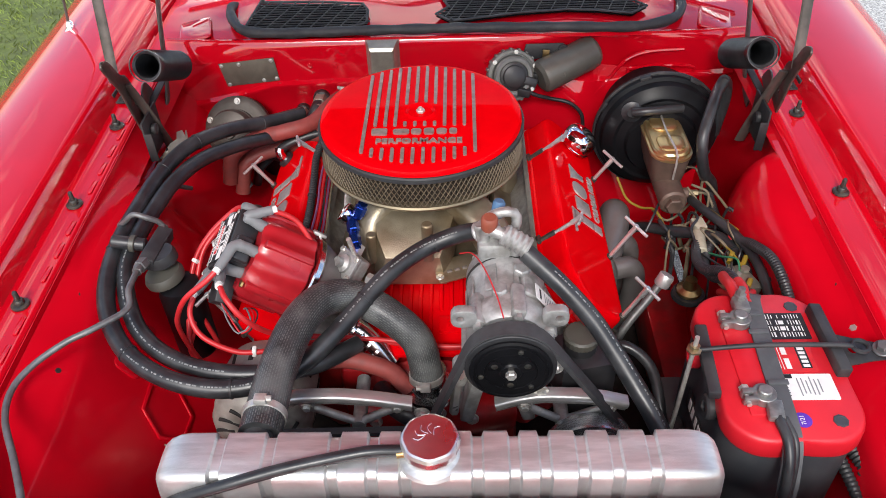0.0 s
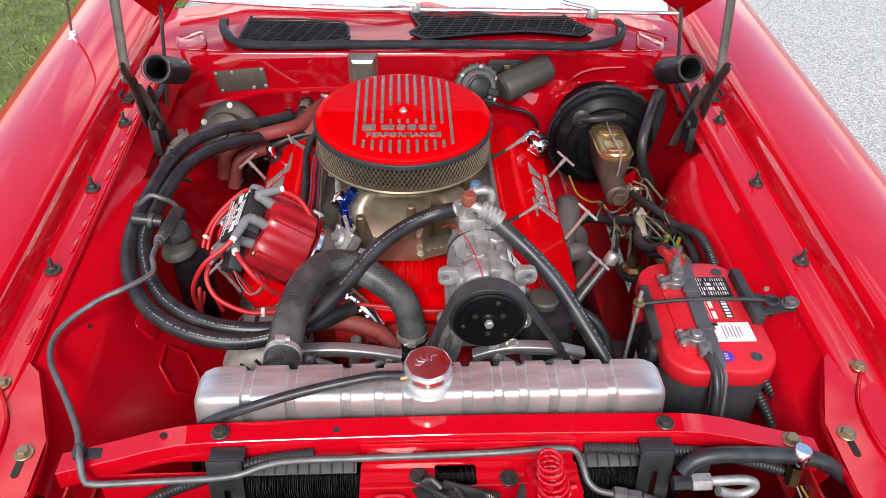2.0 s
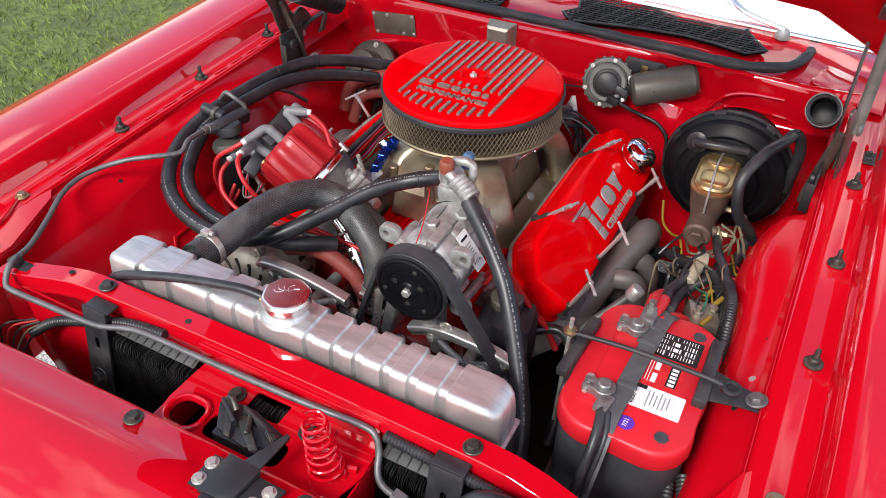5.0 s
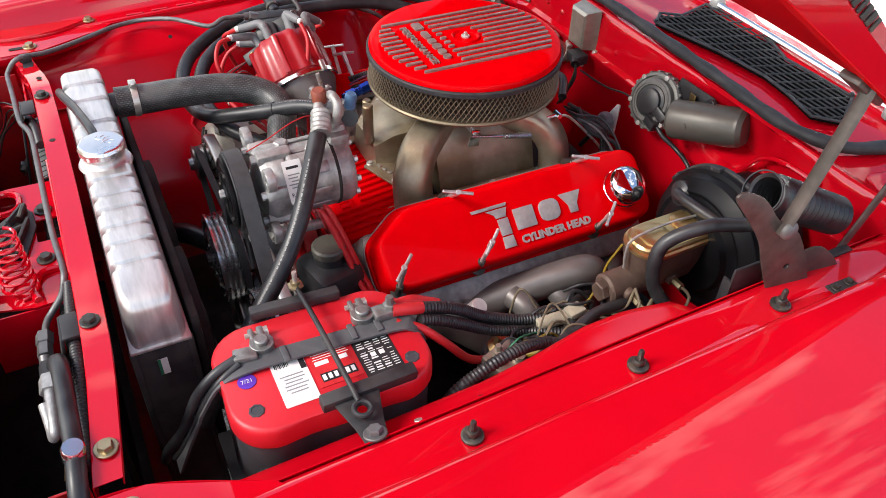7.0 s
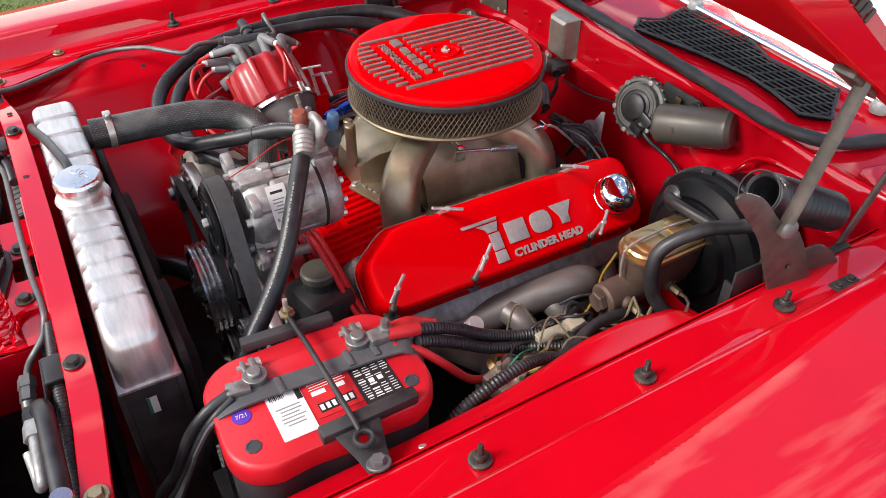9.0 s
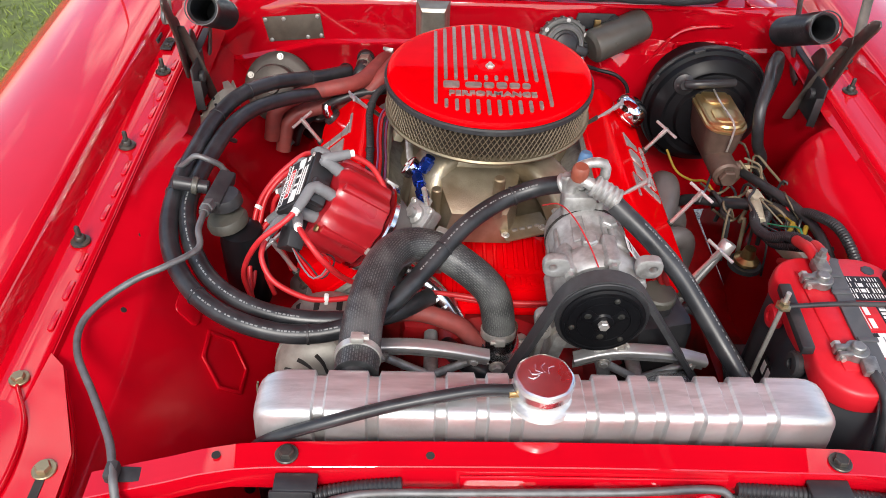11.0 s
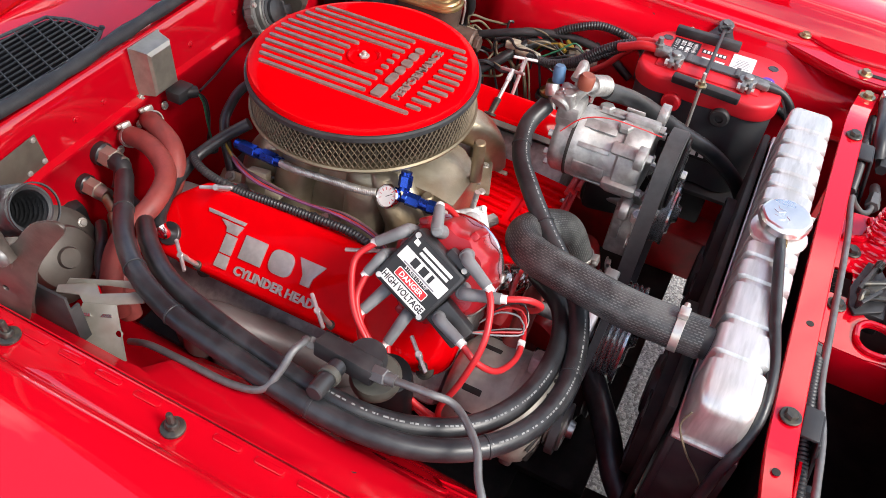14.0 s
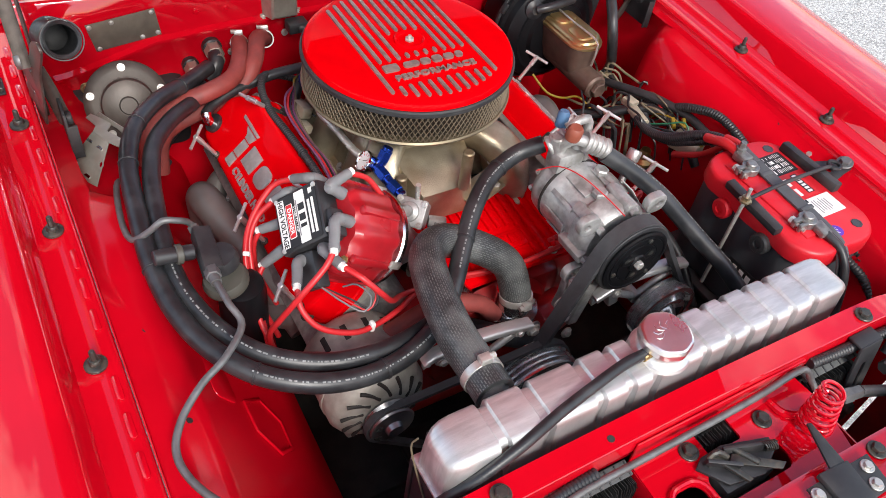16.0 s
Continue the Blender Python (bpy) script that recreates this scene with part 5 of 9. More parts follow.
def carburettor():
    c = thing("carburettor", (AX, 0, 0.88), "grey alloy four-barrel carburettor under the air cleaner", "carburettor")
    part("body", join(box((AX, 0.0, 0.905), (0.115, 0.15, 0.035), 0.008), box((AX, -0.085, 0.902), (0.09, 0.03, 0.03), 0.006), box((AX, 0.085, 0.902), (0.09, 0.03, 0.03), 0.006)), ALLOY, c)
    part("base", box((AX, 0, 0.889), (0.135, 0.17, 0.012), 0.003), ALLOY, c)
    x = AX + 0.122
    part("lever", plate([(-0.014, -0.020), (0.010, -0.024), (0.016, 0.004), (0.004, 0.022), (-0.010, 0.018)], 0.003, axes((x - 0.012, 0.110, 0.850), (0, 1, 0), (0.1, 0, 1)), 0.0006, ((0.002, 0.008, 0.003),)), BRIGHT, c, "bright throttle lever")
    part("lever", plate([(-0.012, -0.016), (0.012, -0.018), (0.010, 0.016), (-0.006, 0.020)], 0.003, axes((x - 0.008, -0.035, 0.862), (0, 1, 0), (0.1, 0, 1)), 0.0006), BRIGHT, c)
    part("shaft", rod((AX + 0.05, -0.035, 0.876), (x, -0.035, 0.872), 0.004, 10), STEEL, c)
    part("throttle_rod", tube([(x, -0.045, 0.873), (x + 0.003, 0.02, 0.859), (x + 0.003, 0.083, 0.845), (x + 0.003, 0.145, 0.832)], 0.0026, 10), BRIGHT, c)
    part("throttle_rod", tube([(x + 0.004, 0.134, 0.874), (x + 0.006, 0.160, 0.866), (x + 0.010, 0.221, 0.805), (x + 0.012, 0.25, 0.77)], 0.0024, 8), STEEL, c)
    spring = [(x + 0.003 + 0.0050 * math.cos(k * 0.9), 0.022 + 0.00056 * k, 0.8585 - 0.00013 * k + 0.0050 * math.sin(k * 0.9)) for k in range(110)]
    part("return_spring", tube(spring, 0.0012, 5, smooth=False), BRIGHT, c)
    part("clevis", join(box((x + 0.003, 0.108, 0.840), (0.010, 0.030, 0.010), 0.002), box((x + 0.001, 0.108, 0.858), (0.008, 0.012, 0.038), 0.002), rod((x - 0.006, 0.134, 0.876), (x + 0.012, 0.134, 0.876), 0.0058, 10, 0.001), rod((x - 0.006, 0.140, 0.833), (x + 0.012, 0.140, 0.833), 0.0058, 10, 0.001), rod((x + 0.003, 0.108, 0.874), (x + 0.003, 0.134, 0.876), 0.0034, 8)), BRIGHT, c, "bright throttle clevis")
    part("choke_link", tube([(AX + 0.104, -0.05, 0.90), (AX + 0.119, -0.03, 0.87), (AX + 0.109, -0.01, 0.86)], 0.002, 6), STEEL, c)
    for y in (-0.07, 0.0, 0.07):
        part("screw", lathe([(0.0045, 0), (0.0045, 0.004), (0, 0.005)], (AX + 0.058, y, 0.902), (1, 0, 0.1), 10), BRASS, c)
    # braided fuel line with blue ends, gauge and tee on the other side
    f = thing("fuel_line", (-0.20, -0.02, 0.87), "braided steel fuel line with blue anodised fittings", "fuel line")
    pts = [(-0.198, 0.070, 0.858), (-0.206, 0.036, 0.865), (-0.200, -0.024, 0.866), (-0.197, -0.075, 0.868), (-0.194, -0.098, 0.872)]
    part("braid", tube(pts, 0.0065, 12, 0.003, 0.003, 0.0007), STEEL, f, "braided stainless hose")
    for a, b in (((-0.190, 0.150, 0.853), (-0.194, 0.118, 0.855)), ((-0.194, 0.106, 0.856), (-0.197, 0.078, 0.858)), ((-0.164, -0.130, 0.898), (-0.172, -0.132, 0.882)), ((-0.182, -0.140, 0.872), (-0.178, -0.160, 0.868)), ((-0.176, -0.172, 0.866), (-0.172, -0.192, 0.864))):
        part("fitting", join(rod(a, b, 0.0105, 6, 0.001), rod(Vector(a).lerp(Vector(b), -0.3), Vector(a).lerp(Vector(b), 1.3), 0.0085, 12)), BLUE, f, "blue anodised fitting")
    g = thing("fuel_pressure_gauge", (-0.196, -0.115, 0.875), "small chrome fuel pressure gauge with white dial", "gauge")
    ax = Vector((-0.72, 0.18, 0.62)).normalized()
    o = Vector((-0.197, -0.117, 0.876))
    part("case", lathe([(0.010, -0.02), (0.0165, -0.014), (0.0185, -0.010), (0.0185, 0.001), (0.0165, 0.003), (0.0155, 0.0005), (0.0, 0.0005)], o, ax, 28), CHROME, g)
    part("dial", lathe([(0.0152, 0.0008), (0.0152, 0.0012), (0, 0.0012)], o, ax, 24), WHITE, g, "white dial with red marks")
    mm = frame_of(o + ax * 0.0014, ax)
    for k in range(9):
        t = radians(215 - 31 * k)
        part("mark", moved(box((0.0115 * math.cos(t), 0.0115 * math.sin(t), 0), (0.004, 0.0009, 0.0003), 0, (0, 0, math.degrees(t))), mm), RED_INK, g)
    part("needle", moved(box((0.003, 0.003, 0.0004), (0.012, 0.001, 0.0004), 0, (0, 0, 45)), mm), BLACK_INK, g)
    r = thing("fuel_regulator", (-0.165, -0.235, 0.86), "bare metal fuel regulator with adjusting screw", "regulator")
    m = axes((-0.172, -0.240, 0.862), (0.6, -0.75, 0.1), (0.5, 0.5, 0.7))
    part("body", moved(join(box((0, 0, 0), (0.046, 0.040, 0.024), 0.005), box((0, 0, 0.015), (0.050, 0.044, 0.008), 0.003), lathe([(0.016, 0.018), (0.015, 0.024), (0.009, 0.028), (0.008, 0.036), (0, 0.036)], seg=20)), m), ALLOY, r)
    for x, y in ((-0.02, -0.017), (0.02, -0.017), (-0.02, 0.017), (0.02, 0.017)):
        bolt(r, m @ Vector((x, y, 0.019)), m.to_3x3() @ Vector((0, 0, 1)), 0.45, STEEL)
    part("screw", rod((-0.166, -0.239, 0.885), (-0.172, -0.246, 0.925), 0.004, 10), STEEL, r)
    part("hose_tail", join(rod((-0.150, -0.25, 0.845), (-0.125, -0.262, 0.842), 0.010, 6, 0.001), rod((-0.18, -0.22, 0.845), (-0.165, -0.185, 0.858), 0.009, 6, 0.001)), STEEL, r)


carburettor()


def valve_cover(side):
    """One rocker cover in a frame of its own: u down the slope, y along the engine, n out of the face."""
    c = thing("valve_cover", (CL + side * 0.28, -0.03, 0.72), "glossy red valve cover with raised silver letters", "valve cover", "valve covers")
    tilt = radians(42)
    o = Vector((CL + side * 0.287, 0, 0.800))
    du, dn = Vector((side * math.cos(tilt), 0, -math.sin(tilt))), Vector((side * math.sin(tilt), 0, math.cos(tilt)))
    def q(u, y, n):
        return o + du * u + dn * n + Vector((0, y, 0))
    rear = 0.222 if side > 0 else 0.186
    corners = [(-0.075, rear - (0.017 if side > 0 else 0.045)), (-0.060 if side > 0 else -0.035, rear), (0.030, rear), (0.045, rear - 0.017), (0.045, -0.265), (0.030, -0.285), (-0.035, -0.285), (-0.075, -0.225)]
    base = []
    for k, (u, y) in enumerate(corners):
        here = Vector((u, y))
        before, after = Vector(corners[k - 1]) - here, Vector(corners[(k + 1) % 8]) - here
        a, b = here + before.normalized() * min(0.012, before.length * 0.4), here + after.normalized() * min(0.012, after.length * 0.4)
        for e in (0.0, 0.33, 0.67, 1.0):
            base.append(a * (1 - e) ** 2 + here * 2 * e * (1 - e) + b * e ** 2)

    def outline(grow, n):
        out = []
        for k, p in enumerate(base):
            d = (base[(k + 1) % len(base)] - base[k - 1]).normalized()
            out.append(q(p.x + d.y * -grow, p.y + d.x * grow, n))
        return out
    body = part("cover", loft([outline(g, n) for g, n in ((0.014, -0.052), (0.013, -0.046), (0.010, -0.044), (0.006, -0.016), (0.0052, -0.010), (0.0036, -0.005), (0.0010, -0.0018), (-0.0025, -0.0003), (-0.006, 0.0), (-0.010, 0.0))]), RED_CAST, c, "glossy red enamelled cover", 40)
    part("rail", loft([outline(0.0155, -0.062), outline(0.0155, -0.0525)]), ALTERNATOR, c, "cast alloy cover rail")
    # letters: the reading way runs from front to rear on the driver's side, and back on the other
    m = axes(q(-0.003, -0.002 if side > 0 else 0.002, 0.0), (0, side, 0), -du) @ Matrix.Diagonal((1.1, 1.1, 1, 1))
    def block(out, x, y):
        part("emblem_block", plate(out, 0.0035, m @ Matrix.Translation((x, y, -0.0008)), 0.0006), SILVER_PAINT, body)
    block([(-0.040, 0.006), (0.022, 0.006), (0.020, 0.001), (-0.038, 0.001)], -0.068, 0.031)
    block([(-0.024, 0.0), (0.012, 0.0), (0.009, -0.008), (0.007, -0.014), (-0.010, -0.014), (-0.012, -0.008)], -0.060, 0.030)
    block([(-0.010, 0.0), (0.008, 0.0), (0.008, -0.026), (-0.010, -0.026)], -0.059, 0.014)
    block([(-0.010, 0.0), (0.008, 0.0), (0.009, -0.018), (-0.011, -0.018)], -0.059, -0.014)
    block([(-0.018, 0.016), (0.017, 0.016), (0.017, -0.017), (-0.018, -0.017)], -0.022, 0.007)
    block(rounded(0.036, 0.033, 0.012), 0.022, 0.007)
    block([(-0.020, 0.017), (0.020, 0.017), (0.008, -0.003), (0.007, -0.016), (-0.007, -0.016), (-0.008, -0.003)], 0.064, 0.008)
    part("lettering", letters("CYLINDER HEAD", m @ Matrix.Translation((0.024, -0.0265, 0.0008)), 0.0165, 0.0014, 1.0, 0.0007), SILVER_PAINT, body, "raised silver words")
    # long T-handled studs
    for u, y, n, u2, n2 in ((0.047, -0.272, -0.024, 0.016, 0.072), (0.047, -0.126, -0.024, 0.018, 0.080), (0.047, 0.105, -0.024, 0.030, 0.062), (-0.082, -0.137, -0.045, -0.076, 0.038), (-0.082, 0.110, -0.045, -0.076, 0.036)):
        a, b = q(u, y, n), q(u2, y - 0.008, n2)
        way = (b - a).normalized()
        s = part("stud", rod(a, b, 0.0037, 10), TANK, c, "bright T-handled cover stud")
        bar = Vector((0.25 * side, 0.9, -0.2)).normalized()
        if u > 0:
            bar = Vector((0.62 * side, -0.73, -0.27)).normalized()
        part("handle", join(rod(b - bar * 0.026, b + bar * 0.026, 0.0029, 8, 0.0006), rod(b - way * 0.020, b + way * 0.003, 0.0048, 8, 0.001)), TANK, s)
        part("pocket", join(lathe([(0.013, 0), (0.013, 0.004), (0.007, 0.005), (0.006, 0.010), (0, 0.010)], a - dn * 0.004, dn, 16), rod(a, a + way * 0.03, 0.0065, 12, 0.001)), BLACK_BOLT, c, "dark stud base")
    return q, du, dn


VC_R = valve_cover(1)
VC_L = valve_cover(-1)


def breathers():
    q, du, dn = VC_R
    b = thing("oil_breather", q(-0.005, 0.168, 0), "round chrome oil breather on the red valve cover", "breather")
    o, n = q(-0.008, 0.168, -0.002), (dn + Vector((0, 0, 0.2))).normalized()
    part("cap", lathe([(0.022, 0.0), (0.024, 0.004), (0.0335, 0.010), (0.0350, 0.016), (0.0350, 0.030), (0.0335, 0.037), (0.028, 0.044), (0.018, 0.048), (0.0, 0.0495)], o, n, 40), CHROME, b)
    part("skirt", ring(o + n * 0.010, n, 0.0358, 0.03, 0.004, 40), CHROME, b)
    q, du, dn = VC_L
    g = thing("valve_cover_grommet", q(0.016, 0.165, 0), "black rubber grommet with chrome elbow in the valve cover", "grommet")
    o = q(0.016, 0.165, 0.0)
    part("rubber", ring(o, dn, 0.018, 0.009, 0.008, 24), RUBBER, g)
    part("elbow", tube([o + dn * 0.002, o + dn * 0.020, o + dn * 0.034 + Vector((0.010, 0.006, 0))], 0.010, 14), CHROME, g)
    hose = [o + dn * 0.030 + Vector((0.006, 0.004, 0)), (-0.350, 0.182, 0.818), (-0.310, 0.195, 0.828), (-0.270, 0.203, 0.832), (-0.232, 0.203, 0.840), (-0.193, 0.182, 0.858), (-0.165, 0.15, 0.88)]
    single("breather_hose", tube(hose, 0.0095, 14), RUBBER, "black rubber breather hose passing behind the air cleaner", "hose")


breathers()


def block():
    b = thing("engine_block", (CL, -0.05, 0.45), "red painted V8 engine block and cylinder heads", "engine block")
    part("crankcase", box((CL, -0.05, 0.56), (0.30, 0.56, 0.30), 0.02), RED_BLOCK, b)
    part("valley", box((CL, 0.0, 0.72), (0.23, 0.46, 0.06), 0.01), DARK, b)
    for s in (-1, 1):
        part("cylinder_head", box((CL + s * 0.225, -0.03, 0.705), (0.16, 0.53, 0.10), 0.012, (0, s * 42, 0)), ALLOY, b, "bare cast alloy cylinder head")
        part("cylinder_bank", box((CL + s * 0.16, -0.04, 0.62), (0.16, 0.52, 0.16), 0.015, (0, s * 42, 0)), RED_BLOCK, b)
    part("timing_cover", loft([[(CL + 0.13 * math.cos(t), -0.33, 0.61 + 0.13 * math.sin(t)) for t in np.linspace(0, 2 * math.pi, 24, endpoint=False)], [(CL + 0.12 * math.cos(t), -0.355, 0.61 + 0.12 * math.sin(t)) for t in np.linspace(0, 2 * math.pi, 24, endpoint=False)]]), RED_BLOCK, b)
    part("sump", box((CL, 0.0, 0.36), (0.24, 0.5, 0.14), 0.03), DARK, b)
    # water pump, its neck and the polished thermostat housing
    w = thing("water_pump", (CL, -0.40, 0.66), "red painted water pump housing with bolted outlets", "water pump")
    part("housing", join(lathe([(0.065, 0), (0.068, 0.01), (0.06, 0.05), (0.035, 0.065), (0, 0.065)], (CL + 0.01, -0.36, 0.66), (0, -1, 0), 28), tube([(CL - 0.10, -0.37, 0.665), (CL - 0.03, -0.385, 0.675), (CL + 0.06, -0.385, 0.67), (CL + 0.13, -0.365, 0.655)], 0.034, 16), lathe([(0.05, 0), (0.047, 0.03), (0.04, 0.05), (0, 0.05)], (CL + 0.004, -0.375, 0.672), (0, 0, 1), 24)), RED_BLOCK, w)
    for x, z in ((-0.08, 0.70), (0.07, 0.705), (0.10, 0.66), (-0.05, 0.64), (0.02, 0.72)):
        bolt(w, (CL + x, -0.422, z), (0, -1, 0.2), 0.9, STEEL)
    t = thing("thermostat_housing", (CL + 0.004, -0.375, 0.715), "polished metal thermostat neck below the radiator hose", "thermostat housing")
    part("neck", lathe([(0.044, 0), (0.044, 0.009), (0.031, 0.011), (0.028, 0.016), (0.027, 0.045), (0, 0.045)], (CL + 0.004, -0.375, 0.718), (0, 0.08, 1), 28), BRIGHT, t)
    for s in (-1, 1):
        bolt(t, (CL + 0.004 + s * 0.036, -0.375 + s * 0.010, 0.727), (0, 0, 1), 0.8, STEEL)


block()


def hose_thing(name, pts, r, material, label, category="hose", seg=16, ties=(), prints=(), toward=(-0.1, -1.2, 2.0), **more):
    """A hose with its cable ties and pale printed bars."""
    h = thing(name, pts[0], label, category)
    part("rubber", tube(pts, r, seg, **more), material, h)
    line = curve(pts, 0.004)
    for t in ties:
        k = int(t * (len(line) - 2))
        d = line[k + 1] - line[k]
        part("cable_tie", ring(line[k], d, r + 0.0012, r - 0.001, 0.0035, 20), PLASTIC, h)
    if prints:
        for span in prints:
            part("print", dashes(pts, r, (span,), toward, 0.0021), PRINT, h, "pale printed bars")
    return h


def hoses():
    up = [(-0.249, -0.592, 0.903), (-0.248, -0.545, 0.901), (-0.246, -0.488, 0.900), (-0.232, -0.405, 0.900), (-0.207, -0.345, 0.890), (-0.165, -0.322, 0.876), (-0.115, -0.339, 0.858), (-0.069, -0.359, 0.822), (-0.055, -0.378, 0.775), (-0.055, -0.385, 0.752)]
    h = thing("radiator_hose", up[0], "thick black moulded upper radiator hose with pale knit marks", "hose")
    part("rubber", knit_tube(up, lambda t: 0.0268 - 0.0018 * t, 40), KNIT, h, "", 60)
    part("clamp", band((-0.2485, -0.560, 0.9015), (0.01, 1, -0.04), 0.0272), STEEL, h, "steel worm-drive clamp")
    part("clamp", band((-0.055, -0.384, 0.763), (0.0, -0.25, -1), 0.0254), STEEL, h, "steel worm-drive clamp")
    ac1 = [(0.036, -0.262, 0.952), (-0.003, -0.250, 0.934), (-0.056, -0.264, 0.918), (-0.106, -0.302, 0.905), (-0.148, -0.347, 0.884), (-0.188, -0.394, 0.865), (-0.231, -0.433, 0.847), (-0.289, -0.454, 0.833), (-0.354, -0.461, 0.832), (-0.423, -0.449, 0.842), (-0.484, -0.413, 0.853), (-0.528, -0.355, 0.865), (-0.550, -0.289, 0.879), (-0.555, -0.207, 0.889), (-0.547, -0.114, 0.895), (-0.534, -0.020, 0.897), (-0.505, 0.063, 0.897), (-0.453, 0.139, 0.882), (-0.385, 0.209, 0.856), (-0.330, 0.262, 0.842)]
    hose_thing("air_conditioning_hose", ac1, 0.0138, RUBBER, "black ribbed air conditioning hose looping along the apron", "hose", 18, (0.06, 0.16, 0.33, 0.45, 0.60, 0.75, 0.82, 0.93), ((0.03, 0.2), (0.27, 0.46)), (-0.5, -1.2, 2.2))
    ac3 = [(-0.160, -0.350, 0.800), (-0.215, -0.405, 0.817), (-0.276, -0.427, 0.826), (-0.337, -0.431, 0.830), (-0.393, -0.422, 0.835), (-0.442, -0.401, 0.843), (-0.478, -0.371, 0.850), (-0.504, -0.333, 0.858), (-0.522, -0.292, 0.868), (-0.532, -0.245, 0.880), (-0.530, -0.180, 0.886), (-0.521, -0.111, 0.889), (-0.507, -0.038, 0.890), (-0.482, 0.040, 0.880), (-0.436, 0.115, 0.860), (-0.380, 0.185, 0.834), (-0.352, 0.245, 0.818)]
    hose_thing("air_conditioning_hose", ac3, 0.0135, RUBBER, "black air conditioning hose tied beside its neighbour", "hose", 18, (), ((0.2, 0.5),), (-0.5, -1.2, 2.2))
    ac2 = [(0.093, -0.335, 0.972), (0.142, -0.368, 0.939), (0.184, -0.399, 0.903), (0.214, -0.430, 0.869), (0.241, -0.465, 0.838), (0.265, -0.500, 0.810), (0.286, -0.536, 0.775), (0.300, -0.575, 0.73), (0.306, -0.61, 0.67)]
    hose_thing("air_conditioning_hose", ac2, 0.0138, RUBBER, "black air conditioning hose with pale print, down to the condenser", "hose", 18, (), ((0.1, 0.75),), (0.8, -1.0, 1.9))
    for a, run in (((-0.246, 0.338, 0.832), [(-0.258, 0.300, 0.851), (-0.273, 0.251, 0.858), (-0.303, 0.204, 0.852), (-0.356, 0.181, 0.848), (-0.421, 0.188, 0.826), (-0.468, 0.172, 0.798), (-0.482, 0.16, 0.74)]),
                   ((-0.195, 0.338, 0.832), [(-0.225, 0.292, 0.860), (-0.253, 0.232, 0.856), (-0.289, 0.206, 0.826), (-0.346, 0.205, 0.801), (-0.416, 0.196, 0.785), (-0.450, 0.180, 0.765), (-0.462, 0.165, 0.71)])):
        pts = [a] + run
        h = hose_thing("heater_hose", pts, 0.0158, HEATER, "faded dark red rubber heater hose at the firewall", "hose", 16)
        tagged(h, group="heater hoses")
        part("clamp", band((a[0] - 0.005, 0.322, a[2] + 0.007), (-0.3, -1, 0.5), 0.0160, 0.010), STEEL, h, "steel hose clamp")
    low = [(-0.300, -0.352, 0.735), (-0.259, -0.362, 0.760), (-0.215, -0.360, 0.773), (-0.177, -0.359, 0.775), (-0.135, -0.364, 0.765), (-0.106, -0.369, 0.750), (-0.085, -0.380, 0.725)]
    hose_thing("bypass_hose", low, 0.0145, HEATER, "faded red bypass hose behind the radiator", "hose", 16)
    hose_thing("lower_hose", [(-0.13, -0.36, 0.70), (-0.10, -0.42, 0.73), (-0.05, -0.44, 0.71), (0.0, -0.45, 0.66)], 0.016, RUBBER, "black rubber hose under the upper radiator hose", "hose", 16)
    hose_thing("lower_hose", [(-0.31, -0.602, 0.550), (-0.27, -0.560, 0.575), (-0.22, -0.525, 0.600), (-0.16, -0.485, 0.605), (-0.09, -0.440, 0.600)], 0.021, RUBBER, "thick black lower radiator hose deep in the bay", "hose", 18)
    over = [(-0.066, -0.640, 0.940), (-0.10, -0.643, 0.944), (-0.135, -0.648, 0.942), (-0.206, -0.660, 0.934), (-0.268, -0.673, 0.924), (-0.324, -0.677, 0.903), (-0.356, -0.670, 0.872), (-0.372, -0.660, 0.83), (-0.38, -0.655, 0.76)]
    hose_thing("overflow_hose", over, 0.0072, RUBBER, "thin black overflow hose lying along the radiator", "hose", 12)


hoses()


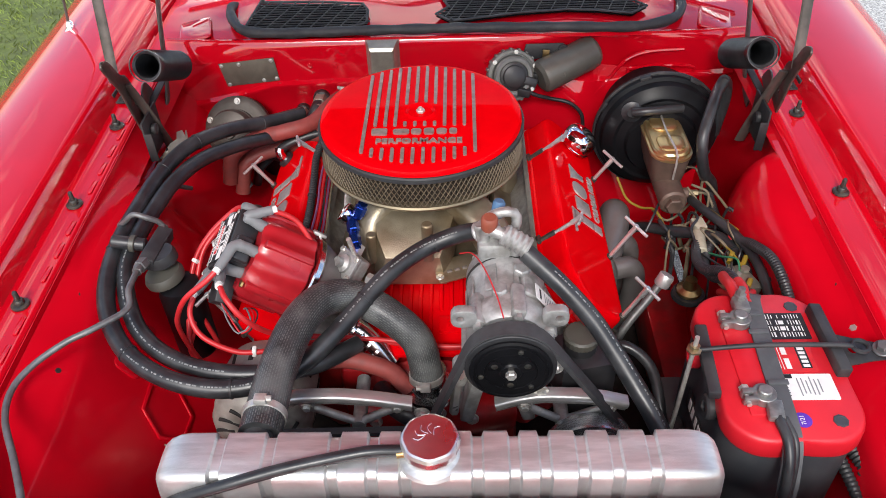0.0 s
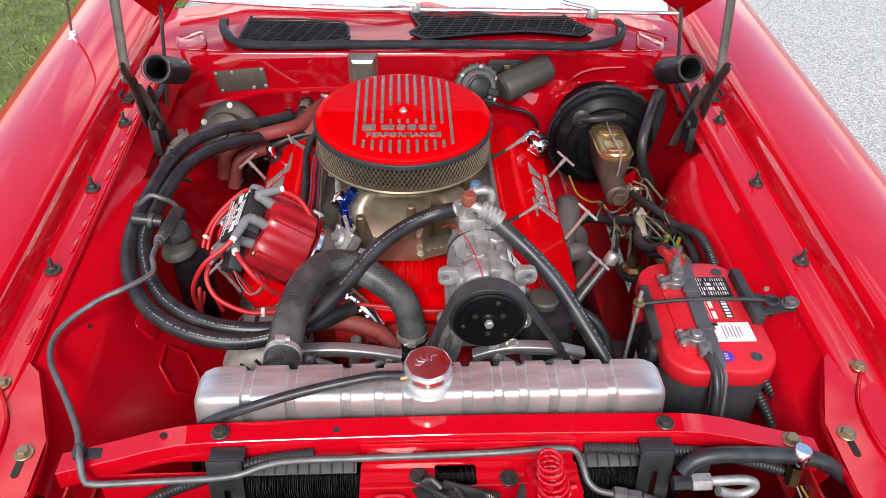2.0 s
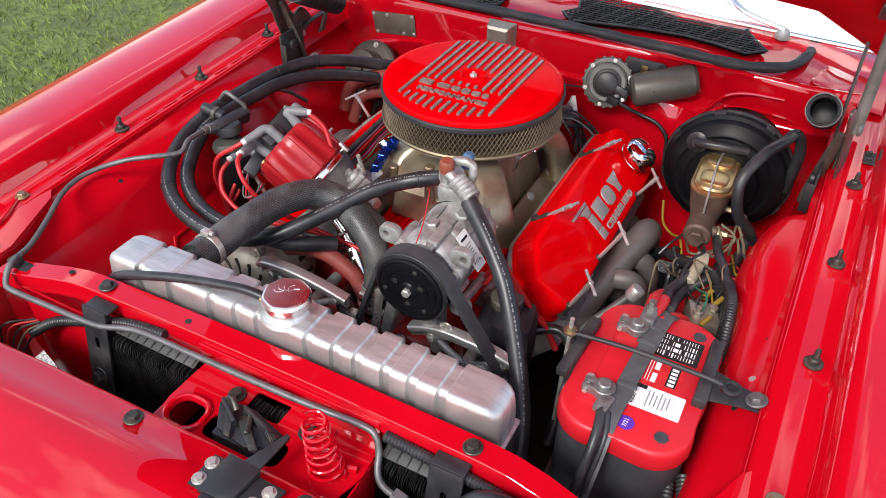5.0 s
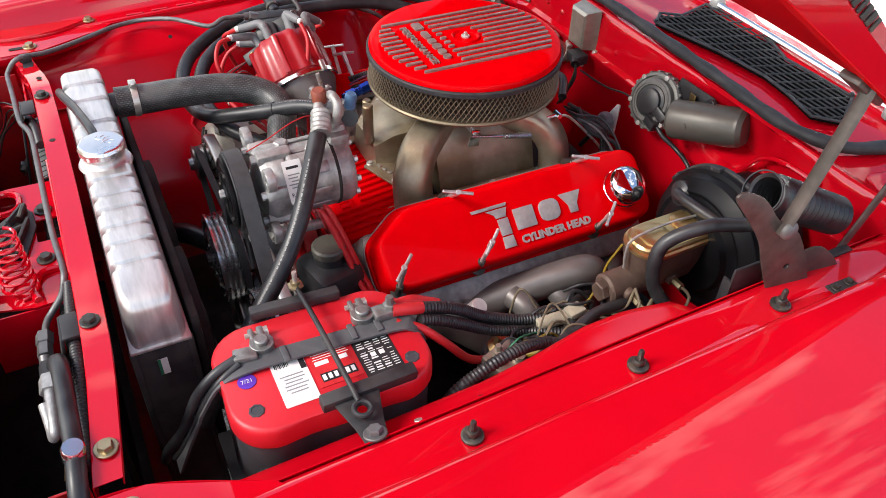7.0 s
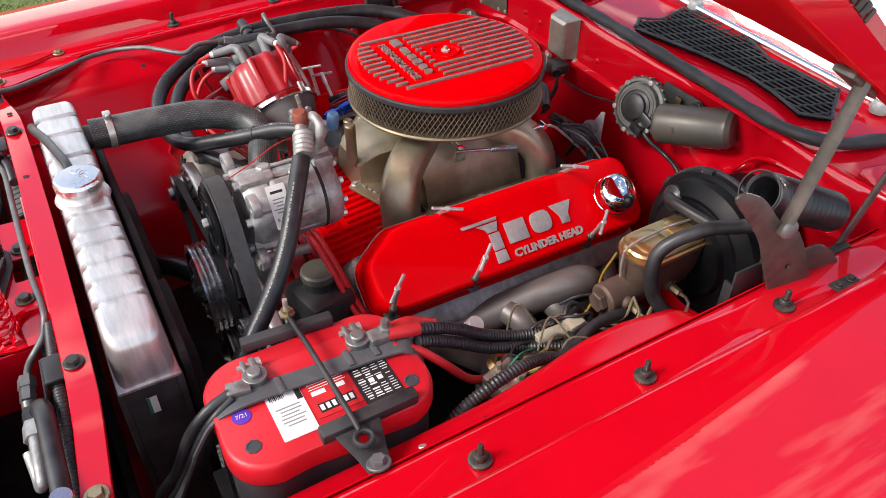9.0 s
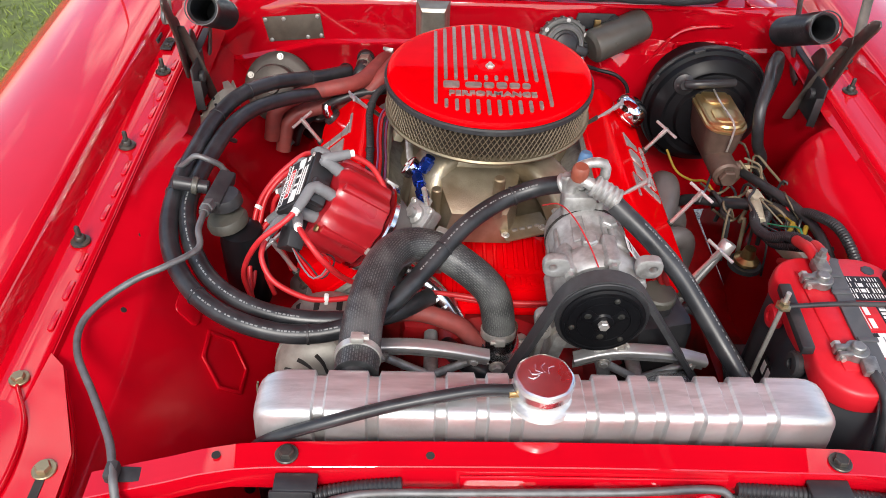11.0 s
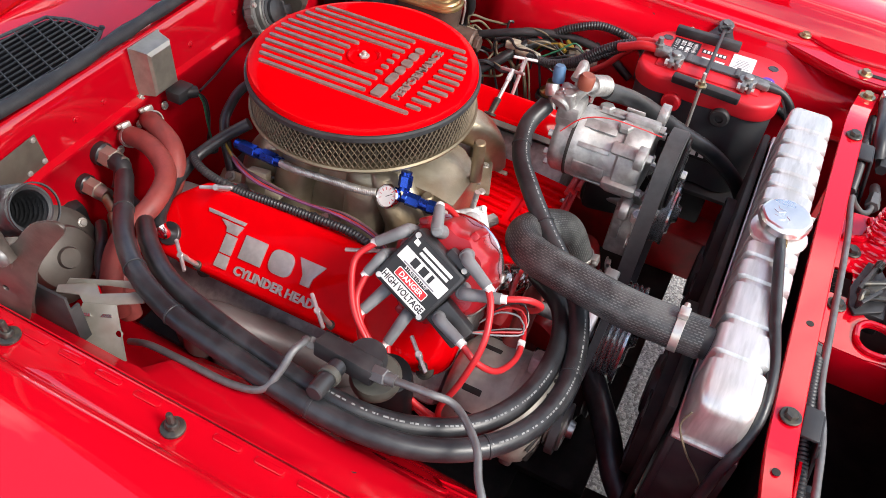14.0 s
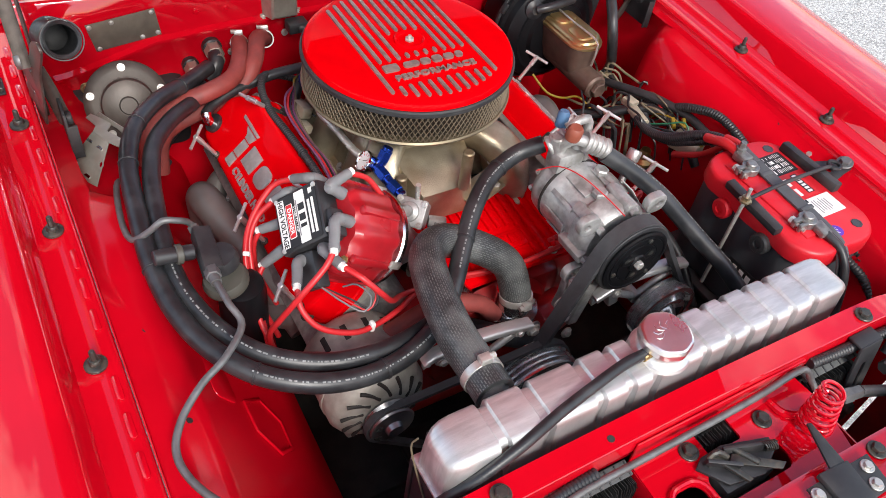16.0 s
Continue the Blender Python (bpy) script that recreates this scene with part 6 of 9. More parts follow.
def compressor():
    c = thing("air_conditioning_compressor", (0.067, -0.40, 0.80), "cast aluminium air conditioning compressor with black clutch", "compressor")
    cx, cz = 0.067, 0.888
    part("body", join(lathe([(0.050, 0.0), (0.058, 0.006), (0.058, 0.035), (0.0555, 0.038), (0.0555, 0.088), (0.060, 0.092), (0.060, 0.120), (0.052, 0.130), (0.03, 0.134), (0, 0.134)], (cx, -0.300, cz), (0, -1, 0), 36)), ALLOY, c)
    part("rear_head", lathe([(0.0, -0.014), (0.040, -0.014), (0.052, -0.012), (0.057, -0.006), (0.058, 0.0), (0.058, 0.012)], (cx, -0.296, cz), (0, -1, 0), 36), ALLOY, c)
    part("rear_boss", box((cx - 0.01, -0.298, cz + 0.055), (0.060, 0.034, 0.030), 0.006), ALLOY, c)
    part("seam", ring((cx, -0.311, cz), (0, -1, 0), 0.0592, 0.055, 0.005, 48), DARK, c, "dark casting seam")
    for k in range(10):
        a = 2 * math.pi * (k + 0.15) / 10
        part("pocket_wall", box((cx + 0.0575 * math.cos(a), -0.352, cz + 0.0575 * math.sin(a)), (0.0035, 0.050, 0.018 if k % 2 else 0.008), 0.0015, (0, -math.degrees(a), 0)), ALLOY, c)
        part("bolt_head", rod((cx + 0.050 * math.cos(a), -0.278, cz + 0.050 * math.sin(a)), (cx + 0.050 * math.cos(a), -0.284, cz + 0.050 * math.sin(a)), 0.0055, 6), STEEL, c)
    for k in range(6):
        a = 2 * math.pi * (k + 0.3) / 6
        part("lug", join(box((cx + 0.058 * math.cos(a), -0.405, cz + 0.058 * math.sin(a)), (0.020, 0.055, 0.020), 0.005, (0, -math.degrees(a), 0)), rod((cx + 0.058 * math.cos(a), -0.43, cz + 0.058 * math.sin(a)), (cx + 0.058 * math.cos(a), -0.440, cz + 0.058 * math.sin(a)), 0.0065, 6)), ALLOY, c)
    for x, z in ((-0.062, 0.05), (0.062, 0.05), (-0.062, -0.05), (0.062, -0.05)):
        part("ear", plate(rounded(0.036, 0.032, 0.013), 0.014, axes((cx + x, -0.419, cz + z), (1, 0, 0), (0, 0, 1)), 0.002, ((math.copysign(0.005, x), 0.0, 0.0055),)), ALLOY, c, "cast mounting ear with a hole")
    for x, y in ((-0.012, -0.385), (0.02, -0.345)):
        part("plug", lathe([(0.012, 0), (0.012, 0.007), (0.010, 0.009), (0, 0.009)], (cx + x, y, cz + 0.055), (x * 6, 0, 1), 6), ALLOY, c)
    part("bump", box((cx + 0.03, -0.365, cz + 0.045), (0.03, 0.05, 0.02), 0.006, (0, 35, 0)), ALLOY, c)
    p = part("pulley", join(ring((cx, -0.448, cz), (0, -1, 0), 0.0625, 0.035, 0.006, 48), ring((cx, -0.454, cz), (0, -1, 0), 0.0575, 0.035, 0.016, 48), ring((cx, -0.470, cz), (0, -1, 0), 0.0625, 0.045, 0.006, 48)), MATT_BLACK, c, "black grooved pulley")
    part("clutch_plate", lathe([(0.056, 0), (0.0565, 0.003), (0.053, 0.0048), (0.0505, 0.0048), (0.0500, 0.0030), (0.0470, 0.0030), (0.0464, 0.0046), (0.0365, 0.0046), (0.0360, 0.0034), (0.0345, 0.0034), (0.0340, 0.0050), (0.016, 0.0050), (0.0135, 0.0075), (0.0, 0.0075)], (cx, -0.4775, cz), (0, -1, 0), 64), GLOSS_BLACK, c, "black stepped clutch plate", 25)
    for k in range(3):
        a = radians(30 + 120 * k)
        out = [(0.012, -0.007), (0.030, -0.0105), (0.0345, -0.004), (0.0345, 0.004), (0.030, 0.0105), (0.012, 0.007)]
        part("spring_arm", plate(out, 0.0014, Matrix.Translation((cx, -0.4826, cz)) @ Matrix.Rotation(math.pi / 2, 4, "X") @ Matrix.Rotation(a, 4, "Z"), 0.0004), GLOSS_BLACK, p)
        for rr, size in ((0.0255, 0.0052), (0.0415, 0.0040)):
            t = a + (0 if rr < 0.03 else 0.75)
            part("rivet", lathe([(size, 0), (size * 0.95, 0.0022), (size * 0.5, 0.0032), (0, 0.0032)], (cx + rr * math.cos(t), -0.4818, cz + rr * math.sin(t)), (0, -1, 0), 14), BLACK_BOLT, p)
    part("nut", lathe([(0.0075, 0), (0.0075, 0.006), (0.0060, 0.0075), (0, 0.0075)], (cx, -0.4850, cz), (0, -1, 0), 6), STEEL, p)
    # paper label on the flank
    n = Vector((0.80, 0, 0.60))
    m = axes(Vector((cx, -0.386, cz)) + n * 0.0655 + Vector((0.6, 0, -0.8)) * 0.006, (0, 1, 0), Vector((-0.6, 0, 0.8)))
    lab = part("label", plate(rounded(0.029, 0.066, 0.002), 0.0008, m @ Matrix.Translation((0, -0.002, 0))), WHITE, c, "white paper label with black print")
    part("lettering", letters("R134a", m @ Matrix.Translation((0, -0.022, 0.0010)), 0.0085, 0.0001), BLACK_INK, lab)
    part("print_bar", moved(box((0, 0.020, 0.001), (0.019, 0.004, 0.0003)), m), BLACK_INK, lab)
    for k in range(5):
        part("print_bar", moved(box((-0.002 * (k % 2), 0.009 - 0.005 * k, 0.001), (0.018 - 0.003 * (k % 3), 0.0018, 0.0003)), m), GREY_INK, lab)
    # hose manifold and service ports
    f = thing("compressor_fitting", (cx - 0.01, -0.30, 0.955), "alloy hose manifold with rust red and blue service caps", "hose fitting")
    part("block", join(box((0.050, -0.300, 0.955), (0.048, 0.034, 0.026), 0.005), rod((0.036, -0.300, 0.962), (0.030, -0.296, 0.992), 0.010, 16, 0.002), rod((0.066, -0.302, 0.962), (0.070, -0.300, 0.985), 0.010, 16, 0.002)), ALLOY, f)
    part("pipe", tube([(0.036, -0.300, 0.965), (0.036, -0.305, 0.985), (0.046, -0.315, 0.997), (0.060, -0.320, 0.993), (0.075, -0.324, 0.985)], 0.0085, 14), ALLOY, f)
    part("pipe", tube([(0.072, -0.300, 0.970), (0.082, -0.298, 0.995), (0.078, -0.296, 1.012), (0.060, -0.298, 1.015), (0.042, -0.296, 1.005)], 0.0075, 14), ALLOY, f)
    for a, b in (((0.052, -0.293, 0.984), (0.026, -0.284, 0.966)), ((0.062, -0.318, 0.992), (0.098, -0.332, 0.976))):
        part("ferrule", tube([a, b], 0.0165, 18, 0.002, 0.0085, 0.0022), ALLOY, f, "crimped alloy ferrule")
    part("cap", lathe([(0.011, 0), (0.012, 0.004), (0.012, 0.018), (0.009, 0.022), (0, 0.022)], (0.042, -0.312, 0.998), (0.05, -0.1, 1), 18), COPPER_CAP, f, "rust red plastic cap")
    part("cap", lathe([(0.009, 0), (0.0095, 0.004), (0.0095, 0.022), (0.007, 0.026), (0, 0.026)], (0.055, -0.268, 0.985), (0.15, 0.1, 1), 18), BLUE_CAP, f, "blue plastic cap")
    single("compressor_lead", tube([(0.058, -0.440, 0.948), (0.050, -0.405, 0.956), (0.034, -0.36, 0.966), (0.018, -0.325, 0.962), (0.0, -0.30, 0.94)], 0.0010, 6), WIRE, "thin red wire over the compressor", "wire")
    # brackets
    b = thing("compressor_bracket", (0.06, -0.40, 0.70), "bare alloy bracket plates carrying the compressor", "bracket")
    part("plate", join(box((0.05, -0.42, 0.805), (0.10, 0.016, 0.060), 0.004), box((0.015, -0.435, 0.79), (0.02, 0.05, 0.09), 0.004, (0, 12, 0)), box((0.09, -0.43, 0.775), (0.02, 0.04, 0.08), 0.004, (0, -15, 0))), ALLOY, b)
    for x, z in ((-0.02, 0.80), (0.02, 0.83), (0.115, 0.80), (-0.06, 0.752)):
        bolt(b, (x, -0.445, z), (0, -1, 0), 1.0, STEEL)
    part("strut", join(box((0.125, -0.378, 0.8300), (0.013, 0.100, 0.014), 0.003, (-4.5, 0, 0)), rod((0.118, -0.43, 0.834), (0.140, -0.43, 0.834), 0.008, 12, 0.001), rod((0.118, -0.333, 0.826), (0.140, -0.333, 0.826), 0.008, 12, 0.001)), TANK, b, "bright alloy strut")
    part("turnbuckle", join(rod((-0.005, -0.45, 0.835), (-0.012, -0.455, 0.765), 0.0075, 6, 0.001), lathe([(0.012, 0), (0.013, 0.008), (0.011, 0.014), (0, 0.014)], (-0.004, -0.45, 0.832), (0, 0, 1), 12)), STEEL, b, "steel adjusting turnbuckle")


compressor()


def belt_loop(circles, y, width, thick=0.007):
    """A belt round pulleys, given in turn round the loop as (x, z, r)."""
    pts = []
    n = len(circles)
    for k in range(n):
        (x1, z1, r1), (x2, z2, r2), (x0, z0, r0) = circles[k], circles[(k + 1) % n], circles[k - 1]
        def leave(xa, za, ra, xb, zb, rb):
            d = math.atan2(zb - za, xb - xa)
            e = math.acos(max(-1, min(1, (ra - rb) / math.hypot(xb - xa, zb - za))))
            return d - e
        a_out, a_in = leave(x1, z1, r1, x2, z2, r2), leave(x0, z0, r0, x1, z1, r1)
        while a_out < a_in:
            a_out += 2 * math.pi
        for t in np.linspace(a_in, a_out, 10):
            pts.append((x1 + r1 * math.cos(t), z1 + r1 * math.sin(t), math.cos(t), math.sin(t)))
    bm = bmesh.new()
    rings = []
    for x, z, nx, nz in pts:
        rings.append([bm.verts.new(q) for q in ((x, y - width / 2, z), (x + nx * thick, y - width / 2, z + nz * thick), (x + nx * thick, y + width / 2, z + nz * thick), (x, y + width / 2, z))])
    for a, b in zip(rings, rings[1:] + rings[:1]):
        for k in range(4):
            bm.faces.new((a[k], a[(k + 1) % 4], b[(k + 1) % 4], b[k]))
    return bm


def pulleys():
    def pulley(name, x, z, r, y, material, label, deep=0.03):
        t = thing(name, (x, y, z), label, "pulley", "engine pulleys")
        part("rim", lathe([(r * 0.35, 0.004), (r * 0.78, 0.006), (r * 0.86, 0.0), (r, 0.0), (r, 0.004)] + [(r - (0.004 if k % 2 else 0), 0.004 + (deep - 0.008) * k / 9) for k in range(1, 9)] + [(r, deep - 0.004), (r, deep), (0, deep)], (x, y - deep, z), (0, 1, 0), 40), material, t)
        part("hub", lathe([(0.0, -0.012), (0.014, -0.012), (0.018, -0.006), (r * 0.36, 0.0), (r * 0.36, 0.006)], (x, y - deep, z), (0, 1, 0), 28), material, t)
        part("dish", lathe([(r * 0.36, 0.002), (r * 0.50, -0.004), (r * 0.62, -0.004), (r * 0.66, 0.000), (r * 0.76, 0.0055)], (x, y - deep, z), (0, 1, 0), 36), material, t)
        for k in range(4):
            a = radians(45 + 90 * k)
            bolt(t, (x + r * 0.28 * math.cos(a), y - deep + 0.002, z + r * 0.28 * math.sin(a)), (0, -1, 0), 0.7, STEEL)
    pulley("water_pump_pulley", -0.068, 0.650, 0.085, -0.455, PULLEY_BLACK, "glossy black grooved water pump pulley behind the fan", 0.050)
    pulley("crank_pulley", CL + 0.01, 0.50, 0.085, -0.435, PULLEY, "grey steel crankshaft pulley low in the bay", 0.05)
    pulley("steering_pump_pulley", 0.19, 0.71, 0.062, -0.462, PULLEY_BLACK, "grey steel power steering pump pulley", 0.026)
    single("drive_belt", belt_loop([(CL + 0.01, 0.50, 0.080), (0.19, 0.70, 0.056), (0.067, 0.888, 0.058)], -0.4610, 0.0240), BELT, "black drive belt from compressor to crankshaft", "belt")
    single("drive_belt", belt_loop([(CL + 0.01, 0.50, 0.082), (-0.068, 0.650, 0.081), (-0.315, 0.692, 0.032)], -0.452 - 0.012, 0.012), BELT, "black drive belt to the alternator", "belt")
    # fan and shroud
    f = thing("cooling_fan", (CL + 0.01, -0.50, 0.66), "black electric cooling fan and shroud behind the radiator", "cooling fan")
    part("shroud", box((-0.025, -0.586, 0.675), (0.62, 0.012, 0.38), 0.004), DARK, f, "black plastic shroud")
    for cx in (-0.155, 0.112):
        part("fan_ring", ring((cx, -0.582, 0.668), (0, 1, 0), 0.1400, 0.1340, 0.018, 64), DARK, f, "black fan ring")
        part("motor", lathe([(0.050, 0), (0.050, 0.012), (0.046, 0.018), (0.030, 0.020), (0, 0.020)], (cx, -0.575, 0.668), (0, 1, 0), 24), PLASTIC, f)
        for k in range(8):
            a = 2 * math.pi * k / 8 + 0.4
            part("blade", box((cx + 0.085 * math.cos(a), -0.570, 0.668 + 0.085 * math.sin(a)), (0.09, 0.004, 0.036), 0.0015, pose(0, 0, 0, 0, -math.degrees(a), 0) @ pose(0, 0, 0, 22, 0, 0)), PLASTIC, f)


pulleys()


def machined_brackets():
    """Two arched alloy arms across the front of the engine, with V-shaped struts below."""
    arms = (([(-0.256, 0.786), (-0.245, 0.795), (-0.188, 0.798), (-0.130, 0.791), (-0.074, 0.778)], (-0.156, 0.730), ((-0.228, 0.772), (-0.095, 0.768)), "alternator"),
            ([(0.050, 0.776), (0.085, 0.790), (0.122, 0.796), (0.191, 0.791), (0.241, 0.776)], (0.150, 0.730), ((0.092, 0.768), (0.218, 0.766)), "steering pump"))
    for line, foot, ends, what in arms:
        b = thing("machined_bracket", (foot[0], -0.447, foot[1]), "bright machined alloy arm for the " + what + " on the engine front", "bracket", "machined brackets")
        part("arch", tube([(x, -0.447, z) for x, z in line], 0.0062, 14, 0.006, flat=1.7, square=0.5), TANK, b, "bright machined edge")
        web = [(x, z - 0.005) for x, z in line] + [(x, z - 0.020) for x, z in line[::-1]]
        part("web", plate(web, 0.008, Matrix(((1, 0, 0, 0), (0, 0, -1, -0.440), (0, 1, 0, 0), (0, 0, 0, 1))), 0.001), ALLOY, b)
        for x, z in ends:
            part("strut", rod((x, -0.445, z), (foot[0], -0.445, foot[1]), 0.0065, 10), ALLOY, b)
            part("boss", rod((x, -0.436, z + 0.006), (x, -0.452, z + 0.006), 0.0115, 18, 0.001), ALLOY, b)
            bolt(b, (x, -0.453, z + 0.006), (0, -1, 0), 0.75, STEEL)
        part("stand_off", rod((foot[0], -0.452, foot[1]), (foot[0], -0.36, foot[1]), 0.011, 14, 0.001), ALLOY, b)


machined_brackets()


def power_steering():
    p = thing("power_steering_pump", (0.185, -0.36, 0.70), "black power steering reservoir with ribbed cap", "steering pump")
    part("reservoir", join(box((0.185, -0.362, 0.745), (0.095, 0.085, 0.11), 0.018, (0, 0, 12)), lathe([(0.026, 0), (0.024, 0.025), (0, 0.025)], (0.181, -0.360, 0.795), (0, 0, 1), 24)), PLASTIC, p)
    part("cap", lathe([(0.026, 0), (0.027, 0.003), (0.027, 0.012), (0.024, 0.015), (0, 0.015)], (0.181, -0.360, 0.815), (0, 0, 1), 48, 24, 0.02), CAP_GREY, p, "ribbed olive grey cap")
    part("hose", tube([(0.215, -0.33, 0.74), (0.26, -0.31, 0.745), (0.30, -0.34, 0.73), (0.31, -0.40, 0.70), (0.31, -0.46, 0.64)], 0.009, 12), RUBBER, p, "black rubber hose")


power_steering()


def alternator():
    a = thing("alternator", (-0.315, -0.40, 0.66), "bare alloy alternator with slotted case and steel pulley", "alternator")
    x, z = -0.314, 0.699
    part("case", lathe([(0.03, -0.035), (0.060, -0.032), (0.074, -0.020), (0.078, 0.0), (0.078, 0.085), (0.070, 0.10), (0.048, 0.112), (0.03, 0.115), (0, 0.115)], (x, -0.335, z), (0, -1, 0), 40), ALTERNATOR, a)
    for k in range(14):
        t = 2 * math.pi * k / 14
        part("vent", box((x + 0.0762 * math.cos(t), -0.345, z + 0.0762 * math.sin(t)), (0.005, 0.028, 0.010), 0.002, (0, -math.degrees(t), 0)), DARK, a, "dark vent slot")
        arc = [(x + r * math.cos(t + 0.35 * (r - 0.035) / 0.03), -0.4505 + (r - 0.030) * 0.30, z + r * math.sin(t + 0.35 * (r - 0.035) / 0.03)) for r in (0.038, 0.046, 0.053, 0.060, 0.066)]
        part("vent", tube(arc, 0.0030, 8, 0.004), DARK, a, "dark curved cooling slot")
    part("band", ring((x, -0.392, z), (0, -1, 0), 0.0797, 0.076, 0.008, 40), ALTERNATOR, a)
    part("pulley", lathe([(0.012, 0), (0.034, 0.0), (0.036, 0.003), (0.030, 0.012), (0.036, 0.021), (0.034, 0.024), (0.014, 0.026), (0.012, 0.034), (0, 0.034)], (x, -0.452, z), (0, -1, 0), 32), PULLEY, a, "steel pulley")
    part("ear", box((x + 0.02, -0.41, z + 0.080), (0.03, 0.02, 0.035), 0.006, (0, 20, 0)), ALLOY, a)
    part("ear", box((x - 0.03, -0.41, z - 0.075), (0.03, 0.02, 0.04), 0.006), ALLOY, a)
    bolt(a, (x + 0.024, -0.421, z + 0.080), (0, -1, 0), 0.9, STEEL)


alternator()


def water_neck():
    n = thing("water_neck", (-0.13, -0.33, 0.74), "polished water neck with ribbed hose joint and flange", "water neck")
    line = [(-0.195, -0.290, 0.800), (-0.170, -0.300, 0.785), (-0.140, -0.318, 0.765), (-0.115, -0.335, 0.735)]
    part("pipe", tube(line, 0.0165, 20), BRIGHT, n, "polished bent pipe")
    for k in range(4):
        e = Vector(line[0]).lerp(Vector(line[3]), 0.25 + 0.15 * k)
        part("ring", ring(e, Vector(line[3]) - Vector(line[0]), 0.0205, 0.0150, 0.006, 24), BRIGHT, n)
    part("flange", lathe([(0.040, 0), (0.041, 0.004), (0.039, 0.010), (0.030, 0.012), (0.029, 0.026), (0, 0.026)], (-0.050, -0.372, 0.712), (0, -0.25, 1), 36), BRIGHT, n, "polished hose flange")
    for x, y in ((-0.084, -0.376), (-0.016, -0.382)):
        bolt(n, (x, y, 0.724), (0, -0.25, 1), 0.9, STEEL)


water_neck()


def distributor():
    d = thing("distributor", (-0.27, -0.24, 0.80), "large red distributor cap with black coil cover and leads", "distributor")
    o = Vector((-0.362, -0.254, 0.937))
    m = axes(o, (-0.195, -0.89, -0.40), (0.584, -0.494, 0.64))
    mc = m @ Matrix.Translation((0.010, 0.008, 0))
    oc = mc.translation

    def w(x, y, z):
        return m @ Vector((x + 0.011, y + 0.020, z))
    axis = m.to_3x3() @ Vector((0, 0, 1))
    cap = part("cap", lathe([(0.063, -0.126), (0.0690, -0.122), (0.0695, -0.114), (0.0680, -0.060), (0.0655, -0.046), (0.058, -0.037), (0, -0.037)], oc, axis, 120, 12, 0.035), RED_CAP, d, "red moulded cap with ribs", 30)
    for k in range(6):
        t = 2 * math.pi * (k + 0.5) / 6
        part("rib", moved(box((0.0672 * math.cos(t), 0.0672 * math.sin(t), -0.082), (0.013, 0.012, 0.080), 0.003, (0, 0, math.degrees(t))), mc), RED_CAP, cap)
    part("base_ring", ring(mc @ Vector((0, 0, -0.139)), axis, 0.0745, 0.05, 0.012, 48), BRIGHT, d, "bright alloy base ring")
    part("housing", lathe([(0.020, -0.29), (0.024, -0.24), (0.040, -0.20), (0.060, -0.16), (0.067, -0.139), (0, -0.139)], oc, axis, 36), CERAMIC, d)
    for t in (0.6, 2.5, 4.4):
        part("clip", moved(box((0.0745 * math.cos(t), 0.0745 * math.sin(t), -0.128), (0.006, 0.012, 0.022), 0.002, (0, 0, math.degrees(t))), mc), STEEL, d)
    part("screw", lathe([(0.0065, 0), (0.006, 0.003), (0, 0.0035)], w(0.056, 0.012, -0.040), axis, 6), BRASS, d)
    cover = part("coil_cover", moved(join(box((0, 0, -0.019), (0.086, 0.084, 0.038), 0.006), box((0.022, 0.046, -0.019), (0.040, 0.014, 0.026), 0.004)), m), PLASTIC, d, "black square coil cover")
    for x, y in ((-0.036, 0.035), (0.034, 0.046), (-0.036, -0.035), (0.036, -0.035)):
        part("screw", lathe([(0.004, 0), (0.0036, 0.0015), (0, 0.0018)], m @ Vector((x, y, 0.0)), axis, 10), STEEL, cover)
    part("connector", moved(box((0.067, -0.018, -0.028), (0.052, 0.036, 0.026), 0.003, (0, 8, -6)), m), PLASTIC, d, "black wiring plug")
    lab = part("label", moved(plate(rounded(0.076, 0.074, 0.003), 0.0006, Matrix.Translation((0, 0.0, 0.0004))), m), BLACK_INK, cover, "white, black and red warning label")
    part("panel", moved(plate(rounded(0.074, 0.018, 0.001), 0.0005, Matrix.Translation((0, 0.0075, 0.0009))), m), WHITE, lab)
    part("panel", moved(plate(rounded(0.070, 0.0135, 0.001), 0.0005, Matrix.Translation((0, -0.0285, 0.0009))), m), WHITE, lab)
    part("panel", moved(plate(rounded(0.050, 0.0125, 0.002), 0.0005, Matrix.Translation((0.0, -0.0135, 0.0010))), m), WHITE, lab)
    part("panel", moved(plate(rounded(0.048, 0.0105, 0.0015), 0.0005, Matrix.Translation((0.0, -0.0135, 0.0014))), m), RED_INK, lab)
    part("lettering", letters("HIGH VOLTAGE", m @ Matrix.Translation((0, -0.0285, 0.0016)), 0.0120, 0.0001, 0.80, 0.0003), BLACK_INK, lab)
    part("lettering", letters("DANGER", m @ Matrix.Translation((0, -0.0135, 0.0021)), 0.0095, 0.0001, 1.0, 0.0002), WHITE, lab)
    part("lettering", letters("STREET/STRIP", m @ Matrix.Translation((0, -0.0035, 0.0016)), 0.0065, 0.0001), WHITE, lab)
    for k, x in enumerate((-0.014, 0.001, 0.013)):
        part("print_bar", moved(box((x, 0.0085, 0.0016), (0.010 if k < 2 else 0.005, 0.011, 0.0003)), m), BLACK_INK, lab)
    part("print_bar", moved(box((0.0, 0.0005, 0.0016), (0.052, 0.002, 0.0003)), m), GREY_INK, lab)
    for k, (x, y, l) in enumerate(((0.005, 0.029, 0.050), (0.005, 0.022, 0.048))):
        part("print_bar", moved(box((x, y, 0.0012), (l, 0.0042, 0.0003)), m), WHITE, lab)
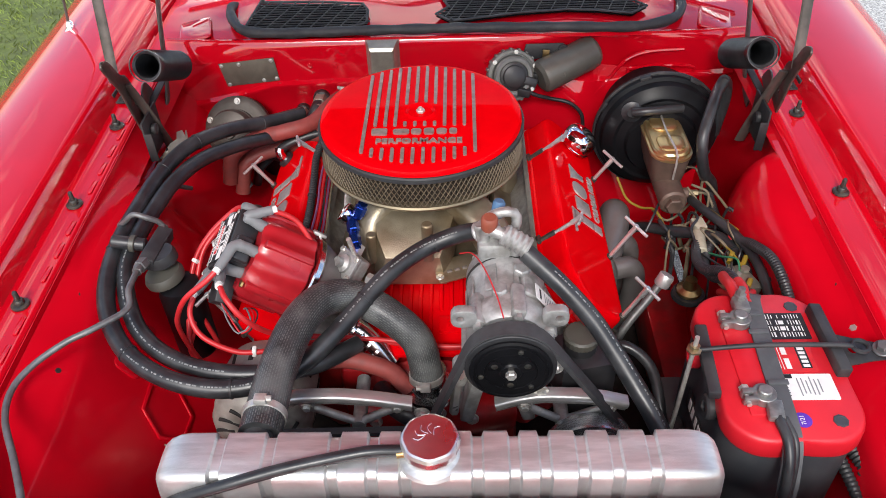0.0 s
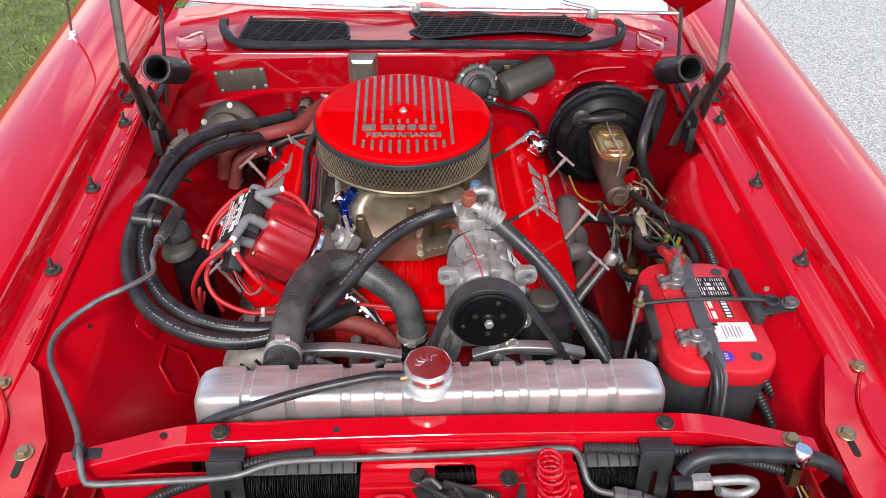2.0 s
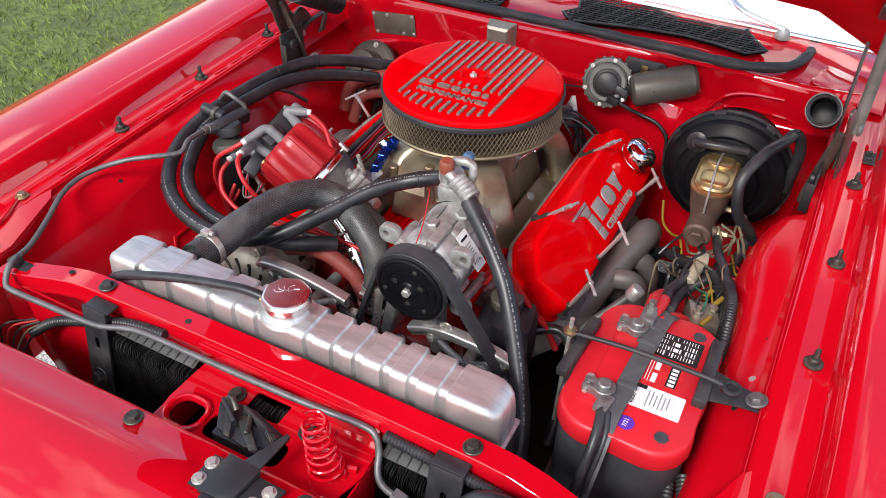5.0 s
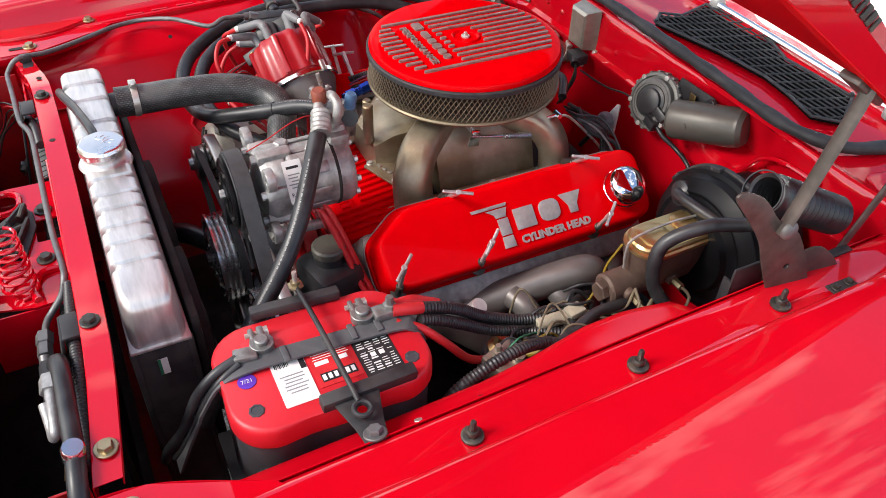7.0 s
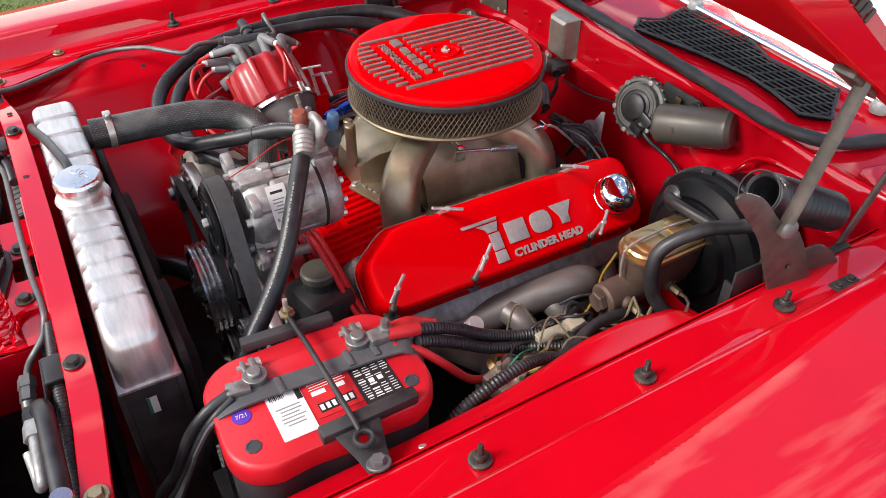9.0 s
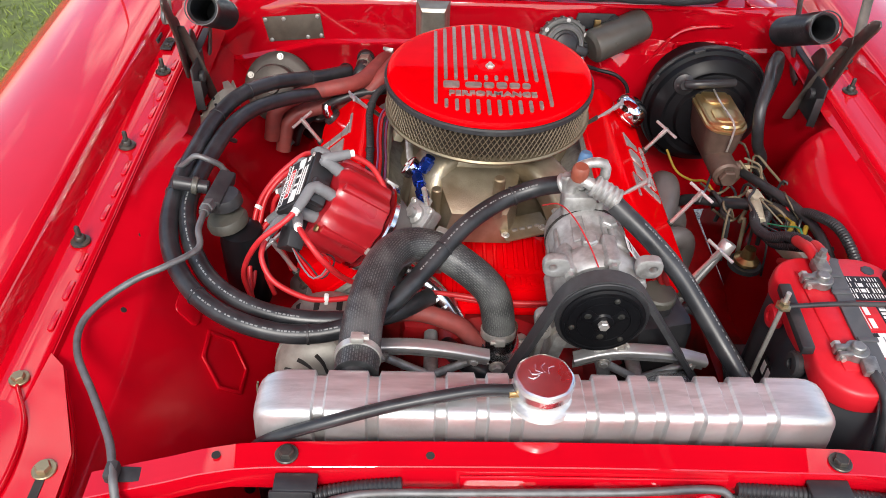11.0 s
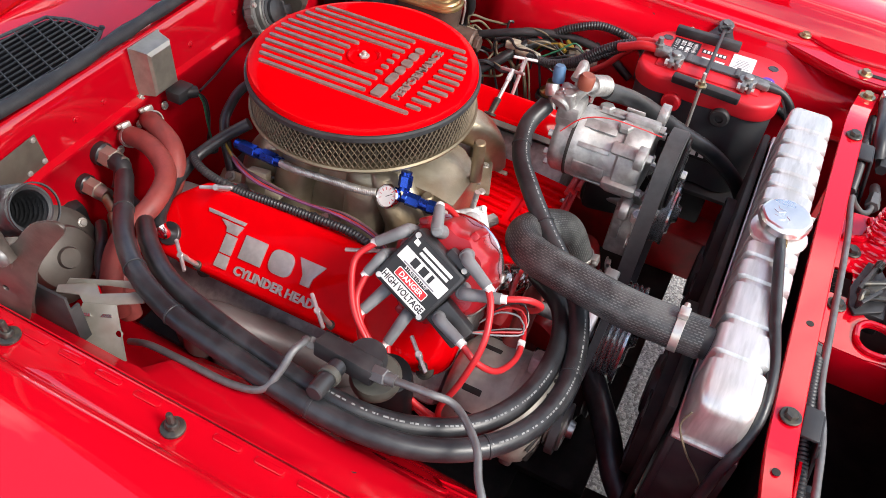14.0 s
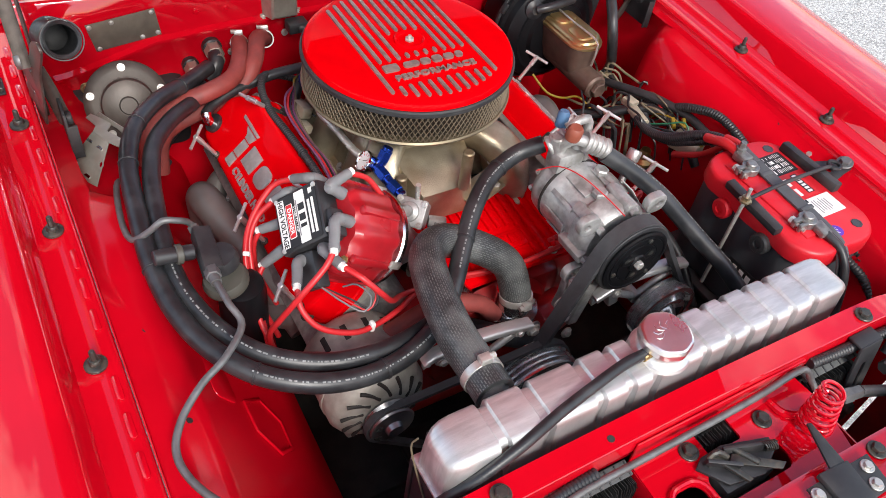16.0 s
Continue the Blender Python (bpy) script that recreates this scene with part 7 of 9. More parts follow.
    part("emblem", moved(plate([(-0.004, -0.003), (0.004, -0.003), (0.003, 0.003), (-0.004, 0.004)], 0.0004, Matrix.Translation((-0.030, 0.028, 0.0012))), m), WHITE, lab)
    # boots round the cap: where each stands on it, where its mouth points, and the lead's way on
    cross = [(-0.13, -0.318, 0.772), (-0.03, -0.330, 0.768), (0.09, -0.325, 0.768)]
    drop = [(-0.433, -0.329, 0.768), (-0.42, -0.325, 0.715)]
    ways = (
        (-0.036, 0.034, -0.006, (-0.282, -0.239, 0.979), [(-0.251, -0.235, 0.955), (-0.230, -0.245, 0.920), (-0.213, -0.253, 0.880), (-0.188, -0.265, 0.845), (-0.17, -0.275, 0.80)]),
        (0.011, 0.038, -0.004, (-0.348, -0.339, 0.952), [(-0.365, -0.352, 0.940), (-0.399, -0.361, 0.914), (-0.426, -0.350, 0.864), (-0.439, -0.332, 0.814)] + drop),
        (0.040, 0.003, -0.006, (-0.345, -0.357, 0.938), [(-0.329, -0.386, 0.936), (-0.305, -0.398, 0.906), (-0.276, -0.378, 0.856), (-0.230, -0.338, 0.806)] + cross),
        (0.042, -0.040, -0.006, (-0.397, -0.331, 0.896), [(-0.402, -0.357, 0.878), (-0.384, -0.379, 0.853), (-0.340, -0.388, 0.830), (-0.303, -0.384, 0.823), (-0.255, -0.372, 0.822), (-0.20, -0.335, 0.795)] + cross),
        (0.012, -0.068, -0.018, (-0.411, -0.240, 0.852), [(-0.424, -0.25, 0.835), (-0.428, -0.27, 0.80), (-0.41, -0.28, 0.73)]),
        (-0.030, -0.066, -0.030, (-0.398, -0.196, 0.875), [(-0.412, -0.200, 0.850), (-0.412, -0.21, 0.80), (-0.39, -0.22, 0.73)]),
        (-0.061, -0.039, -0.012, (-0.371, -0.187, 0.916), [(-0.397, -0.187, 0.895), (-0.418, -0.206, 0.874), (-0.427, -0.232, 0.850), (-0.432, -0.262, 0.818), (-0.431, -0.300, 0.785)] + drop),
        (-0.063, 0.005, -0.012, (-0.341, -0.184, 0.943), [(-0.367, -0.166, 0.922), (-0.408, -0.188, 0.892), (-0.431, -0.222, 0.865), (-0.440, -0.262, 0.826), (-0.439, -0.298, 0.794)] + drop),
    )
    for n, (x, y, h, mouth, route) in enumerate(ways):
        mouth = Vector(mouth)
        knee = w(x, y, h)
        pts = [w(x * 0.9, y * 0.9, -0.045), w(x, y, h - 0.012), knee.lerp(mouth, 0.12), knee.lerp(mouth, 0.55), mouth]
        part("boot", tube(pts, lambda q: 0.0094 - 0.0024 * q, 14, 0.004), BOOT, d, "grey silicone boot")
        part("boot_crown", lathe([(0.0088, -0.008), (0.0088, 0), (0.0065, 0.0045), (0, 0.006)], w(x, y, h - 0.004), axis, 16), BOOT, d)
        way = (mouth - knee).normalized()
        part("sleeve", rod(mouth - way * 0.001, mouth + way * 0.007, 0.0056, 12), WHITE_TAG, d, "white sleeve")
        off = Vector((0.004, -0.004, 0.006)) * (n % 3 - 1)
        line = [mouth] + [Vector(q) + off * (k > 3) for k, q in enumerate(route)]
        single("spark_plug_lead", tube(line, 0.0042, 10, 0.005), WIRE, "red silicone spark plug lead from the distributor", "spark plug lead", "spark plug leads")
    for at, way in (((-0.429, -0.222, 0.862), (-0.4, -0.7, -0.6)), ((-0.310, -0.385, 0.825), (1, 0.1, -0.15))):
        part("lead_clip", box(at, (0.010, 0.016, 0.007), 0.002, frame_of((0, 0, 0), way)), WHITE_TAG, d, "white plastic lead clip")
    # a bundle of leads crossing under the compressor to the other bank
    for k in range(4):
        off = Vector((0.004 * k, -0.005 * k, 0.0085 * (k % 2)))
        pts = [Vector(q) + off for q in ((0.045, -0.322, 0.790), (0.11, -0.325, 0.800), (0.155, -0.348, 0.878), (0.175, -0.335, 0.843), (0.192, -0.324, 0.805), (0.21, -0.314, 0.768), (0.228, -0.305, 0.742), (0.248, -0.295, 0.692))]
        single("spark_plug_lead", tube(pts, 0.0042, 10), WIRE, "red silicone spark plug lead below the compressor", "spark plug lead", "spark plug leads")
    wires = ((0.0, BOOT), (0.006, WIRE), (0.012, RUBBER))
    for k, (e, mt) in enumerate(wires):
        pts = [m @ Vector((0.092, -0.010, -0.030)), (-0.345 + e, -0.365, 0.872), (-0.325 + e, -0.388, 0.868), (-0.308 + e, -0.375, 0.875 + e), (-0.318 + e, -0.35, 0.88), (-0.33, -0.33, 0.86)]
        single("coil_wire", tube(pts, 0.0013, 6), mt, "thin wire looping from the coil plug", "wire", "coil wires")


distributor()


def headers():
    def manifold(side, label):
        h = thing("exhaust_header", (CL + side * 0.36, 0.0, 0.6), label, "exhaust header", "exhaust headers")
        big = [(CL + side * 0.285, -0.21, 0.628), (CL + side * 0.305, -0.14, 0.658), (CL + side * 0.330, -0.047, 0.692), (CL + side * 0.352, 0.015, 0.716), (CL + side * 0.360, 0.050, 0.722), (CL + side * 0.361, 0.075, 0.706), (CL + side * 0.356, 0.088, 0.64)]
        part("primary", tube(big, 0.0285, 28), CERAMIC, h, "grey coated pipe")
        for y0, y1 in ((-0.20, -0.10), (-0.06, 0.0), (0.08, 0.05), (0.17, 0.10)):
            pts = [(CL + side * 0.25, y0, 0.660), (CL + side * 0.295, y0, 0.655), (CL + side * 0.335, (y0 + y1) / 2, 0.625), (CL + side * 0.345, y1, 0.57), (CL + side * 0.33, y1, 0.50)]
            part("primary", tube(pts, 0.0225, 20), CERAMIC, h)
        for y in (-0.065, 0.005) if side > 0 else ():
            part("primary", tube([(CL + 0.340, y - 0.01, 0.694), (CL + 0.372, y, 0.690), (CL + 0.388, y + 0.010, 0.660), (CL + 0.390, y + 0.016, 0.60), (CL + 0.380, y + 0.02, 0.54)], 0.0205, 20), CERAMIC, h)
        part("flange", box((CL + side * 0.255, -0.02, 0.665), (0.010, 0.46, 0.045), 0.002, (0, side * 12, 0)), CERAMIC, h)
    manifold(1, "grey ceramic coated exhaust header beside the head")
    manifold(-1, "grey ceramic coated exhaust header behind the hoses")
    d = thing("dipstick", (0.352, -0.18, 0.70), "oil dipstick tube with bright round cap", "dipstick")
    part("tube", tube([(0.345, -0.184, 0.766), (0.32, -0.20, 0.735), (0.285, -0.222, 0.695), (0.26, -0.24, 0.65)], 0.0075, 12), TUBE_STEEL, d)
    part("cap", lathe([(0.012, 0), (0.0135, 0.003), (0.0135, 0.020), (0.0125, 0.023), (0.0, 0.0235)], (0.343, -0.186, 0.758), (0.45, 0.25, 0.85), 24), TANK, d, "bright metal cap")


headers()

# ---- round the engine ----
def radiator():
    r = thing("radiator", (-0.02, -0.632, 0.45), "aluminium radiator with ribbed brushed top tank", "radiator")
    grooves = [-0.285, -0.225, -0.149, -0.103, -0.064, 0.019, 0.062, 0.097, 0.140, 0.179, 0.222]
    lo, hi, cy = -0.358, 0.302, -0.636

    def section(x, cut, end):
        top, bot = 0.0340 - 0.012 * end - 0.9 * cut, 0.0375 - 0.010 * end - 0.2 * cut
        zt, zb = 0.9315 - 0.018 * end - 0.62 * cut, 0.846
        out = []
        for k in range(6):
            t = radians(90 * k / 5)
            out.append((x, cy + top - 0.010 + 0.010 * math.sin(t), zt - 0.010 + 0.010 * math.cos(t)))
        out += [(x, cy + (top + bot) / 2 + 0.001 - 0.85 * cut, 0.885), (x, cy + bot, 0.856), (x, cy + bot, zb), (x, cy - bot, zb), (x, cy - bot, 0.856), (x, cy - (top + bot) / 2 - 0.001 + 0.85 * cut, 0.885)]
        for k in range(6):
            t = radians(90 - 90 * k / 5)
            out.append((x, cy - top + 0.010 - 0.010 * math.sin(t), zt - 0.010 + 0.010 * math.cos(t)))
        return out

    stations = [(lo, 0, 1.0), (lo + 0.004, 0, 0.6), (lo + 0.011, 0, 0.28), (lo + 0.022, 0, 0.07), (lo + 0.034, 0, 0)]
    for g in grooves:
        stations += [(g - 0.0100, 0, 0), (g - 0.0078, 0, 0), (g - 0.0070, 0.0014, 0), (g - 0.0052, 0.0060, 0), (g + 0.0052, 0.0060, 0), (g + 0.0070, 0.0014, 0), (g + 0.0078, 0, 0), (g + 0.0100, 0, 0)]
    stations += [(hi - 0.034, 0, 0), (hi - 0.022, 0, 0.07), (hi - 0.011, 0, 0.28), (hi - 0.004, 0, 0.6), (hi, 0, 1.0)]
    part("top_tank", loft([section(*s) for s in sorted(stations)]), TANK, r, "brushed aluminium top tank with pressed ribs", 35)
    part("header_seam", box((-0.028, cy, 0.848), (0.668, 0.080, 0.006), 0.002), TANK, r)
    part("core", box((-0.02, cy, 0.66), (0.64, 0.055, 0.37), 0.003), FIN, r, "black finned core")
    for x in (-0.352, 0.296):
        s = part("side_strap", box((x, cy, 0.66), (0.014, 0.084, 0.37), 0.003), MATT_BLACK, r, "black painted side strap")
        for e in (-0.037, 0.037):
            part("strap_lip", box((x + math.copysign(0.008, x), cy + e, 0.66), (0.004, 0.008, 0.37), 0.001), MATT_BLACK, r)
        if x > 0:
            part("sticker", box((0.3065, cy - 0.004, 0.812), (0.0008, 0.013, 0.030), 0), WHITE, s, "small white and green sticker")
            part("sticker", box((0.3068, cy - 0.0085, 0.812), (0.0008, 0.004, 0.030), 0), GREEN, s)
    part("inlet", lathe([(0.021, 0), (0.021, 0.05), (0.023, 0.052), (0.023, 0.056), (0.02, 0.058), (0, 0.058)], (-0.250, -0.606, 0.899), (0.0, 1, 0.05), 24), MATT_BLACK, r, "black hose stub")
    part("filler_neck", lathe([(0.040, 0.926), (0.038, 0.930), (0.033, 0.932), (0.029, 0.936), (0.028, 0.944), (0.030, 0.948), (0, 0.948)], (-0.035, cy, 0), seg=28), TANK, r, "welded filler neck")
    cap = part("cap", lathe([(0.026, 0.944), (0.034, 0.947), (0.0345, 0.956), (0.0325, 0.9605), (0.030, 0.9618), (0, 0.9622)], (-0.035, cy, 0), seg=40, wave=8, amount=0.018), CAP_METAL, r, "polished eight-lobed radiator cap", 25)
    for k in range(5):
        a = radians(40 + 34 * k)
        part("engraving", tube([(-0.035 + 0.006 * math.cos(a), cy + 0.004 * math.sin(a), 0.9622), (-0.035 + 0.014 * math.cos(a + 0.5), cy + 0.012 * math.sin(a + 0.5), 0.9622), (-0.035 + 0.019 * math.cos(a + 0.2), cy + 0.018 * math.sin(a + 0.2), 0.962)], 0.0004, 6), BRIGHT, cap)
    part("overflow_nipple", rod((-0.052, cy - 0.006, 0.940), (-0.074, cy - 0.009, 0.9405), 0.005, 12), BRASS, r)
    single("earth_wire", tube([(-0.362, -0.605, 0.905), (-0.366, -0.600, 0.88), (-0.362, -0.62, 0.83), (-0.358, -0.655, 0.77), (-0.36, -0.67, 0.70)], 0.0013, 6), TANWIRE, "thin bare wire beside the radiator end", "wire")


radiator()


def battery():
    b = thing("battery", (0.428, -0.453, 0.665), "red topped car battery with dark grey ribbed case", "battery")
    bx, by = 0.428, -0.456

    def shape(grow, z, scallop):
        out = []
        w, l, rad = 0.0900 + grow, 0.131 + grow, 0.052
        base = rounded(2 * w, 2 * l, rad, 8)
        full = []
        for (x1, y1), (x2, y2) in zip(base, base[1:] + base[:1]):
            n = 10 if math.hypot(x2 - x1, y2 - y1) > 0.04 else 1
            full += [(x1 + (x2 - x1) * k / n, y1 + (y2 - y1) * k / n) for k in range(n)]
        for x, y in full:
            d = scallop * (0.5 - 0.5 * math.cos(2 * math.pi * (y + l) / (2 * l / 3))) if abs(x) > w - 0.012 and abs(y) < l - 0.03 else scallop
            e = scallop * 0.8 * math.exp(-(x / 0.014) ** 2) if abs(y) > l - 0.01 else 0
            out.append((bx + x - math.copysign(scallop - d, x) * (1 if abs(x) > w - 0.02 else 0), by + y - math.copysign(e, y), z))
        return out

    part("case", loft([shape(-0.006, 0.666, 0.008), shape(-0.003, 0.672, 0.008), shape(-0.003, 0.8460, 0.008)]), CASE, b, "dark grey moulded case", 50)
    lid = part("lid", loft([shape(0.0, 0.8420, 0.003), shape(0.001, 0.8460, 0.003), shape(0.0005, 0.8660, 0.0025), shape(-0.0005, 0.8700, 0.002), shape(-0.002, 0.8732, 0.001), shape(-0.005, 0.8748, 0.0)]), RED_BATTERY, b, "bright red moulded lid", 40)
    for y in (-0.354, -0.556):
        part("plug", lathe([(0.0095, 0), (0.0093, 0.0014), (0.0070, 0.0018), (0.0066, 0.0010), (0, 0.0010)], (0.4805, y, 0.8745), seg=24, wave=8, amount=0.06), CASE, lid, "dark grey vent plug")
        part("tab", lathe([(0.018, 0), (0.018, 0.010), (0.015, 0.013), (0.008, 0.0135), (0.008, 0.009), (0, 0.009)], (0.342, -0.410 if y > -0.4 else -0.500, 0.8330), (-1, 0, 0.05), 24), RED_BATTERY if y > -0.4 else PLASTIC, b, "side terminal boss")
    part("step", box((0.395, -0.453, 0.8750), (0.05, 0.19, 0.006), 0.0025), RED_BATTERY, lid)
    # paper labels on the lid; their words read from the engine side
    z = 0.8752
    def lab(name, cx, cy, sx, sy, material, label, h=0.0006):
        return part(name, plate(rounded(sx, sy, 0.002), h, Matrix.Translation((cx, cy, z))), material, lid, label)
    wl = lab("label", 0.453, -0.5015, 0.080, 0.043, WHITE, "white paper label with fine print")
    for k in range(9):
        part("print_bar", box((0.421 + 0.0015 * (k % 2), -0.518 + 0.0021 * k, z + 0.0008), (0.018, 0.0009 + 0.0006 * (k % 3 == 0), 0.0003)), BLACK_INK, wl)
    for k in range(6):
        part("print_bar", box((0.446 + 0.0055 * k, -0.502 + 0.002 * (k % 2), z + 0.0008), (0.0016, 0.030 - 0.004 * (k % 3), 0.0003)), GREY_INK, wl)
    part("print_bar", box((0.428, -0.484, z + 0.0008), (0.026, 0.007, 0.0003)), BLACK_INK, wl)
    rl = lab("label", 0.447, -0.4475, 0.068, 0.058, RED_INK, "red printed label with white panels")
    for k, (x, y, sx, sy) in enumerate(((0.443, -0.462, 0.007, 0.018), (0.443, -0.437, 0.007, 0.018))):
        part("panel", box((x, y, z + 0.0008), (sx, sy, 0.0003)), WHITE, rl)
    for k in range(5):
        part("print_bar", box((0.420 + 0.004 * k, -0.448, z + 0.0008), (0.001, 0.048 - 0.004 * (k % 2), 0.0003)), WHITE, rl)
    part("panel", box((0.467, -0.447, z + 0.0008), (0.014, 0.046, 0.0003)), BLACK_INK, rl)
    for k in range(6):
        part("emblem_block", box((0.467, -0.466 + 0.0075 * k, z + 0.0011), (0.009, 0.0048, 0.0003)), WHITE, rl)
    kl = lab("label", 0.460, -0.3925, 0.062, 0.050, BLACK_INK, "black warning label with white fine print")
    rnd = random.Random(3)
    for k in range(13):
        for j in range(4):
            if rnd.random() < 0.85 and not (k in (5, 6) and j in (1, 2)):
                part("print_bar", box((0.434 + 0.0041 * k, -0.409 + 0.0115 * j, z + 0.0008), (0.0011 + 0.0012 * (rnd.random() < 0.3), 0.0100 * (0.55 + 0.45 * rnd.random()), 0.0003)), WHITE, kl)
    for j in (1, 2):
        part("print_bar", box((0.4565, -0.409 + 0.0115 * j, z + 0.0008), (0.007, 0.007, 0.0003)), WHITE, kl)
    st = part("sticker", lathe([(0.0115, 0), (0.0115, 0.0006), (0, 0.0006)], (0.433, -0.5545, z), seg=28), PURPLE, lid, "round purple date sticker")
    part("lettering", letters("7/21", pose(0.433, -0.5545, z + 0.0008, 0, 0, 90), 0.0085, 0.0001), WHITE, st)
    # lower case labels
    part("label", box((0.470, -0.5775, 0.80), (0.030, 0.0008, 0.042), 0), WHITE, b, "white bar-code label")
    for k in range(8):
        part("print_bar", box((0.470, -0.5782, 0.785 + 0.0035 * k), (0.020, 0.0006, 0.0015), 0), BLACK_INK, b)
    part("emblem", box((0.3425, -0.47, 0.745), (0.001, 0.12, 0.035), 0), BLACK_INK, b, "black and white emblem panel")
    for k in range(6):
        part("emblem_block", box((0.3418, -0.51 + 0.016 * k, 0.745), (0.0008, 0.010, 0.022), 0), WHITE, b)

    def clamp(name, x, y):
        t = thing(name, (x, y, 0.8730), "dull lead battery clamp with bolt on the red lid", "battery clamp", "battery clamps")
        part("post", lathe([(0.0095, 0), (0.009, 0.022), (0.0075, 0.0235), (0, 0.0235)], (x, y, 0.8740), seg=20), LEAD, t)
        part("ring", join(ring((x, y, 0.8780), (0, 0, 1), 0.0155, 0.0092, 0.013, 24), box((x - 0.018, y + 0.004, 0.8845), (0.020, 0.009, 0.014), 0.002), box((x - 0.018, y - 0.008, 0.8845), (0.020, 0.007, 0.014), 0.002)), LEAD, t)
        part("bolt", join(rod((x - 0.022, y - 0.016, 0.8845), (x - 0.022, y + 0.014, 0.8845), 0.0035, 8), lathe([(0.0068, 0), (0.0068, 0.006), (0, 0.006)], (x - 0.022, y + 0.008, 0.8845), (0, 1, 0), 6)), STEEL, t)
        return t
    c1 = clamp("battery_clamp", 0.391, -0.522)
    part("lug", box((0.399, -0.546, 0.8840), (0.020, 0.030, 0.012), 0.003, (0, 0, -8)), LEAD, c1)
    c2 = clamp("battery_clamp", 0.396, -0.388)
    part("lug", join(box((0.404, -0.362, 0.8860), (0.022, 0.028, 0.016), 0.003), lathe([(0.009, 0), (0.009, 0.008), (0.006, 0.009), (0.0055, 0.02), (0, 0.02)], (0.404, -0.352, 0.8920), seg=6)), LEAD, c2)
    part("cable_boot", tube([(0.410, -0.350, 0.8920), (0.414, -0.330, 0.8900), (0.414, -0.310, 0.8840)], 0.009, 12), WIRE, c2, "red cable boot")
    # negative cable
    hose_thing("battery_cable", [(0.400, -0.556, 0.8840), (0.405, -0.588, 0.8740), (0.404, -0.615, 0.8430), (0.395, -0.64, 0.78), (0.37, -0.665, 0.72), (0.34, -0.675, 0.66)], 0.0068, RUBBER, "black battery earth cable", "battery cable", 12)
    hose_thing("battery_cable", [(0.408, -0.556, 0.8830), (0.416, -0.585, 0.8700), (0.414, -0.61, 0.8330), (0.405, -0.635, 0.77), (0.38, -0.66, 0.71)], 0.0045, RUBBER, "thin black battery earth cable", "battery cable", 10)
    # rubber carrying strap
    st = [(0.436, -0.318, 0.800), (0.436, -0.318, 0.845), (0.434, -0.3215, 0.868), (0.431, -0.332, 0.8805), (0.424, -0.355, 0.8825), (0.417, -0.453, 0.8825), (0.413, -0.540, 0.8825), (0.412, -0.585, 0.8720), (0.410, -0.610, 0.835), (0.405, -0.635, 0.780), (0.395, -0.66, 0.71)]
    line = curve(st, 0.006)
    rows = []
    for k, p in enumerate(line):
        t = (line[min(k + 1, len(line) - 1)] - line[max(k - 1, 0)]).normalized()
        side = t.cross(Vector((0, 0, 1))).normalized() if abs(t.z) < 0.9 else Vector((-1, 0, 0))
        if side.x > 0:
            side = -side
        rows.append([p + side * 0.0125, p - side * 0.0125])
    s = thing("battery_strap", (0.433, -0.45, 0.8780), "grey rubber carrying strap lying over the battery", "strap")
    part("band", sheet(rows, 0.0035), STRAP, s)
    for y in (-0.375, -0.41, -0.50):
        part("rib", box((0.4165, y, 0.8840), (0.027, 0.008, 0.003), 0.001), STRAP, s)
    # hold-down
    h = thing("battery_hold_down", (0.33, -0.452, 0.8780), "black battery hold-down rod with two clamp pads", "battery hold-down")
    part("pad", box((0.334, -0.460, 0.8820), (0.017, 0.122, 0.015), 0.003, (0, -6, -4)), MATT_BLACK, h)
    part("pad", box((0.508, -0.424, 0.8820), (0.018, 0.124, 0.018), 0.003, (0, 6, 1)), MATT_BLACK, h)
    part("rod", tube([(0.316, -0.452, 0.8940), (0.40, -0.450, 0.9000), (0.50, -0.447, 0.8960), (0.530, -0.446, 0.8920)], 0.0036, 10), MATT_BLACK, h)
    part("eye", tube([(0.5415 + 0.0105 * math.cos(t), -0.4455 + 0.0105 * math.sin(t), 0.8910) for t in np.linspace(math.pi, 3 * math.pi, 20)], 0.0034, 8, smooth=False), MATT_BLACK, h)
    part("j_bolt", tube([(0.316, -0.452, 0.9200), (0.315, -0.452, 0.8580), (0.312, -0.453, 0.70)], 0.0034, 10), STEEL, h)
    part("nut", join(lathe([(0.011, 0), (0.011, 0.003), (0.007, 0.004), (0.007, 0.010), (0, 0.010)], (0.316, -0.452, 0.8940), seg=6)), CAD, h)
    ear = [(0.0, -0.030), (0.0, 0.030), (0.045, 0.018), (0.070, 0.014), (0.076, 0.0), (0.070, -0.014), (0.045, -0.018)]
    part("ear", plate(ear, 0.003, axes((0.5125, -0.4435, 0.8800), (1, 0, -0.06), (0, 1, 0)), 0.0008, ((0.022, 0.0, 0.006),)), MATT_BLACK, h, "black bracket ear")
    bolt(h, (0.5755, -0.444, 0.8835), (-0.30, 0, 1), 1.2, TUBE_STEEL)
    single("battery_tray", join(box((0.428, -0.453, 0.658), (0.20, 0.29, 0.010), 0.003), box((0.428, -0.453, 0.60), (0.10, 0.16, 0.11), 0.006)), MATT_BLACK, "black steel battery tray under the battery", "tray")


battery()


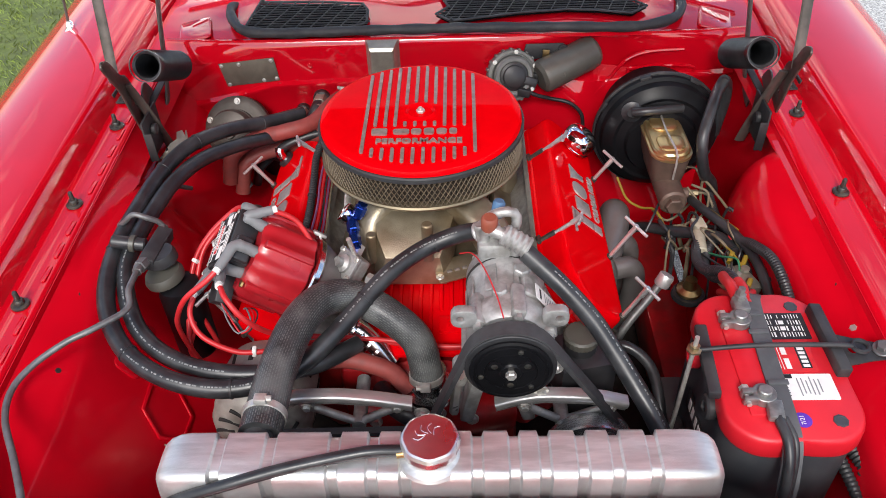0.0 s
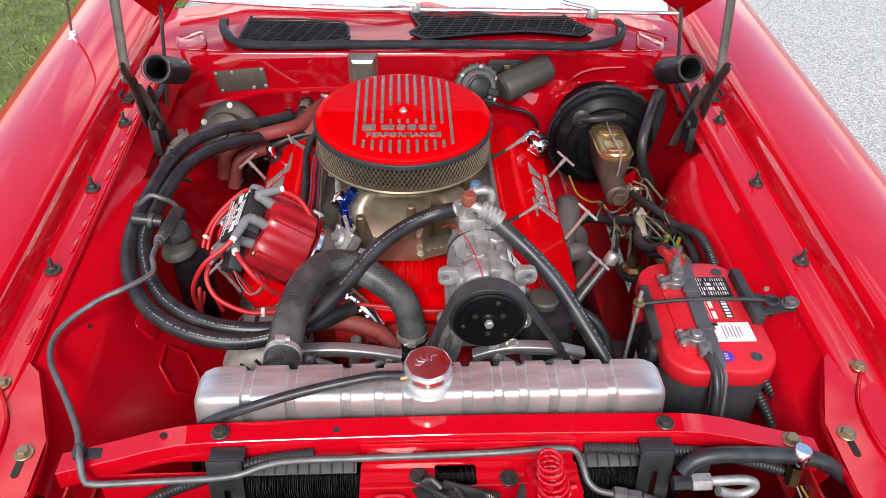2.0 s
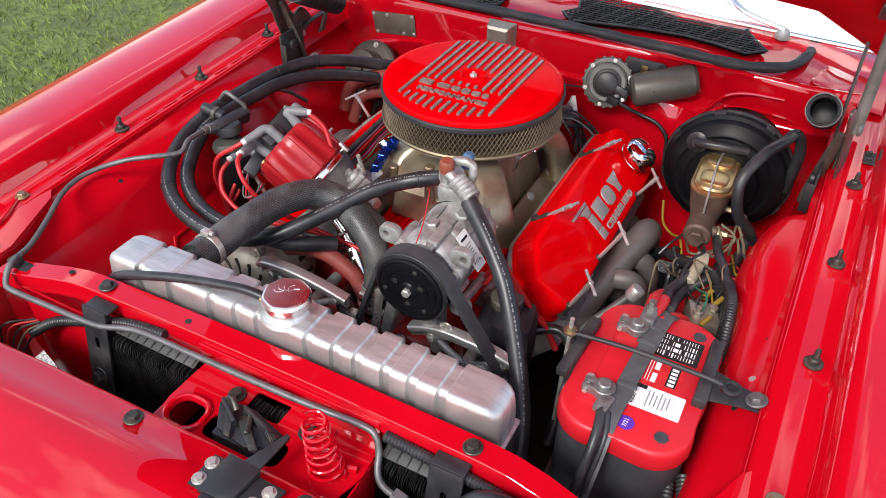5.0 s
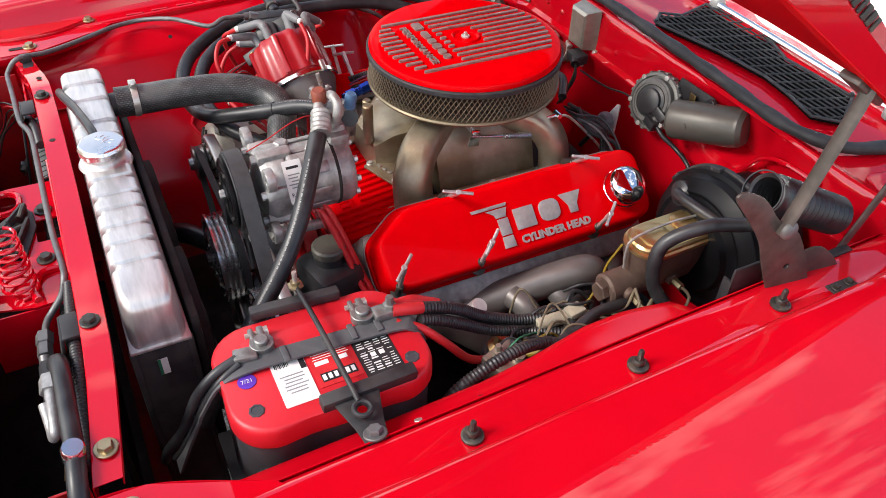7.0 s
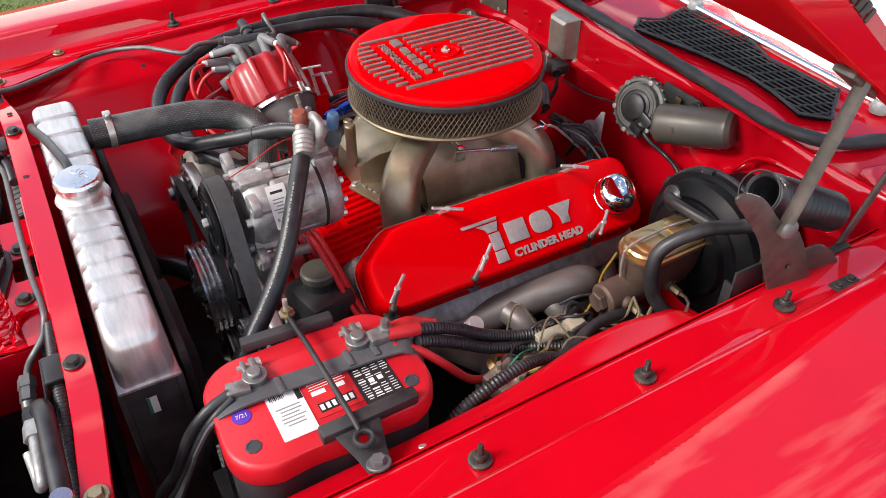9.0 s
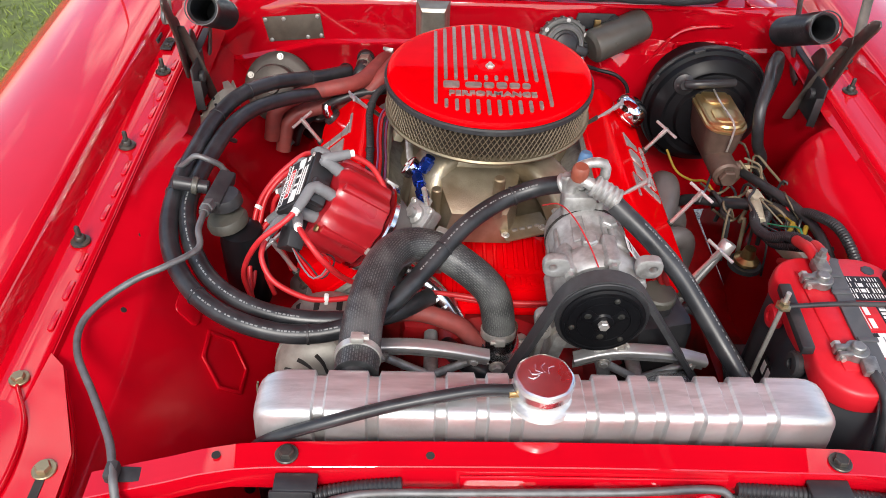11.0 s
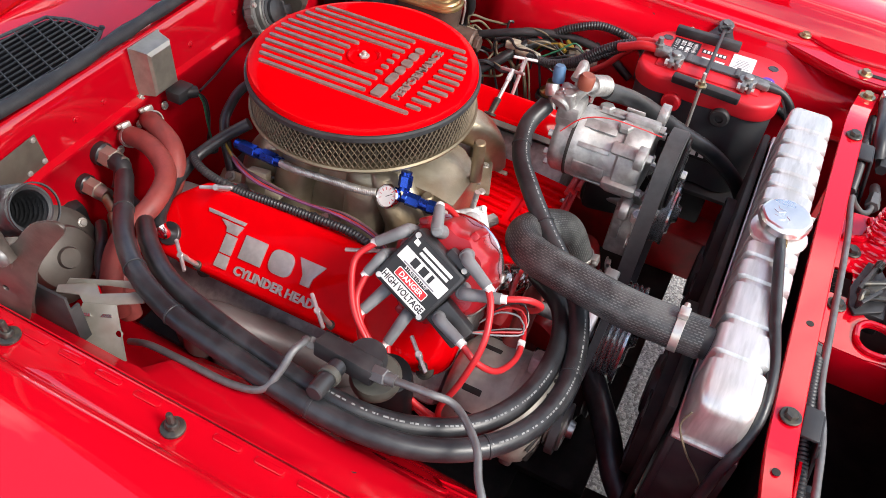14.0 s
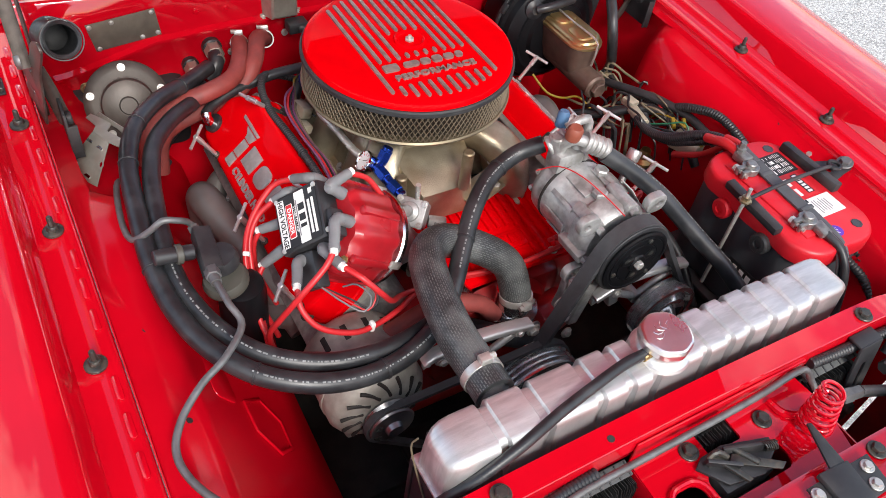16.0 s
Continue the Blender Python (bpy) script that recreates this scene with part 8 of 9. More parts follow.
def brakes():
    b = thing("brake_booster", (0.395, 0.30, 0.85), "round black brake servo drum on the firewall", "brake booster")
    o = (0.407, 0.275, 0.803)
    swell = 1.107
    part("drum", lathe([(swell * r, h) for r, h in ((0.046, -0.05), (0.09, -0.045), (0.092, 0.005), (0.107, 0.02), (0.109, 0.042), (0.1140, 0.045), (0.1150, 0.050), (0.1135, 0.055), (0.107, 0.058), (0.104, 0.072), (0.090, 0.085), (0.086, 0.087), (0.080, 0.085), (0.066, 0.090), (0.062, 0.099), (0.043, 0.102), (0, 0.102))], o, (0, -1, 0.03), 56), GLOSS_BLACK, b, "", 30)
    part("rim", ring((0.407, 0.237, 0.804), (0, -1, 0.03), 0.1312, 0.119, 0.009, 56), MATT_BLACK, b)
    for k in range(8):
        a = 2 * math.pi * k / 8 + 0.3
        part("crimp", box((0.407 + 0.1280 * math.cos(a), 0.230, 0.804 + 0.1280 * math.sin(a)), (0.008, 0.014, 0.022), 0.002, (0, -math.degrees(a), 0)), MATT_BLACK, b)
    part("bead", ring((0.407, 0.199, 0.805), (0, -1, 0.03), 0.095, 0.086, 0.006, 48), GLOSS_BLACK, b)
    part("valve", join(lathe([(0.019, 0), (0.021, 0.004), (0.021, 0.014), (0.012, 0.018), (0.009, 0.022), (0, 0.022)], (0.344, 0.204, 0.870), (-0.1, -1, 0.2), 24), tube([(0.344, 0.184, 0.876), (0.362, 0.176, 0.882), (0.40, 0.178, 0.884), (0.44, 0.19, 0.880)], 0.009, 12)), PLASTIC, b, "black vacuum valve with hose tail")
    m = thing("brake_master_cylinder", (0.40, 0.10, 0.78), "brown iron brake master cylinder with gold lid", "master cylinder")
    long = Vector((-0.004, 0.155, 0)).normalized()
    side = Vector((long.y, -long.x, 0))
    c = Vector((0.401, 0.130, 0.004))

    def shape(w, l, z, r):
        return [c + side * x + long * y + Vector((0, 0, z)) for x, y in rounded(w, l, r, 5)]
    part("lid", loft([shape(0.080, 0.158, 0.841, 0.037), shape(0.081, 0.159, 0.8445, 0.037), shape(0.080, 0.158, 0.847, 0.037), shape(0.073, 0.150, 0.8485, 0.034), shape(0.072, 0.149, 0.853, 0.034), shape(0.066, 0.143, 0.8565, 0.031), shape(0.058, 0.135, 0.857, 0.02)]), GOLD, m, "gold zinc plated lid", 30)
    for dy in (-0.034, 0.034):
        cc = c + long * dy
        part("lid_dome", loft([[cc + side * x * f + long * y * f + Vector((0, 0, z)) for x, y in rounded(0.052, 0.052, 0.016, 4)] for f, z in ((1.0, 0.8565), (0.96, 0.86), (0.86, 0.8615), (0.5, 0.862))]), GOLD, m, "", 30)
    part("body", loft([shape(0.050, 0.13, 0.773, 0.018), shape(0.066, 0.146, 0.798, 0.031), shape(0.076, 0.154, 0.835, 0.034), shape(0.080, 0.158, 0.841, 0.037)]), IRON, m, "brown rusty cast body", 40)
    a0, a1 = c + long * -0.115 + Vector((0, 0, 0.773)), c + long * 0.12 + Vector((0, 0, 0.778))
    part("bore", rod(a0, a1, 0.026, 24, 0.004), IRON, m)
    part("end_plug", rod(a0 - long * 0.012, a0, 0.017, 6, 0.002), IRON, m)
    part("flange", box(c + long * 0.118 + Vector((0, 0, 0.788)), (0.115, 0.012, 0.062), 0.008, (0, 18, 2)), IRON, m)
    part("bail_wire", tube([c + long * -0.083 + Vector((0, 0, 0.808)), c + long * -0.086 + Vector((0, 0, 0.848)), c + long * -0.075 + Vector((0, 0, 0.866)), c + Vector((0, 0, 0.868)) + side * -0.004, c + long * 0.07 + Vector((0, 0, 0.866)), c + long * 0.085 + Vector((0, 0, 0.87))], 0.0022, 8), STEEL, m, "steel bail wire")
    for dy, dx in ((-0.085, 0.034), (0.0, 0.034)):
        p = c + long * dy + side * dx + Vector((0, 0, 0.775))
        part("port", rod(c + long * dy + Vector((0, 0, 0.775)), p, 0.011, 12, 0.002), IRON, m)
        part("line_nut", rod(p, p + side * 0.018, 0.0065, 6), CAD, m)
        q = p + side * 0.018
        part("brake_line", tube([q, q + side * 0.02 + Vector((0, 0, -0.005)), q + side * 0.028 + Vector((0, -0.03, -0.03)), q + Vector((-0.01, -0.07, -0.05)), q + Vector((-0.05, -0.10, -0.055)), q + Vector((-0.07, -0.06, -0.06))], 0.0026, 8), TANWIRE, m, "thin tan brake line")
    vac = [(0.510, 0.192, 0.939), (0.496, 0.173, 0.926), (0.473, 0.119, 0.924), (0.450, 0.066, 0.888), (0.461, 0.056, 0.826), (0.487, 0.075, 0.784), (0.50, 0.09, 0.75)]
    hose_thing("brake_vacuum_hose", vac, 0.0108, RUBBER, "black rubber vacuum hose arching past the master cylinder", "hose", 16)
    hose_thing("brake_vacuum_hose", [(0.510, 0.192, 0.939), (0.522, 0.205, 0.925), (0.530, 0.215, 0.88), (0.525, 0.22, 0.80)], 0.0105, RUBBER, "black rubber hose bending down behind the hinge", "hose", 16)


brakes()


def firewall_things():
    w = thing("wiper_motor", (0.20, 0.32, 0.86), "grey windscreen wiper motor with round gear case", "wiper motor")
    a, b = Vector((0.150, 0.290, 0.871)), Vector((0.271, 0.350, 0.902))
    d = (b - a).normalized()
    n = (b - a).length
    part("can", lathe([(0.026, 0), (0.034, 0.006), (0.0355, 0.012), (0.0355, n - 0.020), (0.034, n - 0.016), (0.034, n - 0.008), (0.028, n), (0.012, n + 0.002), (0, n + 0.002)], a, d, 36), MOTOR, w, "grey-green painted motor can", 30)
    part("screw", lathe([(0.007, 0), (0.0065, 0.002), (0, 0.0025)], a + d * 0.055 + Vector((0, -0.0355, 0.002)), (0, -1, 0), 16), MOTOR, w)
    g, gx = Vector((0.0965, 0.2875, 0.878)), Vector((0.16, -0.92, 0.34)).normalized()
    gm = frame_of(g, gx)
    part("gear_case", lathe([(0.050, -0.026), (0.054, -0.022), (0.054, -0.008), (0.052, -0.005), (0.047, -0.004), (0.046, -0.008), (0.0435, -0.008), (0.042, 0.002), (0.039, 0.004), (0.031, 0.004), (0.030, 0.0), (0, 0.0)], g, gx, 48), GEAR, w, "cast gear case with black cover", 30)
    for k in range(20):
        t = 2 * math.pi * k / 20
        part("rib", moved(box((0.0545 * math.cos(t), 0.0545 * math.sin(t), -0.015), (0.004, 0.006, 0.016), 0.001, (0, 0, math.degrees(t))), gm), GEAR, w)
    part("cover", lathe([(0.0295, -0.002), (0.0295, 0.004), (0.024, 0.006), (0.0235, 0.012), (0.020, 0.014), (0, 0.014)], g, gx, 40), PLASTIC, w, "black round cover")
    part("ring", ring(gm @ Vector((0, 0, 0.0035)), gx, 0.0385, 0.0345, 0.002, 40), TUBE_STEEL, w, "bright clamp ring")
    part("lead_in", moved(box((0.030, -0.012, 0.006), (0.036, 0.018, 0.012), 0.003, (0, 0, -20)), gm), PLASTIC, w)
    for k in range(6):
        t = radians(20 + 60 * k)
        part("screw", moved(lathe([(0.0048, 0), (0.0045, 0.004), (0, 0.0045)], (0.0492 * math.cos(t), 0.0492 * math.sin(t), -0.005), (0, 0, 1), 10), gm), STEEL, w)
    part("mount", rod(g - gx * 0.026, g + Vector((0, 0.06, 0)), 0.03, 20, 0.003), MATT_BLACK, w)
    part("tab", box((0.164, 0.318, 0.912), (0.014, 0.003, 0.018), 0.001), BRASS, w)
    part("bracket", plate([(-0.060, -0.020), (-0.050, 0.016), (0.028, 0.012), (0.040, 0.004), (0.040, -0.008), (0.030, -0.014)], 0.004, axes((0.172, 0.330, 0.916), (1, 0.12, 0), (0, 0.1, 1)), 0.001), MATT_BLACK, w)
    part("saddle", box((0.138, 0.310, 0.866), (0.05, 0.030, 0.024), 0.003), MATT_BLACK, w)
    part("washer", ring((0.201, 0.330, 0.915), (0, -1, 0), 0.012, 0.005, 0.006, 20), RUBBER, w)
    part("plug", box((0.118, 0.278, 0.846), (0.028, 0.016, 0.018), 0.003, (0, 15, 0)), PLASTIC, w)
    w.location = Vector(w.location) + Vector((0.0175, 0.0165, 0.0165))
    single("wiper_harness", tube([(0.140, 0.300, 0.862), (0.165, 0.300, 0.850), (0.195, 0.312, 0.835), (0.235, 0.310, 0.825), (0.262, 0.305, 0.80), (0.268, 0.30, 0.76)], 0.0042, 10), RUBBER, "black taped wire below the wiper motor", "wire")
    m = thing("ignition_module", (-0.155, 0.345, 0.86), "silver ribbed electronic control box on the firewall", "control box")
    def sec(x0, x1, y, z0, z1):
        return [(x0, y, z0), (x1, y, z0), (x1, y, z1), (x0, y, z1)]
    part("case", loft([sec(-0.194, -0.124, 0.347, 0.872, 0.962), sec(-0.190, -0.128, 0.341, 0.876, 0.960), sec(-0.185, -0.133, 0.318, 0.879, 0.957), sec(-0.181, -0.137, 0.314, 0.884, 0.951)]), MODULE, m, "", 25)
    part("foot", box((-0.158, 0.345, 0.868), (0.082, 0.003, 0.022), 0.001), MODULE, m)
    for x in (-0.193, -0.124):
        bolt(m, (x, 0.343, 0.870), (0, -1, 0), 0.55, STEEL)
    part("plug", join(box((-0.138, 0.312, 0.862), (0.04, 0.03, 0.022), 0.004), tube([(-0.135, 0.305, 0.862), (-0.118, 0.295, 0.858)], 0.010, 10)), PLASTIC, m, "black wiring plug")
    for k, mt in enumerate((GREEN, RUBBER, RUBBER)):
        single("module_wire", tube([(-0.118, 0.296, 0.857), (-0.113 + 0.004 * k, 0.290, 0.835), (-0.120 + 0.003 * k, 0.282, 0.80), (-0.128, 0.27 + 0.006 * k, 0.765)], 0.0018, 6), mt, "thin wire hanging from the control box", "wire", "module wires")
    single("firewall_wire", tube([(-0.105, 0.30, 0.85), (-0.04, 0.318, 0.842), (0.02, 0.318, 0.858), (0.07, 0.31, 0.868), (0.10, 0.30, 0.872)], 0.0022, 6), RUBBER, "thin black wire along the firewall", "wire")
    t = thing("earth_bracket", (0.035, 0.31, 0.80), "small pale bracket with rubber mount on the firewall", "bracket")
    part("tab", plate([(-0.024, -0.018), (0.026, -0.024), (0.014, 0.036), (0.006, 0.036)], 0.003, axes((0.046, 0.272, 0.820), (1, 0.1, 0.2), (0, 0.45, 0.9)), 0.0006), TANK, t)
    part("mount", lathe([(0.014, 0), (0.016, 0.004), (0.016, 0.010), (0.011, 0.018), (0, 0.018)], (0.042, 0.268, 0.822), (0.3, -1, 0.4), 20), BOOT, t)
    part("stay", tube([(0.044, 0.262, 0.815), (0.030, 0.250, 0.790), (0.015, 0.235, 0.755)], 0.005, 8), RUBBER, t, "black rubber stay")
    # air conditioning and heater stubs through the firewall
    f = thing("firewall_fittings", (-0.34, 0.30, 0.83), "brass and steel pipe unions on rubber-sealed firewall stubs", "pipe fitting")
    for x, z, r in ((-0.322, 0.866, 0.014), (-0.366, 0.836, 0.012)):
        part("stub", join(rod((x, 0.325, z), (x, 0.300, z), r * 1.35, 20, 0.003)), RUBBER, f, "tarry black seal")
        part("union", join(rod((x, 0.304, z), (x - 0.002, 0.278, z), r * 1.25, 6, 0.001), rod((x - 0.002, 0.280, z), (x - 0.003, 0.262, z - 0.002), r, 14)), MODULE, f, "bare steel union nut")
    part("elbow", tube([(-0.325, 0.280, 0.866), (-0.328, 0.262, 0.864), (-0.338, 0.255, 0.850), (-0.350, 0.252, 0.838)], 0.0145, 14), RUBBER, f)
    part("valve", join(rod((-0.369, 0.268, 0.834), (-0.385, 0.235, 0.826), 0.0085, 12, 0.001), rod((-0.385, 0.235, 0.826), (-0.405, 0.215, 0.806), 0.0115, 14, 0.002)), CAD, f)
    part("line", tube([(-0.405, 0.215, 0.806), (-0.43, 0.195, 0.79), (-0.455, 0.19, 0.765), (-0.47, 0.20, 0.72)], 0.010, 12, 0.004, 0.0, 0.0), RUBBER, f)
    f.location = Vector(f.location) + Vector((0.022, 0.030, -0.034))
    for x in (-0.285, -0.175, -0.235):
        bolt(f, (x, 0.309, 0.868 - 0.02 * (x < -0.25)), (0, -1, 0.2), 0.6, STEEL)
    h = thing("heater_blower", (-0.485, 0.29, 0.74), "dusty grey-brown heater blower motor on a round plate", "blower motor")
    ax, o = Vector((-0.10, -0.86, 0.50)).normalized(), Vector((-0.478, 0.272, 0.795))
    part("plate", lathe([(0.072, -0.02), (0.074, -0.016), (0.074, 0.0), (0.068, 0.005), (0.058, 0.007), (0.0, 0.007)], o, ax, 40), BLOWER, h, "", 30)
    part("motor", lathe([(0.046, 0.004), (0.046, 0.040), (0.043, 0.047), (0.030, 0.051), (0.016, 0.052), (0.014, 0.058), (0, 0.058)], o, ax, 36), BLOWER, h, "dusty motor can", 30)
    part("rib", ring(o + ax * 0.018, ax, 0.0475, 0.045, 0.004, 36), BLOWER, h)
    mm = frame_of(o, ax)
    for k in range(5):
        t = 2 * math.pi * k / 5 + 0.3
        bolt(h, mm @ Vector((0.063 * math.cos(t), 0.063 * math.sin(t), 0.006)), ax, 0.6, STEEL)
    part("lead", tube([(-0.395, 0.262, 0.795), (-0.425, 0.228, 0.806), (-0.452, 0.205, 0.806), (-0.470, 0.190, 0.785), (-0.468, 0.180, 0.750), (-0.445, 0.17, 0.72)], 0.0085, 12), RUBBER, h, "black drain hose")
    v = thing("heater_valve", (-0.404, 0.30, 0.74), "small grey vacuum valve with three screws", "valve")
    o = Vector((-0.404, 0.305, 0.728))
    part("body", lathe([(0.010, -0.04), (0.024, -0.02), (0.031, -0.008), (0.032, 0.0), (0.028, 0.006), (0.012, 0.010), (0.008, 0.014), (0, 0.014)], o, (0, -0.8, 0.6), 28), GEAR, v, "", 30)
    mm = frame_of(o, (0, -0.8, 0.6))
    for k in range(3):
        t = 2 * math.pi * k / 3 + 0.5
        part("screw", moved(lathe([(0.004, 0), (0.0038, 0.003), (0, 0.0035)], (0.024 * math.cos(t), 0.024 * math.sin(t), 0.004), seg=10), mm), STEEL, v)
    single("heater_box", box((-0.47, 0.350, 0.71), (0.22, 0.06, 0.16), 0.02), PLASTIC, "black plastic heater box behind the blower", "heater box")
    # bare bent bracket on the apron
    k = thing("bare_bracket", (-0.592, 0.07, 0.82), "bare folded sheet metal bracket with punched teeth", "bracket")
    mm = axes((-0.590, 0.0720, 0.824), (0.34, -0.93, 0.10), (0.638, 0.10, 0.77)) @ Matrix.Diagonal((1.0, 0.88, 1, 1))
    up = plate([(-0.043, 0.004), (-0.006, -0.010), (0.038, -0.004), (0.030, 0.040), (0.024, 0.075), (-0.020, 0.075), (-0.030, 0.044)], 0.0022, mm, 0.0005, ((-0.026, 0.030, 0.0048), (0.028, 0.034, 0.0048)))
    top = plate([(-0.020, 0), (0.024, 0), (0.058, 0.006), (0.052, 0.026), (0.030, 0.020), (-0.004, 0.016), (-0.016, 0.034), (-0.064, 0.026), (-0.062, 0.014), (-0.030, 0.012)], 0.0022, mm @ Matrix.Translation((0, 0.074, 0.0)) @ pose(0, 0, 0, -42, 0, 0), 0.0005)
    fold = plate([(-0.058, 0), (0.0, 0.004), (0.050, 0.0), (0.040, 0.014), (-0.05, 0.012)], 0.0022, mm @ Matrix.Translation((0, 0.094, -0.024)) @ pose(0, 0, 0, 20, 0, 0), 0.0005)
    part("sheet", join(up, top, fold), BARE, k)
    for x, y in ((-0.016, 0.062), (0.012, 0.062), (-0.030, 0.014), (0.010, 0.006)):
        part("tooth", plate([(-0.0075, 0.0), (0.0075, 0.0), (0.0, 0.020)], 0.0016, mm @ Matrix.Translation((x, y - 0.006, 0.003)) @ pose(0, 0, 0, -28, 0, 0)), BRIGHT, k, "bright punched tooth")


firewall_things()


def lines():
    r = thing("receiver_drier", (-0.46, -0.25, 0.66), "black receiver drier canister with valve block and fittings", "receiver drier")
    part("canister", lathe([(0.030, 0.70), (0.034, 0.71), (0.034, 0.835), (0.031, 0.85), (0.02, 0.856), (0, 0.857)], (-0.452, -0.262, 0), seg=28), GLOSS_BLACK, r)
    part("valve_block", join(box((-0.4845, -0.228, 0.897), (0.026, 0.084, 0.024), 0.004, (-2, 12, -6)), lathe([(0.024, 0), (0.0245, 0.012), (0.022, 0.018), (0, 0.018)], (-0.470, -0.246, 0.886), (-0.2, 0, 1), 24)), MATT_BLACK, r, "black valve block")
    part("cover", lathe([(0.031, 0), (0.032, 0.008), (0.028, 0.016), (0, 0.018)], (-0.470, -0.258, 0.858), (-0.2, 0, 1), 28), CAP_GREY, r, "dusty grey canister top")
    part("nut", join(rod((-0.490, -0.266, 0.902), (-0.492, -0.285, 0.907), 0.0105, 6, 0.001), rod((-0.492, -0.283, 0.907), (-0.492, -0.296, 0.908), 0.0075, 12)), TUBE_STEEL, r)
    part("nut", rod((-0.486, -0.186, 0.896), (-0.487, -0.176, 0.899), 0.0080, 6, 0.001), TUBE_STEEL, r)
    part("tee", rod((-0.500, -0.226, 0.902), (-0.553, -0.226, 0.911), 0.0108, 16, 0.002), PLASTIC, r, "black hose tee")
    part("tee_ring", ring((-0.516, -0.226, 0.9045), (-0.985, 0, 0.167), 0.0138, 0.006, 0.009, 24), CAP_GREY, r, "dull yellow-grey plastic ring")
    a = [(-0.492, -0.290, 0.908), (-0.490, -0.338, 0.912), (-0.485, -0.369, 0.903), (-0.519, -0.409, 0.905), (-0.555, -0.430, 0.899), (-0.590, -0.462, 0.890), (-0.606, -0.500, 0.885), (-0.594, -0.550, 0.885), (-0.553, -0.615, 0.888), (-0.514, -0.680, 0.893), (-0.496, -0.722, 0.900), (-0.489, -0.742, 0.897), (-0.484, -0.756, 0.882), (-0.470, -0.760, 0.877), (-0.400, -0.757, 0.875), (-0.320, -0.754, 0.875), (-0.285, -0.750, 0.877), (-0.255, -0.742, 0.882), (-0.215, -0.737, 0.885), (-0.12, -0.736, 0.886), (0.05, -0.734, 0.888), (0.138, -0.729, 0.888), (0.163, -0.731, 0.883), (0.173, -0.740, 0.866), (0.180, -0.756, 0.850), (0.193, -0.767, 0.844), (0.215, -0.772, 0.842)]
    t = thing("steel_refrigerant_line", (-0.5, -0.6, 0.86), "bent grey steel refrigerant line across the front", "pipe")
    part("pipe", tube(a, 0.0047, 12, 0.006), TUBE_STEEL, t)
    part("union", join(rod((0.212, -0.772, 0.842), (0.230, -0.774, 0.840), 0.0115, 6, 0.001), rod((0.230, -0.774, 0.840), (0.250, -0.776, 0.838), 0.010, 6, 0.001), rod((0.25, -0.776, 0.838), (0.33, -0.785, 0.80), 0.0085, 12)), TUBE_STEEL, t, "hex pipe union")
    b = [(-0.486, -0.178, 0.896), (-0.492, -0.176, 0.908), (-0.506, -0.184, 0.924), (-0.526, -0.183, 0.930), (-0.546, -0.178, 0.912), (-0.566, -0.164, 0.892), (-0.570, -0.121, 0.878), (-0.563, -0.048, 0.862), (-0.551, 0.023, 0.834), (-0.535, 0.082, 0.784)]
    single("steel_hose_line", tube(b, 0.0046, 12, 0.005), TUBE_STEEL, "short bent grey steel line on the apron", "pipe")
    # front, right: refrigerant hose, service fitting and alloy pipe
    f = thing("condenser_fitting", (0.46, -0.745, 0.84), "alloy and brass service fitting on a black hose", "pipe fitting")
    part("hose", tube([(0.305, -0.760, 0.872), (0.318, -0.755, 0.888), (0.348, -0.752, 0.896), (0.40, -0.752, 0.895), (0.46, -0.753, 0.889), (0.50, -0.757, 0.880), (0.53, -0.762, 0.858), (0.55, -0.77, 0.84)], 0.0112, 14), RUBBER, f, "black rubber hose")
    part("port", rod((0.460, -0.765, 0.846), (0.462, -0.757, 0.876), 0.0105, 6, 0.001), BRASS, f)
    part("cap", lathe([(0.0115, 0), (0.0128, 0.003), (0.0128, 0.026), (0.0110, 0.029), (0, 0.029)], (0.462, -0.756, 0.876), (0.15, 0.15, 1), 24), BRIGHT, f, "polished service cap")
    part("pipe", tube([(0.330, -0.772, 0.865), (0.36, -0.772, 0.867), (0.388, -0.772, 0.867), (0.402, -0.774, 0.861), (0.398, -0.778, 0.850), (0.378, -0.780, 0.846), (0.350, -0.782, 0.858)], 0.0068, 14, 0.003), ALLOY, f, "bent alloy pipe")
    part("union", rod((0.315, -0.771, 0.863), (0.341, -0.772, 0.865), 0.0125, 6, 0.001), ALLOY, f)
    part("nut", rod((0.290, -0.771, 0.862), (0.316, -0.771, 0.863), 0.0105, 6, 0.001), MATT_BLACK, f)
    hose_thing("front_loom", [(0.175, -0.726, 0.884), (0.25, -0.731, 0.884), (0.33, -0.734, 0.880), (0.40, -0.740, 0.866), (0.46, -0.748, 0.850)], 0.0085, PLASTIC, "black corrugated wiring loom under the red bar", "wiring loom", 12, ribs=0.005, depth=0.0014)
    hose_thing("front_loom", [(-0.19, -0.726, 0.886), (-0.26, -0.730, 0.878), (-0.33, -0.740, 0.858), (-0.40, -0.752, 0.835), (-0.45, -0.765, 0.80)], 0.0085, PLASTIC, "black corrugated wiring loom under the red bar", "wiring loom", 12, ribs=0.005, depth=0.0014)
    for k in range(5):
        single("front_wire", tube([(-0.42 - 0.006 * k, -0.757, 0.825), (-0.445 - 0.008 * k, -0.77 - 0.005 * k, 0.80 + 0.006 * k), (-0.45 - 0.01 * k, -0.80, 0.77), (-0.44, -0.82 - 0.01 * k, 0.73)], 0.0017, 6), (RUBBER, TANWIRE, RUBBER, WIRE, RUBBER)[k], "thin wires behind the headlamp", "wire", "front wires")
